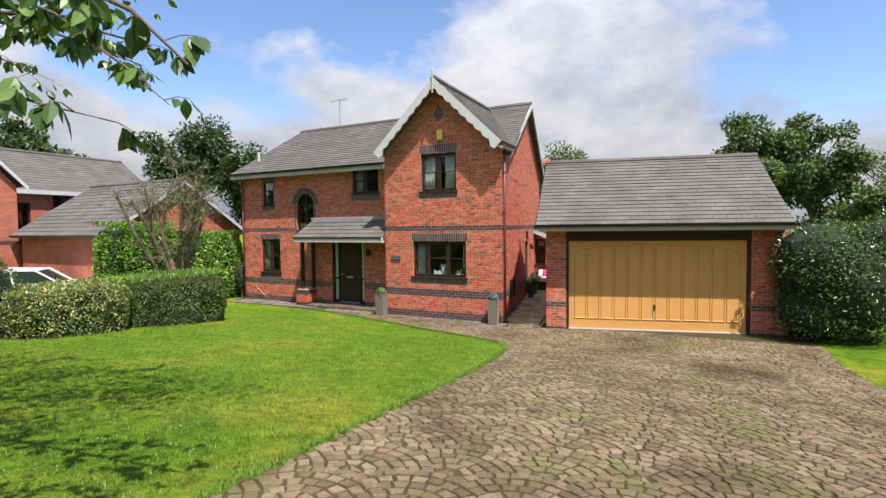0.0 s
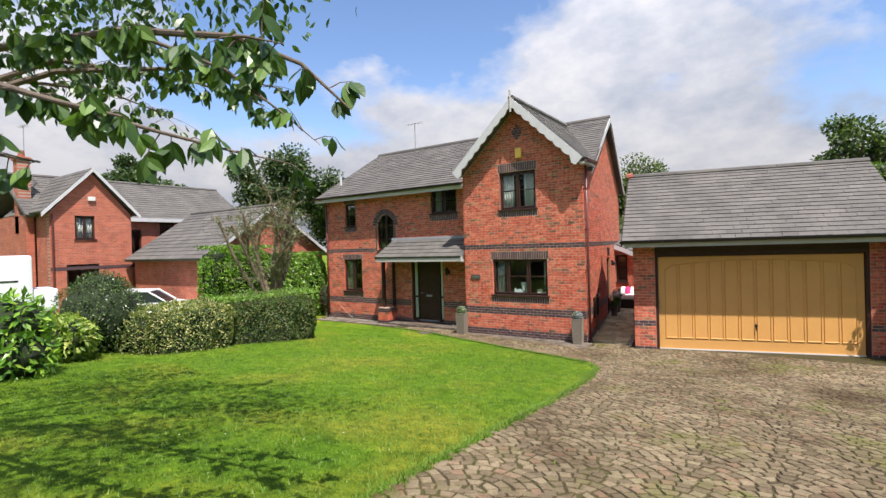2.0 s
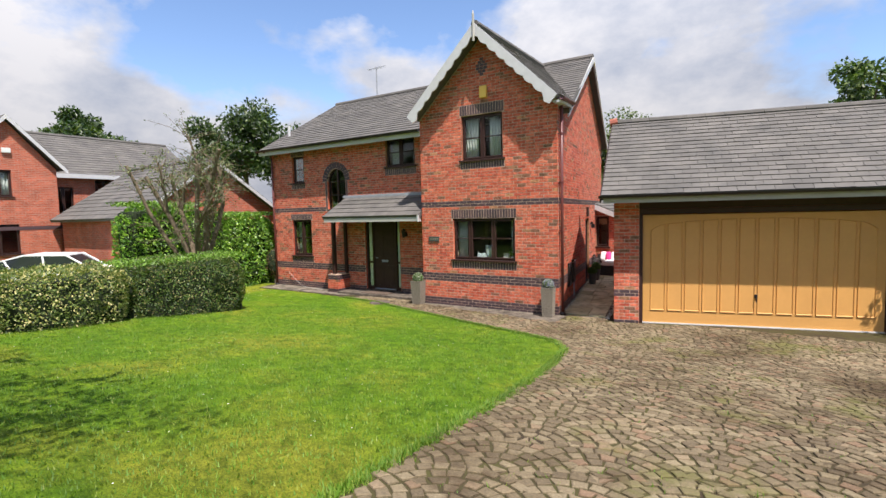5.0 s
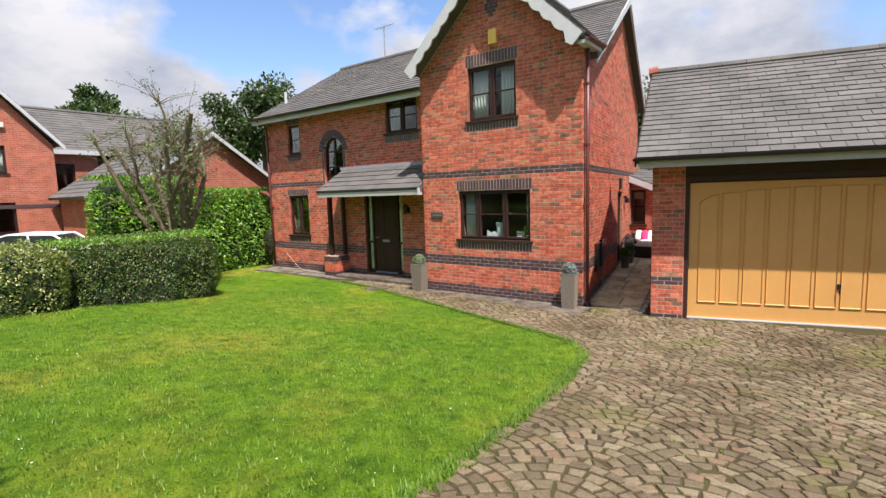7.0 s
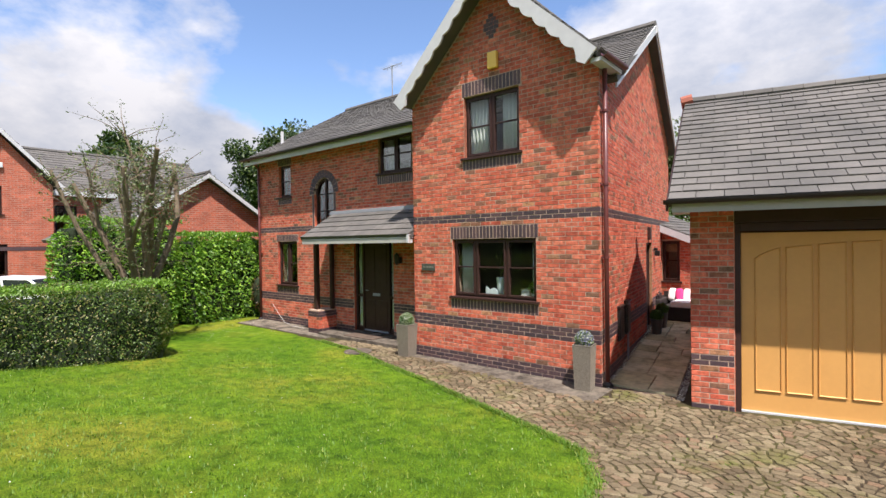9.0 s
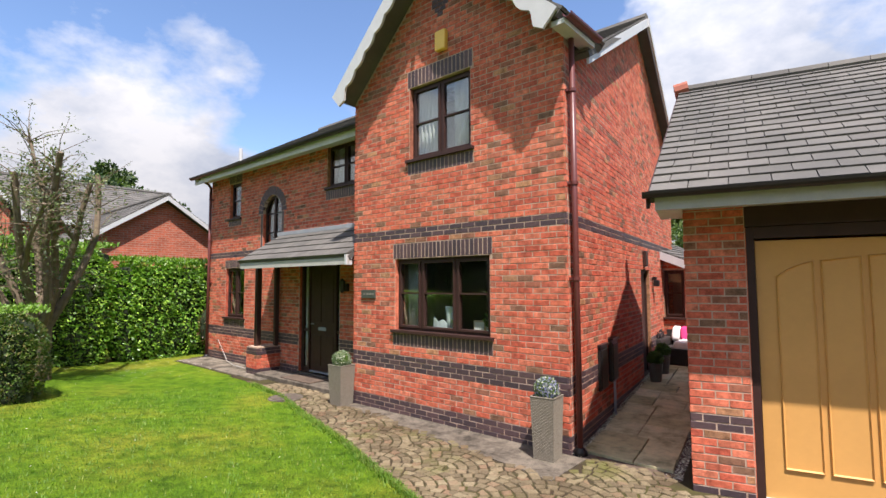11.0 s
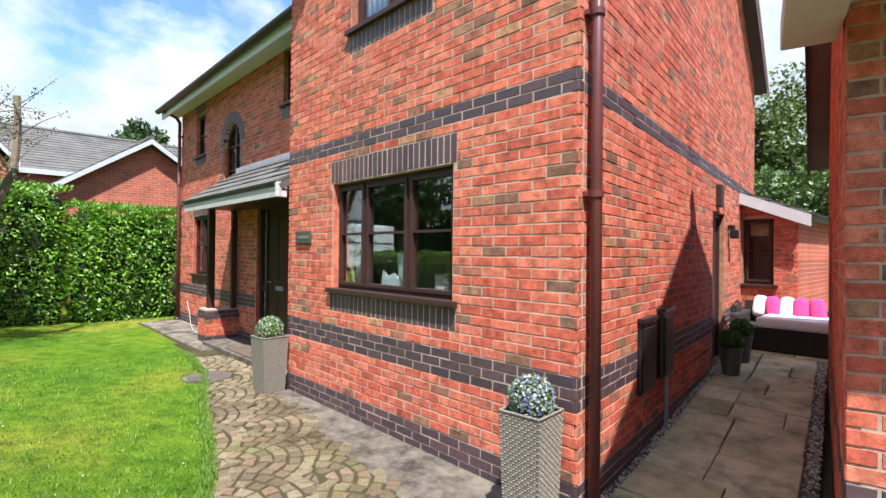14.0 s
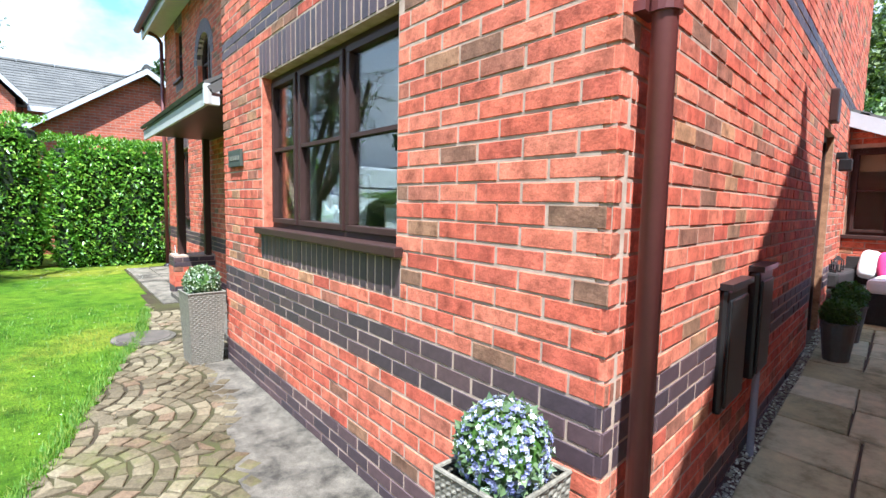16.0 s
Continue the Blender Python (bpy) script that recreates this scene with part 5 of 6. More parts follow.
def slab(parent, x0, x1, y0, y1, rnd, mat=FLAG, skew=0.0):
    h = 0.03 + rnd.uniform(-0.004, 0.004)
    j = lambda: rnd.uniform(-0.008, 0.008)
    c = 0.006
    k = skew * (y1 - y0) / 2
    base = [(x0 + k + j(), y0 + j()), (x1 + k + j(), y0 + j()), (x1 - k + j(), y1 + j()), (x0 - k + j(), y1 + j())]
    cx, cy = (x0 + x1) / 2, (y0 + y1) / 2
    s = lambda p, d: (p[0] + math.copysign(d, cx - p[0]), p[1] + math.copysign(d, cy - p[1]))
    g = lambda p: ramp(p[1])
    vs = [(*p, g(p) - 0.02) for p in base] + [(*p, g(p) + h - c) for p in base] + [(*s(p, c), g(p) + h + rnd.uniform(-0.002, 0.002)) for p in base]
    fs = [(8, 9, 10, 11)] + [q for k in range(4) for q in ((4 + k, 4 + (k + 1) % 4, 8 + (k + 1) % 4, 8 + k), (k, (k + 1) % 4, 4 + (k + 1) % 4, 4 + k))]
    return part("flagstone", (vs, fs), mat, parent)


rnd = random.Random(3)
y = 12.9
while y < 21.5:
    d = rnd.choice((0.38, 0.45, 0.52))
    x = -5.73 - 0.1405 * (y + d / 2 - 12.72)
    right = -4.70 - 0.14 * (y + d / 2 - 12.6) if y < 17.9 else -3.2
    x0 = x - (0.0 if y < 18 else 0.3)
    while x0 < right - 0.15:
        w = rnd.choice((0.38, 0.45, 0.6))
        x1 = min(right, x0 + w)
        if right - x1 < 0.16:
            x1 = right
        slab(passage, x0 + 0.008, x1 - 0.008, y + 0.008, y + d - 0.008, rnd, FLAG, 0.14)
        x0 = x1
    y += d
# gravel strips beside the flags
GRAVEL = leaf_mat("grey_gravel", (0.30, 0.27, 0.23), (0.55, 0.51, 0.45), (0.75, 0.73, 0.69), 0.9)
vs, fs = [], []
for k in range(3200):
    y = rnd.uniform(12.75, 18.2)
    if k % 2:
        x = -5.8 - 0.1405 * (y - 12.72) + abs(rnd.gauss(0.05, 0.04))
    else:
        x = -4.62 - 0.14 * (y - 12.6) + 0.02 - abs(rnd.gauss(0.05, 0.03))
    r = rnd.uniform(0.006, 0.014)
    n = len(vs)
    z = rnd.uniform(0.012, 0.03)
    for q in ((1, 0, 0), (0, 1, 0), (-1, 0, 0), (0, -1, 0), (0, 0, 0.8)):
        vs.append((x + q[0] * r * rnd.uniform(0.7, 1.3), y + q[1] * r * rnd.uniform(0.7, 1.3), BASE + ramp(y) + z + q[2] * r))
    fs += [(n, n + 1, n + 4), (n + 1, n + 2, n + 4), (n + 2, n + 3, n + 4), (n + 3, n, n + 4)]
tagged(part("gravel", (vs, fs), GRAVEL), "loose grey gravel along the passage walls", "gravel", kind="stuff")
# concrete apron below the gable wall and flags on to the left
edge = [(-9.7 + 4.08 * k / 24, 12.50 - 0.14 * 4.08 * k / 24 + 0.05 * noise.noise((k * 0.45, 3.0, 0.0))) for k in range(25)]
rim = edge + [(-5.62, 12.715), (-9.7, 12.715)]
apron_geo = ([(x, y, BASE + 0.016) for x, y in rim] + [(x, y, BASE - 0.05) for x, y in rim],
             [tuple(range(27))] + [(k + 27, (k + 1) % 27 + 27, (k + 1) % 27, k) for k in range(27)])
apron = part("pavement", apron_geo, CONCRETE)
tagged(apron, "rough weathered concrete strip along the wall", "concrete", kind="structure")
rnd = random.Random(8)
path = tagged(part("pavement", boxed(-16.95, -12.3, 12.62, 13.49, BASE - 0.05, BASE + 0.008), JOINT), "grey stone flag path along the front wall", "paving", kind="structure")
GREYFLAG = render_mat("grey_path_flag", (0.15, 0.128, 0.098))
x = -16.9
while x < -12.9:
    w = rnd.choice((0.6, 0.75, 0.9))
    for a, b in ((12.66, 13.05), (13.06, 13.47)):
        s = slab(path, x + 0.01, x + w - 0.01, a, b, rnd, GREYFLAG)
        s.location.z = BASE
    x += w

# ---- fan-laid setts of the drive ----


def setts():
    rnd = random.Random(17)
    R, ring = 0.672, 0.112
    row = R * 0.5
    items = []
    j0, j1 = int(-0.4 / row) - 2, int(13.0 / row) + 3
    for j in range(j0, j1):
        for i in range(-15, 4):
            cx, cy = i * 2 * R * 0.5 * 2 + (j % 2) * R, j * row
            for k in range(6):
                r0, r1 = k * ring, (k + 1) * ring
                rm = (r0 + r1) / 2
                n = max(3, round(2 * math.pi * rm / 0.126))
                ph = rnd.uniform(0, 1)
                for q in range(n):
                    t = 2 * math.pi * (q + ph) / n
                    px, py = cx + rm * math.cos(t), cy + rm * math.sin(t)
                    if not (-16.0 < px < 1.7 and -0.5 < py < 12.95) or not paved(px, py):
                        continue
                    # hidden below a fan of the rows in front of this one
                    hid = False
                    for dj in (1, 2, 3):
                        jj = j - dj
                        yy = jj * row
                        base = (jj % 2) * R
                        near = round((px - base) / (2 * R)) * 2 * R + base
                        if math.hypot(px - near, py - yy) < R - 0.052:
                            hid = True
                            break
                    if hid:
                        continue
                    if py > 12.56 - 0.14 * (px + 9.7) + 0.12 * noise.noise((px * 1.3, py * 1.3, 0.0)) and -9.72 < px < -5.6 or py > 12.5 and px < -12.2:
                        continue
                    if px > -4.62 and py > 12.5 + (px + 4.6) * 0.25:
                        continue
                    if px > -5.75 and px < -4.6 and py > 12.85:
                        continue
                    if math.hypot(px + 10.95, py - 12.2) < 0.34:
                        continue
                    items.append((px, py, cx, cy, r0, r1, t, math.pi / n))
    near = Vector((-6.5, 11.3))
    items.sort(key=lambda q: (Vector(q[:2]) - near).length)
    jv, jf = [], []
    for k, (px, py, cx, cy, r0, r1, t, h) in enumerate(items):
        g = 0.0098
        rm = max(0.03, (r0 + r1) / 2)
        jit = lambda: rnd.uniform(-0.010, 0.010)
        if r0 < 0.01:
            cor = [(0.012, t - h), (r1 - g, t - h + g / r1), (r1 - g, t + h - g / r1), (0.012, t + h)]
        else:
            cor = [(r0 + g, t - h + g / r0), (r1 - g, t - h + g / r1), (r1 - g, t + h - g / r1), (r0 + g, t + h - g / r0)]
        p = [(cx + r * math.cos(a) + jit() - px, cy + r * math.sin(a) + jit() - py) for r, a in cor]
        z = rise(px, py)
        sl = (rise(px, py + 0.1) - z) / 0.1
        top = 0.020 + rnd.uniform(-0.003, 0.003)
        s = 0.82
        v = [(x, y, y * sl + 0.004) for x, y in p] + [(x * 0.97, y * 0.97, y * sl + top - 0.005) for x, y in p] + [(x * s, y * s, y * sl + top) for x, y in p]
        f = [(8, 9, 10, 11)] + [q for m in range(4) for q in ((4 + m, 4 + (m + 1) % 4, 8 + (m + 1) % 4, 8 + m), (m, (m + 1) % 4, 4 + (m + 1) % 4, 4 + m))]
        if k < 300:
            ob = part("sett", (v, f), SETT, drive)
            ob.location = (px, py, z)
        else:
            n = len(jv)
            jv += [(x + px, y + py, w + z) for x, y, w in v]
            jf += [tuple(i + n for i in q) for q in f]
    tagged(part("sett_field", (jv, jf), SETT_J, drive), kind="stuff")


setts()

# ---- neighbouring house and garage ----


def tri_wall(parent, inv, x, y0, y1, z0, zp, t=0.3):
    """A gable triangle that faces +x."""
    w = y1 - y0
    part("gable", prism([(0, z0), (w, z0), (w / 2, zp)], 0, t), FAR_BRICK, parent, "", inv @ wall_frame(x, y0, 90))


def neighbour():
    nb = thing("house", pose(-30, 9, BASE), "neighbouring two-storey red brick house with white verges and grey roof", "house")
    inv = nb.matrix_world.inverted()
    wing = [(8.32, 9.12, 3.15, 4.25), (7.95, 9.25, 0.75, 2.0)]
    body = [(11.1, 11.9, 2.2, 3.7), (12.85, 13.65, 3.2, 4.1)]
    for x, y0, y1, holes in ((-28.0, 7.35, 10.7, wing), (-29.6, 10.7, 18.0, body)):
        m = wall_frame(x, y0, 90)
        h = [(a - y0, b - y0, c, d) for a, b, c, d in holes]
        w = part("wall", backing(y1 - y0, -0.7, 4.35, h, 0, 0.3), FAR_BRICK, nb, "", inv @ m)
        part("band", boxed(0, y1 - y0, -0.012, 0.0, 1.75, 1.9), BLUE, nb, "dark brick band", inv @ m)
        for a, b, c, d in h:
            window(nb, inv, m, a, b, c, d, (1, 1) if b - a > 0.75 else (1,), 0.5, bars=False)
            curtain(m, a + 0.06, b - 0.06, c, d, 0.19, 6) if c > 3.1 and a > 0.5 and x > -29 else None
    tri_wall(nb, inv, -28.0, 7.35, 10.7, 4.35, 6.3)
    bm = bmesh.new()
    box(bm, -29.6, -28.02, 7.36, 7.6, -0.7, 4.35)
    box(bm, -29.6, -28.02, 10.45, 10.69, -0.7, 4.35)
    box(bm, -36, -29.65, 7.0, 7.3, -0.7, 4.35)
    box(bm, -36, -29.65, 17.7, 17.99, -0.7, 4.35)
    box(bm, -36, -35.7, 7.3, 17.7, -0.7, 4.35)
    part("wall", bm, FAR_BRICK, nb, "", inv)
    # roofs
    roof(nb, inv, (-29.3, 18.2, 4.3), (-29.3, 6.9, 4.3), (-32.8, 6.9, 6.55), (-32.8, 18.2, 6.55), 16, 0.5, (-29, 12, 5), 3, limit=0, label="grey tiled roof slope")
    roof(nb, inv, (-36.3, 6.9, 4.3), (-36.3, 18.2, 4.3), (-32.8, 18.2, 6.55), (-32.8, 6.9, 6.55), 8, 0.8, (-29, 12, 5), 3, limit=0)
    ridge_caps(nb, inv, (-32.8, 6.9, 6.56), (-32.8, 18.2, 6.56), 0.1, step=1.2)
    roof(nb, inv, (-33, 7.05, 4.38), (-27.75, 7.05, 4.38), (-27.75, 9.03, 6.5), (-33, 9.03, 6.5), 10, 0.5, (-28, 8, 5), 4, limit=0, label="grey tiled wing roof")
    roof(nb, inv, (-27.75, 11.0, 4.38), (-33, 11.0, 4.38), (-33, 9.03, 6.5), (-27.75, 9.03, 6.5), 10, 0.5, (-28, 8, 5), 4, limit=0, label="grey tiled wing roof")
    verge(nb, inv, (-27.74, 9.03, 6.5), (-27.74, 7.0, 4.33), 0.19, 0.03, WHITE, "white verge board")
    verge(nb, inv, (-27.74, 9.03, 6.5), (-27.74, 11.05, 4.33), 0.19, 0.03, WHITE, "white verge board")
    part("fascia", boxed(-29.33, -29.28, 11.0, 18.2, 4.12, 4.32), WHITE, nb, "white fascia", inv)
    part("alarm_box", boxed(-27.99, -27.9, 8.85, 9.15, 4.95, 5.15, bevel=0.02), CURTAIN, nb, "pale alarm box", inv)
    ch = part("chimney", boxed(-31.1, -30.6, 7.0, 7.5, 3.5, 7.15), FAR_BRICK, nb, "red brick chimney", inv)
    part("cap", boxed(-31.17, -30.53, 6.93, 7.57, 6.98, 7.10), FAR_BRICK, ch)
    part("pot", tube(bmesh.new(), [(-30.85, 7.25, 7.15), (-30.85, 7.25, 7.45)], [0.14, 0.12], 12), TERRACOTTA, ch)
    part("downpipe", tube(bmesh.new(), [(-27.95, 7.45, -0.5), (-27.95, 7.45, 4.3)], 0.04, 8), PIPE, nb, "", inv)
    part("downpipe", tube(bmesh.new(), [(-29.5, 10.85, -0.5), (-29.5, 10.85, 4.3)], 0.04, 8), PIPE, nb, "", inv)
    # its garage, gable towards this garden
    g = thing("garage", pose(-22, 14, BASE), "neighbouring red brick garage with white verges and grey roof", "garage")
    gi = g.matrix_world.inverted()
    Y0, Y1, GXX = 10.6, 16.8, -21.0
    part("wall", boxed(0, Y1 - Y0, 0, 0.25, -0.7, 2.25), FAR_BRICK, g, "", gi @ wall_frame(GXX, Y0, 90))
    part("wall", boxed(-27.5, GXX - 0.26, Y0, Y0 + 0.25, -0.7, 2.25), FAR_BRICK, g, "", gi)
    part("wall", boxed(-27.5, GXX - 0.26, Y1 - 0.25, Y1, -0.7, 2.25), FAR_BRICK, g, "", gi)
    tri_wall(g, gi, GXX, Y0, Y1, 2.25, 4.3)
    ym = (Y0 + Y1) / 2
    roof(g, gi, (-27.8, Y0 - 0.35, 2.12), (GXX + 0.25, Y0 - 0.35, 2.12), (GXX + 0.25, ym, 4.48), (-27.8, ym, 4.48), 14, 0.4, (-21, 12, 3), 14, limit=0, label="grey tiled roof slope")
    roof(g, gi, (GXX + 0.25, Y1 + 0.35, 2.12), (-27.8, Y1 + 0.35, 2.12), (-27.8, ym, 4.48), (GXX + 0.25, ym, 4.48), 14, 0.4, (-21, 16, 3), 15, limit=0, label="grey tiled roof slope")
    ridge_caps(g, gi, (-27.8, ym, 4.49), (GXX + 0.25, ym, 4.49), 0.09, step=0.6)
    verge(g, gi, (GXX + 0.26, ym, 4.46), (GXX + 0.26, Y0 - 0.38, 2.10), 0.15, 0.03, WHITE, "white verge board")
    verge(g, gi, (GXX + 0.26, ym, 4.46), (GXX + 0.26, Y1 + 0.38, 2.10), 0.15, 0.03, WHITE, "white verge board")


neighbour()


def aerial(x, y, z0, z1):
    ob = tagged(part("tv_aerial", tube(bmesh.new(), [(x, y, z0), (x, y, z1)], 0.022, 6), LEAD), "grey metal television aerial on the roof", "aerial", "roof aerials")
    part("boom", tube(bmesh.new(), [(x - 0.45, y, z1 - 0.05), (x + 0.5, y, z1 - 0.02)], 0.012, 5), LEAD, ob)
    for k in range(8):
        u = -0.4 + 0.11 * k
        part("element", tube(bmesh.new(), [(x + u, y - 0.16, z1 - 0.05), (x + u, y + 0.16, z1 - 0.05)], 0.006, 4), LEAD, ob)


aerial(-15.6, 18.0, 6.2, 8.3)
aerial(-31.0, 7.4, 6.6, 8.7)
part("vent_pipe", tube(bmesh.new(), [(-16.8, 14.2, 4.8), (-16.8, 14.2, 5.45)], 0.05, 10), WHITE, house, "white vent pipe", HOUSE_INV)


def car(x, y, z, deg):
    ob = thing("car", pose(x, y, z, 0, 0, deg), "parked white hatchback car behind the hedge", "car")
    PAINT = plain("white_car_paint", (0.78, 0.78, 0.78), 0.2, vary=0.02, bump=0.0)
    prof = [(-2.0, 0.30), (2.0, 0.30), (2.08, 0.62), (1.95, 0.82), (1.05, 0.95), (-1.85, 0.98), (-2.08, 0.7)]
    part("body", prism(prof, -0.85, 0.85), PAINT, ob)
    cab = [(1.05, 0.95), (0.35, 1.42), (-0.9, 1.47), (-1.65, 1.25), (-1.88, 0.97)]
    vs, fs = prism(cab, -0.70, 0.70)
    part("cabin", (vs, fs), GLASS_DARK, ob, "dark side windows")
    part("roof_panel", prism([(0.38, 1.40), (-0.9, 1.45), (-1.7, 1.25), (-1.7, 1.29), (-0.9, 1.50), (0.36, 1.45)], -0.71, 0.71), PAINT, ob)
    for a, b in (((1.05, 0.95), (0.36, 1.43)), ((-0.3, 0.96), (-0.35, 1.46)), ((-1.3, 0.96), (-1.5, 1.34))):
        for s in (-1, 1):
            part("pillar", tube(bmesh.new(), [(a[0], s * 0.71, a[1]), (b[0], s * 0.705, b[1])], 0.035, 6), PAINT, ob)
    for wx in (-1.25, 1.3):
        for s in (-1, 1):
            w = part("wheel", tube(bmesh.new(), [(wx, s * 0.70, 0.30), (wx, s * 0.86, 0.30)], 0.30, 24), BLACK, ob)
            part("rim", tube(bmesh.new(), [(wx, s * 0.80, 0.30), (wx, s * 0.875, 0.30)], 0.19, 16), LEAD, w)


GLASS_DARK = plain("dark_car_glass", (0.02, 0.025, 0.03), 0.08, spec=0.6, vary=0.1, bump=0.0)
car(-23.2, 9.0, -0.56, 48)


def van(x, y, z, deg):
    ob = thing("van", pose(x, y, z, 0, 0, deg), "parked white panel van", "van")
    P = plain("white_van_paint", (0.74, 0.75, 0.77), 0.3, vary=0.03, bump=0.0)
    part("body", boxed(-2.6, 2.0, -0.95, 0.95, 0.35, 2.35, bevel=0.12), P, ob)
    part("bonnet", boxed(2.0, 2.7, -0.9, 0.9, 0.35, 1.15, bevel=0.1), P, ob)
    part("side_rail", boxed(-2.5, 1.6, -0.965, 0.965, 1.45, 1.5), BLACK, ob)
    for wx in (-1.7, 1.9):
        for s in (-1, 1):
            part("wheel", tube(bmesh.new(), [(wx, s * 0.8, 0.34), (wx, s * 0.97, 0.34)], 0.34, 20), BLACK, ob)


van(-24.0, 3.4, 0.1, 80)

# ---- planting ----
LAUREL = leaf_mat("laurel_leaves", (0.060, 0.155, 0.015), (0.185, 0.355, 0.034), (0.31, 0.48, 0.06), 0.34)
PRIVET = leaf_mat("privet_leaves", (0.04, 0.085, 0.015), (0.12, 0.19, 0.032), (0.21, 0.19, 0.07))
PRIVET_TOP = leaf_mat("young_hedge_leaves", (0.08, 0.17, 0.015), (0.20, 0.34, 0.04))
VARIEG = leaf_mat("variegated_leaves", (0.07, 0.12, 0.025), (0.22, 0.26, 0.06), (0.52, 0.46, 0.20))
YELLOWGREEN = leaf_mat("spotted_laurel_leaves", (0.10, 0.19, 0.02), (0.28, 0.38, 0.06), (0.45, 0.48, 0.14), 0.3)
DARKGREEN = leaf_mat("dark_shrub_leaves", (0.024, 0.055, 0.012), (0.08, 0.14, 0.03), (0.16, 0.21, 0.07), 0.32)
FARLEAF = leaf_mat("far_tree_leaves", (0.018, 0.04, 0.010), (0.05, 0.09, 0.02), (0.09, 0.13, 0.03))
MIDLEAF = leaf_mat("mid_green_leaves", (0.030, 0.062, 0.014), (0.085, 0.140, 0.032), (0.15, 0.20, 0.06))
PALELEAF = leaf_mat("pale_tree_leaves", (0.05, 0.08, 0.025), (0.13, 0.17, 0.06), (0.22, 0.25, 0.11))
CHERRY = leaf_mat("cherry_leaves", (0.030, 0.070, 0.016), (0.075, 0.145, 0.030), (0.13, 0.22, 0.05), 0.4)
IVY = leaf_mat("creeper_leaves", (0.07, 0.13, 0.02), (0.17, 0.26, 0.04))
# near-black cores that put the shade inside hedges and shrubs into the colour
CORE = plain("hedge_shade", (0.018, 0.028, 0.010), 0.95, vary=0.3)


def block_pts(x0, x1, y0, y1, z0, z1, n, rnd, rag=0.16):
    """Places on the faces of a clipped hedge, ragged in and out, with rounded shoulders."""
    out = []
    lx, ly, lz = x1 - x0, y1 - y0, z1 - z0
    areas = (ly * lz, ly * lz, lx * lz, lx * lz, lx * ly)
    for _ in range(n):
        f = rnd.choices(range(5), areas)[0]
        u, v = rnd.random(), rnd.random()
        if f < 2:
            p, nn = Vector((x1 if f else x0, y0 + u * ly, z0 + v * lz)), Vector((1 if f else -1, 0, 0))
        elif f < 4:
            p, nn = Vector((x0 + u * lx, y1 if f == 3 else y0, z0 + v * lz)), Vector((0, 1 if f == 3 else -1, 0))
        else:
            p, nn = Vector((x0 + u * lx, y0 + v * ly, z1)), Vector((0, 0, 1))
        w = noise.noise(p * 1.6) * rag + noise.noise(p * 5.0) * rag * 0.6
        p = p + nn * (w - abs(rnd.gauss(0, 0.04)))
        c = Vector(((x0 + x1) / 2, (y0 + y1) / 2, (z0 + z1) / 2))
        q = [min(1.0, abs(p[k] - c[k]) / (d / 2)) for k, d in ((0, lx), (1, ly), (2, lz))]
        e = sum(t ** 3.2 for t in q)
        if e > 1.0:
            s = e ** (-1 / 3.2)
            p = Vector([c[k] + (p[k] - c[k]) * (s if (k != 2 or p[2] > c[2]) else 1) for k in range(3)])
        out.append((p, nn))
    return out


def hedge(x, y, deg, dims, n, size, mat, label, top_mat=None, top_n=0, seed=1, wide=0.5, mats=None):
    ob = thing("hedge", pose(x, y, 0, 0, 0, deg), label, "hedge")
    rnd = random.Random(seed)
    x0, x1, y0, y1, z0, z1 = dims
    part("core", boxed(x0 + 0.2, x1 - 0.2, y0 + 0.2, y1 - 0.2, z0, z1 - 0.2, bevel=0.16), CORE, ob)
    st = ([], [])
    add_leaves(st, block_pts(*dims, n, rnd), size, rnd, wide, out=0.8)
    part("foliage", st, mat, ob)
    if top_mat:
        st = ([], [])
        pts = [(Vector((rnd.uniform(x0 + 0.05, x1 - 0.05), rnd.uniform(y0 + 0.05, y1 - 0.05), z1 - 0.03 + rnd.uniform(-0.05, 0.06))), Vector((0, 0, 1))) for _ in range(top_n)]
        add_leaves(st, pts, size, rnd, wide, out=1.0)
        part("young_growth", st, top_mat, ob, "bright young shoots")
    return ob


# tall laurel hedge in two lengths, and the long low hedge by the lawn
hedge(-18.35, 14.3, 6, (-0.6, 0.55, -2.95, 0.05, BASE, 2.18), 16000, 0.10, LAUREL, "tall clipped green laurel hedge", PRIVET_TOP, 1500, 3, 0.42)
hedge(-18.2, 11.4, 14, (-0.7, 0.5, -3.05, 0.1, BASE, 2.52), 14000, 0.10, LAUREL, "tall green laurel hedge behind a small tree", PRIVET_TOP, 1200, 4, 0.42)
hedge(-13.35, 8.95, -3, (-0.85, 0.76, -2.75, 0.34, -0.36, 1.14), 24000, 0.045, PRIVET, "low clipped dark green hedge beside the lawn", PRIVET_TOP, 3600, 5, 0.55)
hedge(-13.2, 6.25, 6, (-0.85, 0.76, -2.4, 0.12, -0.1, 1.18), 19000, 0.05, VARIEG, "low clipped variegated hedge beside the lawn", None, 0, 6, 0.55)


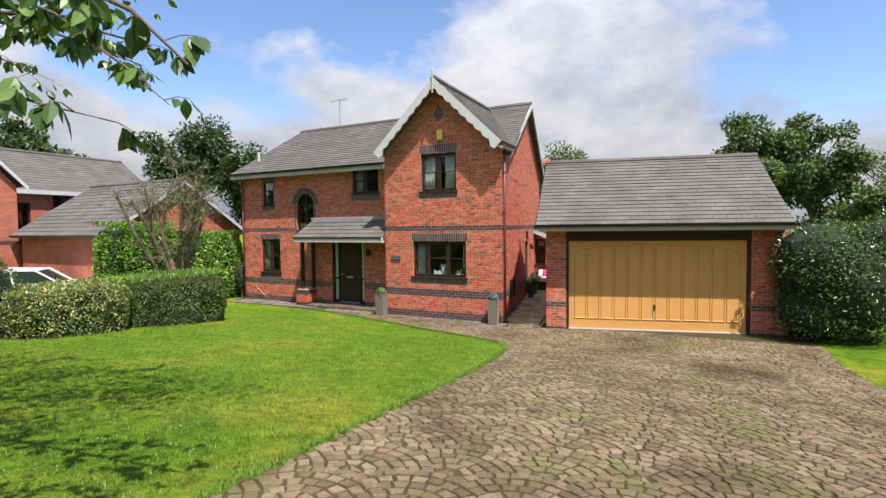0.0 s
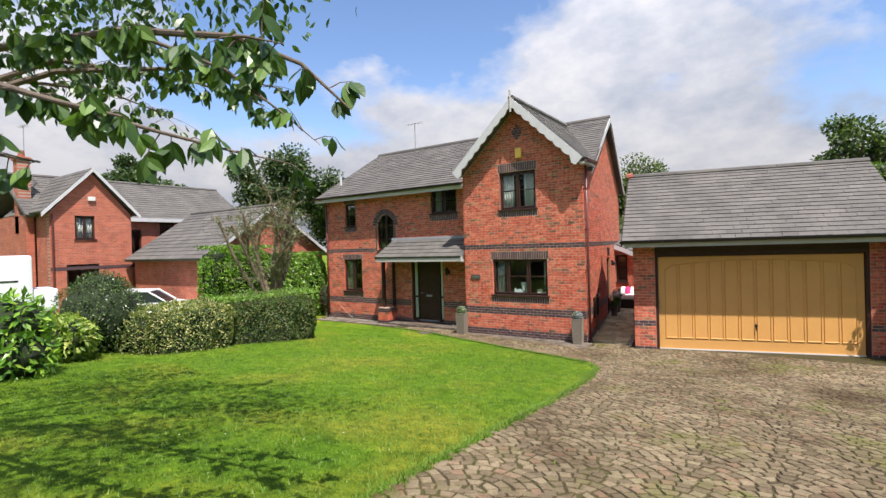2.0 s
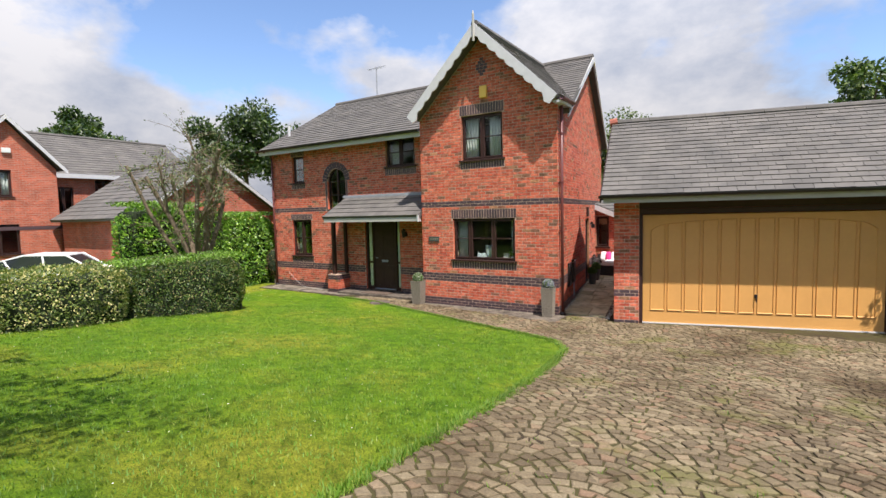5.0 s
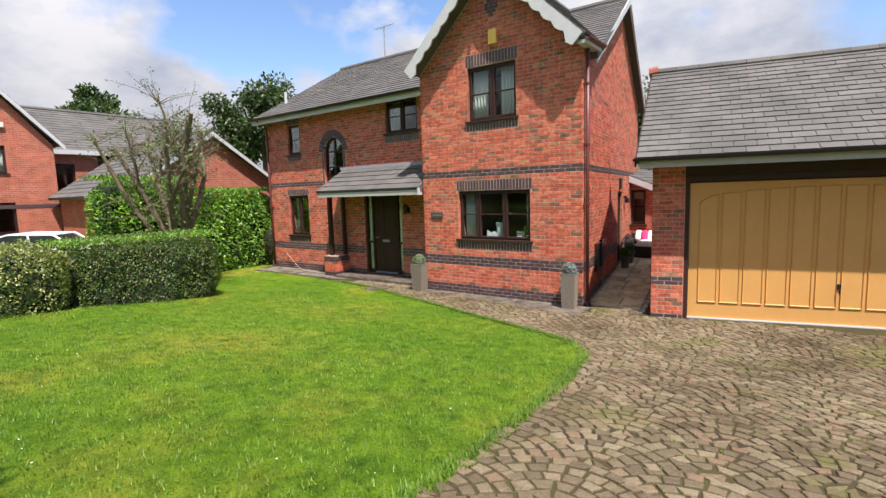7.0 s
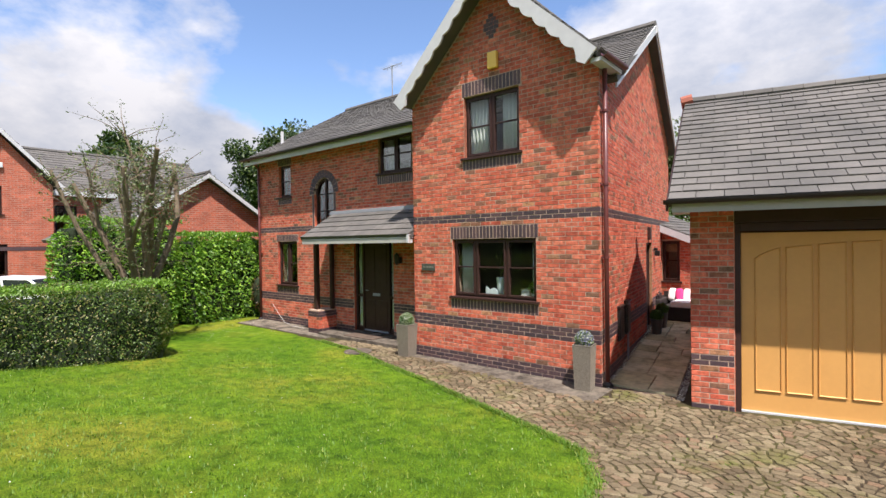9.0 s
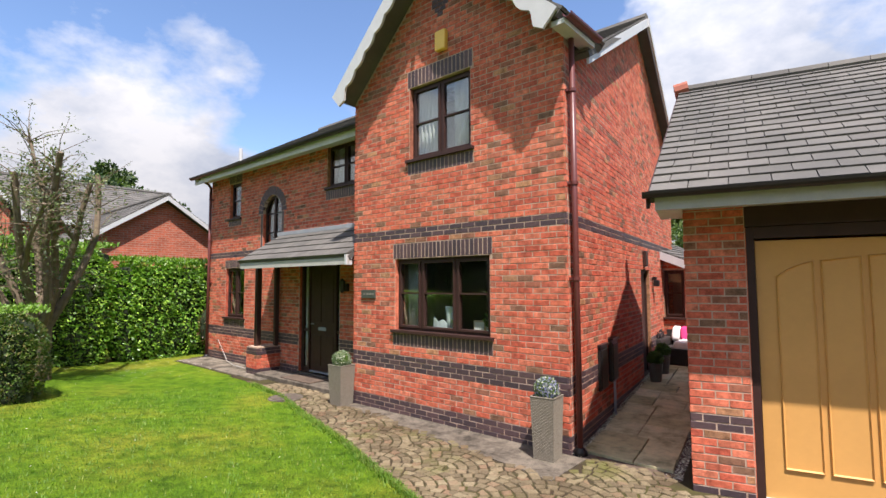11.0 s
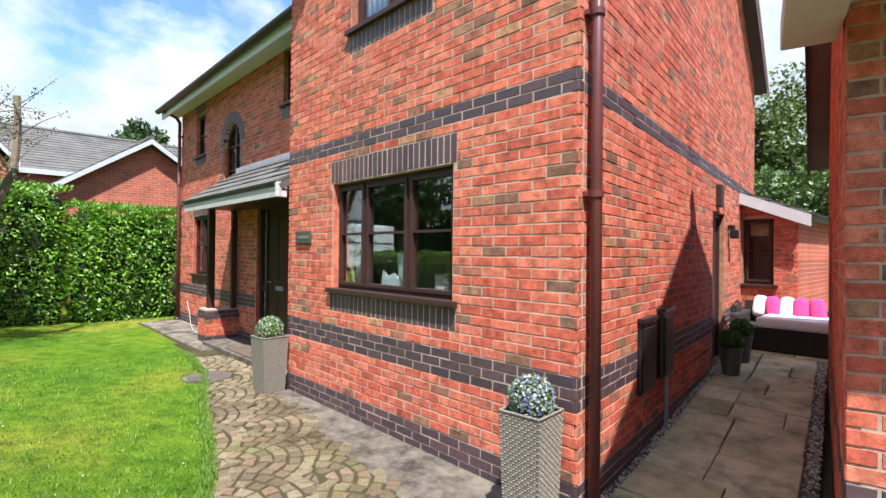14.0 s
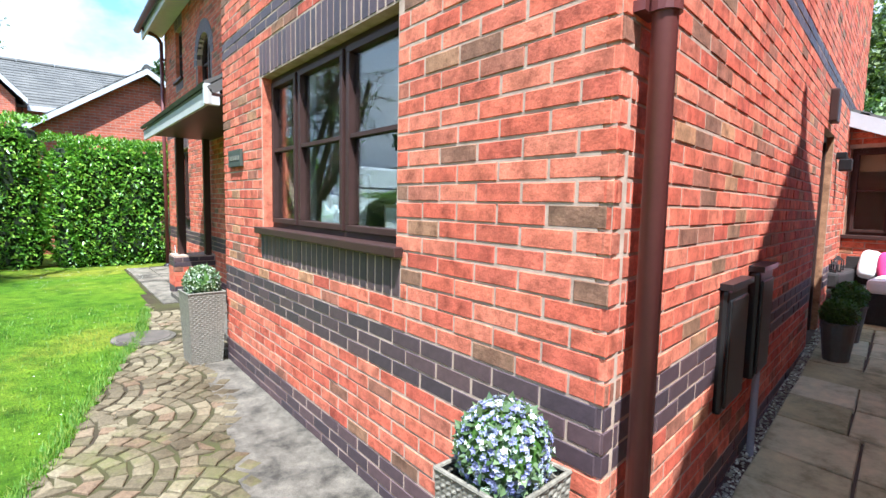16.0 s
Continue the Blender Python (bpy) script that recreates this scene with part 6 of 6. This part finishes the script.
def shrub(name, c, r, squash, n, size, mat, label, seed=1, wide=0.45, lumps=7, base=None):
    rnd = random.Random(seed)
    c = Vector(c)
    ob = thing(name, pose(c.x, c.y, base if base is not None else rise(c.x, c.y)), label, "shrub")
    o = c - ob.location
    st, core = ([], []), bmesh.new()
    cs = [(o, r * 0.86)] + [(o + Vector((rnd.uniform(-0.5, 0.5), rnd.uniform(-0.5, 0.5), rnd.uniform(-0.45, 0.45) * squash)) * r, r * rnd.uniform(0.5, 0.66)) for _ in range(lumps)]
    tot = sum(q[1] ** 2 for q in cs)
    for cc, rr in cs:
        pts = ball_pts(cc, rr, int(n * rr * rr / tot), rnd, squash)
        add_leaves(st, pts, size, rnd, wide, out=0.7, droop=0.15)
        bmesh.ops.create_icosphere(core, subdivisions=2, radius=rr * 0.84, matrix=Matrix.Translation(cc) @ Matrix.Diagonal((1, 1, squash, 1)))
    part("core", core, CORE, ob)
    part("foliage", st, mat, ob)
    bm = bmesh.new()
    for k in range(4):
        tube(bm, [(rnd.uniform(-0.1, 0.1), rnd.uniform(-0.1, 0.1), -0.1), (rnd.uniform(-0.3, 0.3) * r, rnd.uniform(-0.3, 0.3) * r, o.z)], [0.03, 0.02], 6)
    part("stems", bm, BARK, ob)
    return ob


shrub("shrub", (-13.7, 3.76, 1.05), 1.04, 1.0, 11000, 0.055, DARKGREEN, "rounded clipped dark green shrub", 11, lumps=4)
shrub("shrub", (-12.7, 2.75, 0.78), 0.62, 0.85, 2600, 0.13, YELLOWGREEN, "yellow-green spotted laurel shrub", 12, 0.42)
shrub("shrub", (-11.9, 1.35, 1.0), 0.95, 0.9, 4200, 0.15, LAUREL, "glossy broad-leaved green shrub", 13, 0.4)
RUST = leaf_mat("brown_twiggy_leaves", (0.10, 0.05, 0.025), (0.22, 0.11, 0.05), (0.16, 0.16, 0.05))
shrub("shrub", (-17.35, 13.75, 0.25), 0.42, 1.6, 900, 0.06, RUST, "thin brown twiggy shrub beside the hedge", 17, lumps=5)
shrub("shrub", (2.35, 14.1, 0.9), 1.72, 0.98, 19000, 0.085, DARKGREEN, "big glossy dark green shrub beside the garage", 14, lumps=9)
shrub("shrub", (2.3, 14.2, 1.75), 0.75, 0.8, 2600, 0.085, IVY, "bright young growth on the dark shrub", 15, base=1.2)
shrub("shrub", (0.9, 16.9, 3.75), 0.62, 0.9, 2600, 0.10, IVY, "bright green creeper on the garage roof end", 16, base=3.0)


def pollard(x, y, z):
    """Many stems from one low stool, cut back at their ends, with thin twigs and small leaves."""
    rnd = random.Random(15)
    bark = plain("grey_bark", (0.165, 0.125, 0.082), 0.95, vary=0.4, scale=9, bump=0.8)
    ob = thing("tree", pose(x, y, z), "small pollarded tree with bare cut limbs and thin leaves", "tree")
    part("trunk", tube(bmesh.new(), [(0, 0, -0.2), (0.02, 0, 0.5), (0, 0.02, 1.05), (0, 0, 1.3)], [0.24, 0.20, 0.18, 0.09], 12), bark, ob)
    twig, st = bmesh.new(), ([], [])

    def stem(p, d, length, r, fork):
        bm, pts = bmesh.new(), [p]
        for k in range(5):
            d = (d + Vector((rnd.gauss(0, 0.12), rnd.gauss(0, 0.12), 0.07))).normalized()
            pts.append(pts[-1] + d * length / 5)
        rad = [r * (1 - 0.42 * k / 5) for k in range(6)]
        rad[-1] *= 1.12
        tube(bm, pts, rad, 9)
        part("limb", bm, bark, ob)
        for k in range(2, 6):
            for _ in range(5 if k < 5 else 9):
                q = pts[k].lerp(pts[k - 1], rnd.random() * 0.9)
                e = Vector((rnd.gauss(0, 1), rnd.gauss(0, 1), rnd.gauss(0.5, 0.6))).normalized()
                tip = q + e * rnd.uniform(0.35, 1.05)
                mid = q.lerp(tip, 0.5) + Vector((rnd.gauss(0, 0.05), rnd.gauss(0, 0.05), 0.05))
                tube(twig, [q, mid, tip], [0.011, 0.007, 0.003], 5)
                add_leaves(st, [((mid.lerp(tip, u) if u > 0.5 else q.lerp(mid, 0.5 + u)) + Vector((rnd.gauss(0, 0.05), rnd.gauss(0, 0.05), rnd.gauss(0, 0.05))), e) for u in [rnd.random() for _ in range(17)]], 0.062, rnd, 0.5, droop=0.2, out=0.3)
        if fork:
            k = rnd.choice((2, 3))
            n = (d + Vector((rnd.gauss(0, 0.5), rnd.gauss(0, 0.5), 0.1))).normalized()
            stem(pts[k], n, length * 0.5, rad[k] * 0.72, False)

    for k in range(8):
        a = 2 * math.pi * (k + rnd.uniform(-0.25, 0.25)) / 8
        lean = rnd.uniform(0.22, 0.66)
        stem(Vector((0.12 * math.cos(a), 0.12 * math.sin(a), rnd.uniform(0.8, 1.15))), Vector((math.cos(a) * lean, math.sin(a) * lean, 1)).normalized(), rnd.uniform(2.7, 3.5), rnd.uniform(0.06, 0.09), k % 3 != 2)
    tagged(part("twig", twig, bark, ob), kind="stuff")
    part("crown", st, PALELEAF, ob)


pollard(-15.5, 9.55, BASE + 0.15)


def crown_tree(x, y, z, label, height, rad, n, size, mat, seed, squash=0.8, clumps=26, trunk=0.3):
    """A full tree far off: trunk, limbs and a crown of many leafy clumps."""
    rnd = random.Random(seed)
    ob = thing("tree", pose(x, y, z), label, "tree")
    bm = bmesh.new()
    top = Vector((0, 0, height - rad * squash))
    tube(bm, [(0, 0, -0.3), (0.1, 0, top.z * 0.5), top], [trunk, trunk * 0.8, trunk * 0.4], 10)
    st = ([], [])
    for k in range(clumps):
        d = Vector((rnd.gauss(0, 1), rnd.gauss(0, 1), rnd.gauss(0, 0.8))).normalized()
        q = rnd.uniform(0.35, 0.86)
        c = top + Vector((d.x * rad * q, d.y * rad * q, d.z * rad * squash * q))
        rr = rad * rnd.uniform(0.20, 0.38)
        tube(bm, [top * rnd.uniform(0.6, 1.0), (top + c) * 0.5, c], [trunk * 0.3, trunk * 0.2, 0.03], 5)
        for p, nn in ball_pts(c, rr, int(n * 1.7) // clumps, rnd, 0.8):
            p = p - nn * abs(rnd.gauss(0, 0.3)) * rr
            add_leaves(st, [(p, nn)], size, rnd, 0.6, out=0.5)
    part("trunk", bm, BARK, ob)
    part("crown", st, mat, ob)
    return ob


crown_tree(-40, 29.0, BASE, "large dark green broadleaf tree behind the houses", 12.6, 5.0, 9000, 0.32, FARLEAF, 21, 0.85, 30)
crown_tree(-36, 31.5, BASE, "large dark green broadleaf tree behind the houses", 11.0, 4.6, 8000, 0.32, FARLEAF, 22, 0.85, 28)
crown_tree(-30.0, 33.5, BASE, "dark green broadleaf tree behind the houses", 9.2, 4.0, 6000, 0.32, FARLEAF, 23, 0.85, 22)
crown_tree(-26.0, 30, BASE, "dark green broadleaf tree behind the house", 7.6, 3.6, 5000, 0.32, FARLEAF, 26, 0.85, 20)
crown_tree(-46, 19.0, BASE, "dark green broadleaf tree behind the houses", 11.2, 3.9, 6000, 0.32, FARLEAF, 24, 0.75, 24)
crown_tree(-50, 23, BASE, "dark green broadleaf tree behind the houses", 10.4, 3.6, 5000, 0.32, FARLEAF, 25, 0.75, 22)
crown_tree(-7.9, 29.5, BASE, "pale green feathery tree behind the house", 8.7, 2.6, 7000, 0.16, PALELEAF, 27, 1.3, 34, 0.15)
crown_tree(-10.2, 27.5, BASE, "pale green feathery tree behind the house", 8.0, 2.4, 6000, 0.16, PALELEAF, 37, 1.3, 30, 0.15)
crown_tree(-6.6, 25.6, BASE, "leafy green tree behind the extension", 4.6, 2.3, 8000, 0.14, MIDLEAF, 28, 0.9, 30, 0.12)
crown_tree(1.2, 22.8, BASE, "dark green tree behind the garage", 7.9, 1.7, 6500, 0.16, MIDLEAF, 29, 1.75, 40, 0.14)
crown_tree(3.4, 23.5, BASE, "dark green tree behind the garage", 7.9, 1.9, 7000, 0.16, MIDLEAF, 30, 1.7, 44, 0.14)
crown_tree(6.3, 24.0, BASE, "pale thin birch tree behind the garage", 6.7, 2.2, 3600, 0.12, PALELEAF, 31, 1.3, 34, 0.10)
crown_tree(4.4, 18.5, BASE, "green bushy tree beside the garage", 4.4, 1.9, 6000, 0.14, MIDLEAF, 32, 0.9, 22, 0.1)
# a tall hedge and trees across the street, which show in the window panes; the hedge is added to darken the reflections
for k, (x, y, h, r) in enumerate(((-14, -24, 11, 5.0), (-6, -27, 12, 5.2), (3, -25, 11, 4.8), (11, -22, 10, 4.4), (18, -14, 10, 4.4), (20, -4, 9, 4.0), (-19, -17, 11, 5.0), (-24, -11, 10, 4.6), (-29, -17, 11, 5.0), (-35, -9, 10, 4.8), (-10, -20, 10, 4.4))):
    crown_tree(x, y, 0.85, "dark green tree across the street", h * 0.78, r * 0.9, 5600, 0.45, FARLEAF, 60 + k, 0.9, 22)
hedge(-15, -21, 0, (-46, 44, -1.2, 1.2, 0.2, 5.6), 16000, 0.5, FARLEAF, "long tall dark hedge added across the street to darken window reflections", None, 0, 71, 0.6)
shed = thing("shed", pose(8.5, 18.5, BASE), "low outbuilding with a grey-blue felt roof", "shed")
part("wall", boxed(-1.8, 1.8, -1.5, 1.5, 0, 2.0), SOIL, shed)
part("roof", boxed(-2.0, 2.0, -1.8, 1.8, 2.0, 2.1), LEAD, shed)


def cherry():
    """The tree over the start of the walk; its boughs hang into the view."""
    rnd = random.Random(77)
    ob = thing("tree", pose(-8.0, -1.2, rise(-8, -1.2)), "cherry tree with drooping leafy boughs over the lawn", "tree")
    o = ob.location.copy()
    bm = bmesh.new()
    fork = Vector((-7.7, -1.0, 3.0))
    tube(bm, [o + Vector((0, 0, -0.2)), o + Vector((0.1, 0.05, 1.1)), fork], [0.21, 0.17, 0.14], 12)
    boughs = [
        [fork, (-6.0, -0.5, 3.55), (-4.75, -0.12, 3.28), (-4.2, 0.0, 3.10), (-3.80, 0.12, 2.98)],
        [(-4.2, 0.0, 3.10), (-3.95, 0.3, 2.98), (-3.62, 0.55, 2.86), (-3.42, 0.70, 2.80)],
        [fork, (-6.2, 0.2, 3.9), (-4.6, 0.5, 3.72), (-3.8, 0.70, 3.54), (-3.42, 0.84, 3.34), (-3.18, 0.95, 3.08)],
        [(-4.6, 0.5, 3.72), (-4.2, 0.9, 3.5), (-3.95, 1.15, 3.22), (-3.75, 1.25, 3.02)],
        [fork, (-6.4, -0.6, 3.4), (-5.2, -0.2, 3.0), (-4.6, 0.05, 2.86)],
        [(-3.8, 0.70, 3.54), (-3.55, 0.60, 3.44), (-3.28, 0.62, 3.34)],
        [fork, (-6.6, 0.8, 4.0), (-5.6, 1.5, 4.0), (-5.0, 1.9, 3.8)],
        [fork, (-7.2, 1.0, 4.3), (-6.8, 2.2, 4.3), (-6.4, 2.8, 4.1)],
        [fork, (-8.0, 0.6, 4.2), (-8.2, 1.8, 4.4), (-8.1, 2.6, 4.2)],
        [fork, (-6.8, -0.8, 4.6), (-5.6, 0.2, 4.8), (-4.6, 0.6, 4.6)],
    ]
    st = ([], [])
    twig = bmesh.new()
    for k, b in enumerate(boughs):
        pts = [Vector(p) for p in b]
        r0 = 0.036 if b[0] is fork else 0.014
        tube(bm, pts, [r0 * (1 - 0.85 * j / (len(pts) - 1)) for j in range(len(pts))], 8)
        first = 1 if b[0] is fork else 0
        for j in range(first, len(pts) - 1):
            n = int((pts[j + 1] - pts[j]).length / 0.085) if k < 6 else int((pts[j + 1] - pts[j]).length / 0.05)
            for q in range(n):
                p = pts[j].lerp(pts[j + 1], (q + rnd.random()) / n)
                d = Vector((rnd.gauss(0, 1), rnd.gauss(0, 1), rnd.gauss(-0.15, 0.55))).normalized()
                far = rnd.uniform(0.08, 0.24) if k < 6 else rnd.uniform(0.15, 0.5)
                e = p + d * far
                tube(twig, [p, p.lerp(e, 0.5) + Vector((0, 0, 0.015)), e], [0.004, 0.003, 0.0018], 5)
                for _ in range(rnd.randint(3, 6)):
                    c = p.lerp(e, rnd.uniform(0.5, 1.0))
                    dd = (Vector((rnd.gauss(0, 0.55), rnd.gauss(0, 0.55), -1.0))).normalized()
                    v, f = blade(c, dd, Vector((rnd.gauss(0, 1), rnd.gauss(0, 1), 0.2)).normalized(), rnd.uniform(0.10, 0.16))
                    i = len(st[0])
                    st[0].extend(v)
                    st[1].extend(tuple(a + i for a in t) for t in f)
    # the rest of the crown, above the path
    for k in range(72):
        c = Vector((rnd.uniform(-8.8, -3.9), rnd.uniform(-1.2, 2.3), rnd.uniform(4.5, 5.9)))
        for _ in range(70):
            p = c + Vector((rnd.gauss(0, 0.3), rnd.gauss(0, 0.3), rnd.gauss(0, 0.2)))
            v, f = blade(p, Vector((rnd.gauss(0, 0.6), rnd.gauss(0, 0.6), -0.8)).normalized(), Vector((rnd.gauss(0, 1), rnd.gauss(0, 1), 0.2)).normalized(), rnd.uniform(0.08, 0.12))
            i = len(st[0])
            st[0].extend(v)
            st[1].extend(tuple(a + i for a in t) for t in f)
    inv = Matrix.Translation(-o)
    part("trunk", bm, BARK, ob, "", inv)
    tagged(part("twig", twig, BARK, ob, "", inv), kind="stuff")
    part("leaves", st, CHERRY, ob, "", inv)


def blade(p, d, up, size):
    """A broad oval leaf with a drawn-out tip."""
    s = d.cross(up)
    s = s.normalized() if s.length > 1e-4 else Vector((1, 0, 0))
    n = s.cross(d)
    w = size * 0.27
    prof = ((0.0, 0.10), (0.25, 0.85), (0.5, 1.0), (0.75, 0.62), (1.0, 0.0))
    vs = []
    for u, k in prof:
        c = p + d * size * u - n * size * 0.10 * u * u
        vs += [c + s * w * k + n * w * 0.22 * k, c, c - s * w * k + n * w * 0.22 * k]
    fs = []
    for j in range(4):
        fs += [(3 * j, 3 * j + 1, 3 * j + 4, 3 * j + 3), (3 * j + 1, 3 * j + 2, 3 * j + 5, 3 * j + 4)]
    return vs, fs


cherry()

# ---- grass, daisies, edging ----
GRASS = leaf_mat("grass_blades", (0.075, 0.17, 0.008), (0.125, 0.225, 0.014), (0.20, 0.25, 0.03), 0.6)
DAISY = plain("daisy_white", (0.8, 0.8, 0.72), 0.8, vary=0.05)


def grass():
    rnd = random.Random(4)
    vs, fs = [], []

    def tuft(x, y, h, n=3):
        z = rise(x, y)
        for _ in range(n):
            a = rnd.uniform(0, 2 * math.pi)
            lx, ly = math.cos(a), math.sin(a)
            w = rnd.uniform(0.003, 0.006)
            b = rnd.uniform(0.2, 0.9) * h
            px, py = x + rnd.gauss(0, 0.02), y + rnd.gauss(0, 0.02)
            k = len(vs)
            vs.extend([(px - ly * w, py + lx * w, z), (px + ly * w, py - lx * w, z), (px + lx * b, py + ly * b, z + h * rnd.uniform(0.7, 1.0))])
            fs.append((k, k + 1, k + 2))

    # along the edges and over the near lawn
    for _ in range(52000):
        y = rnd.uniform(0.2, 13.0)
        x = rnd.uniform(-13.0, -3.6)
        d = min(1.0, 0.35 + 2.2 / max(1.0, math.hypot(x + 3, y - 5) - 1.0))
        if rnd.random() > d or paved(x, y):
            continue
        tuft(x, y, rnd.uniform(0.02, 0.045), 2)
    for _ in range(9000):
        u = rnd.random()
        if rnd.random() < 0.5:
            y = rnd.uniform(0.0, 10.1)
            x = lerp(EDGE_X, y)
        else:
            x = rnd.uniform(-12.5, -4.95)
            y = lerp(FRONT, x)
        x += rnd.gauss(-0.02, 0.035)
        tuft(x, y - abs(rnd.gauss(0, 0.03)), rnd.uniform(0.03, 0.07), 3)
    # weeds in the joints of the drive
    for cx, cy, r, n in ((-2.3, 4.6, 0.7, 90), (-1.2, 3.4, 0.6, 60), (-2.9, 7.2, 0.6, 60), (-0.4, 6.4, 0.9, 70), (-3.2, 2.6, 0.5, 50), (-4.6, 10.9, 0.5, 40), (-1.9, 9.0, 0.9, 60)):
        for _ in range(n):
            tuft(cx + rnd.gauss(0, r), cy + rnd.gauss(0, r), rnd.uniform(0.025, 0.05), 4)
    tagged(part("grass", (vs, fs), GRASS), "short bright green mown grass blades", "grass", kind="stuff")
    vs, fs = [], []
    for _ in range(800):
        if rnd.random() < 0.7:
            x, y = rnd.gauss(-16.2, 1.2), rnd.gauss(11.6, 0.8)
        else:
            x, y = rnd.uniform(-14, -4.3), rnd.uniform(1, 12)
        if paved(x, y):
            continue
        z = rise(x, y) + rnd.uniform(0.03, 0.05)
        r = rnd.uniform(0.004, 0.007)
        k = len(vs)
        vs += [(x + r * math.cos(t * 1.047), y + r * math.sin(t * 1.047), z) for t in range(6)]
        fs.append(tuple(range(k, k + 6)))
    tagged(part("daisies", (vs, fs), DAISY), "tiny white daisies and clover scattered in the lawn", "flowers", kind="stuff")


grass()
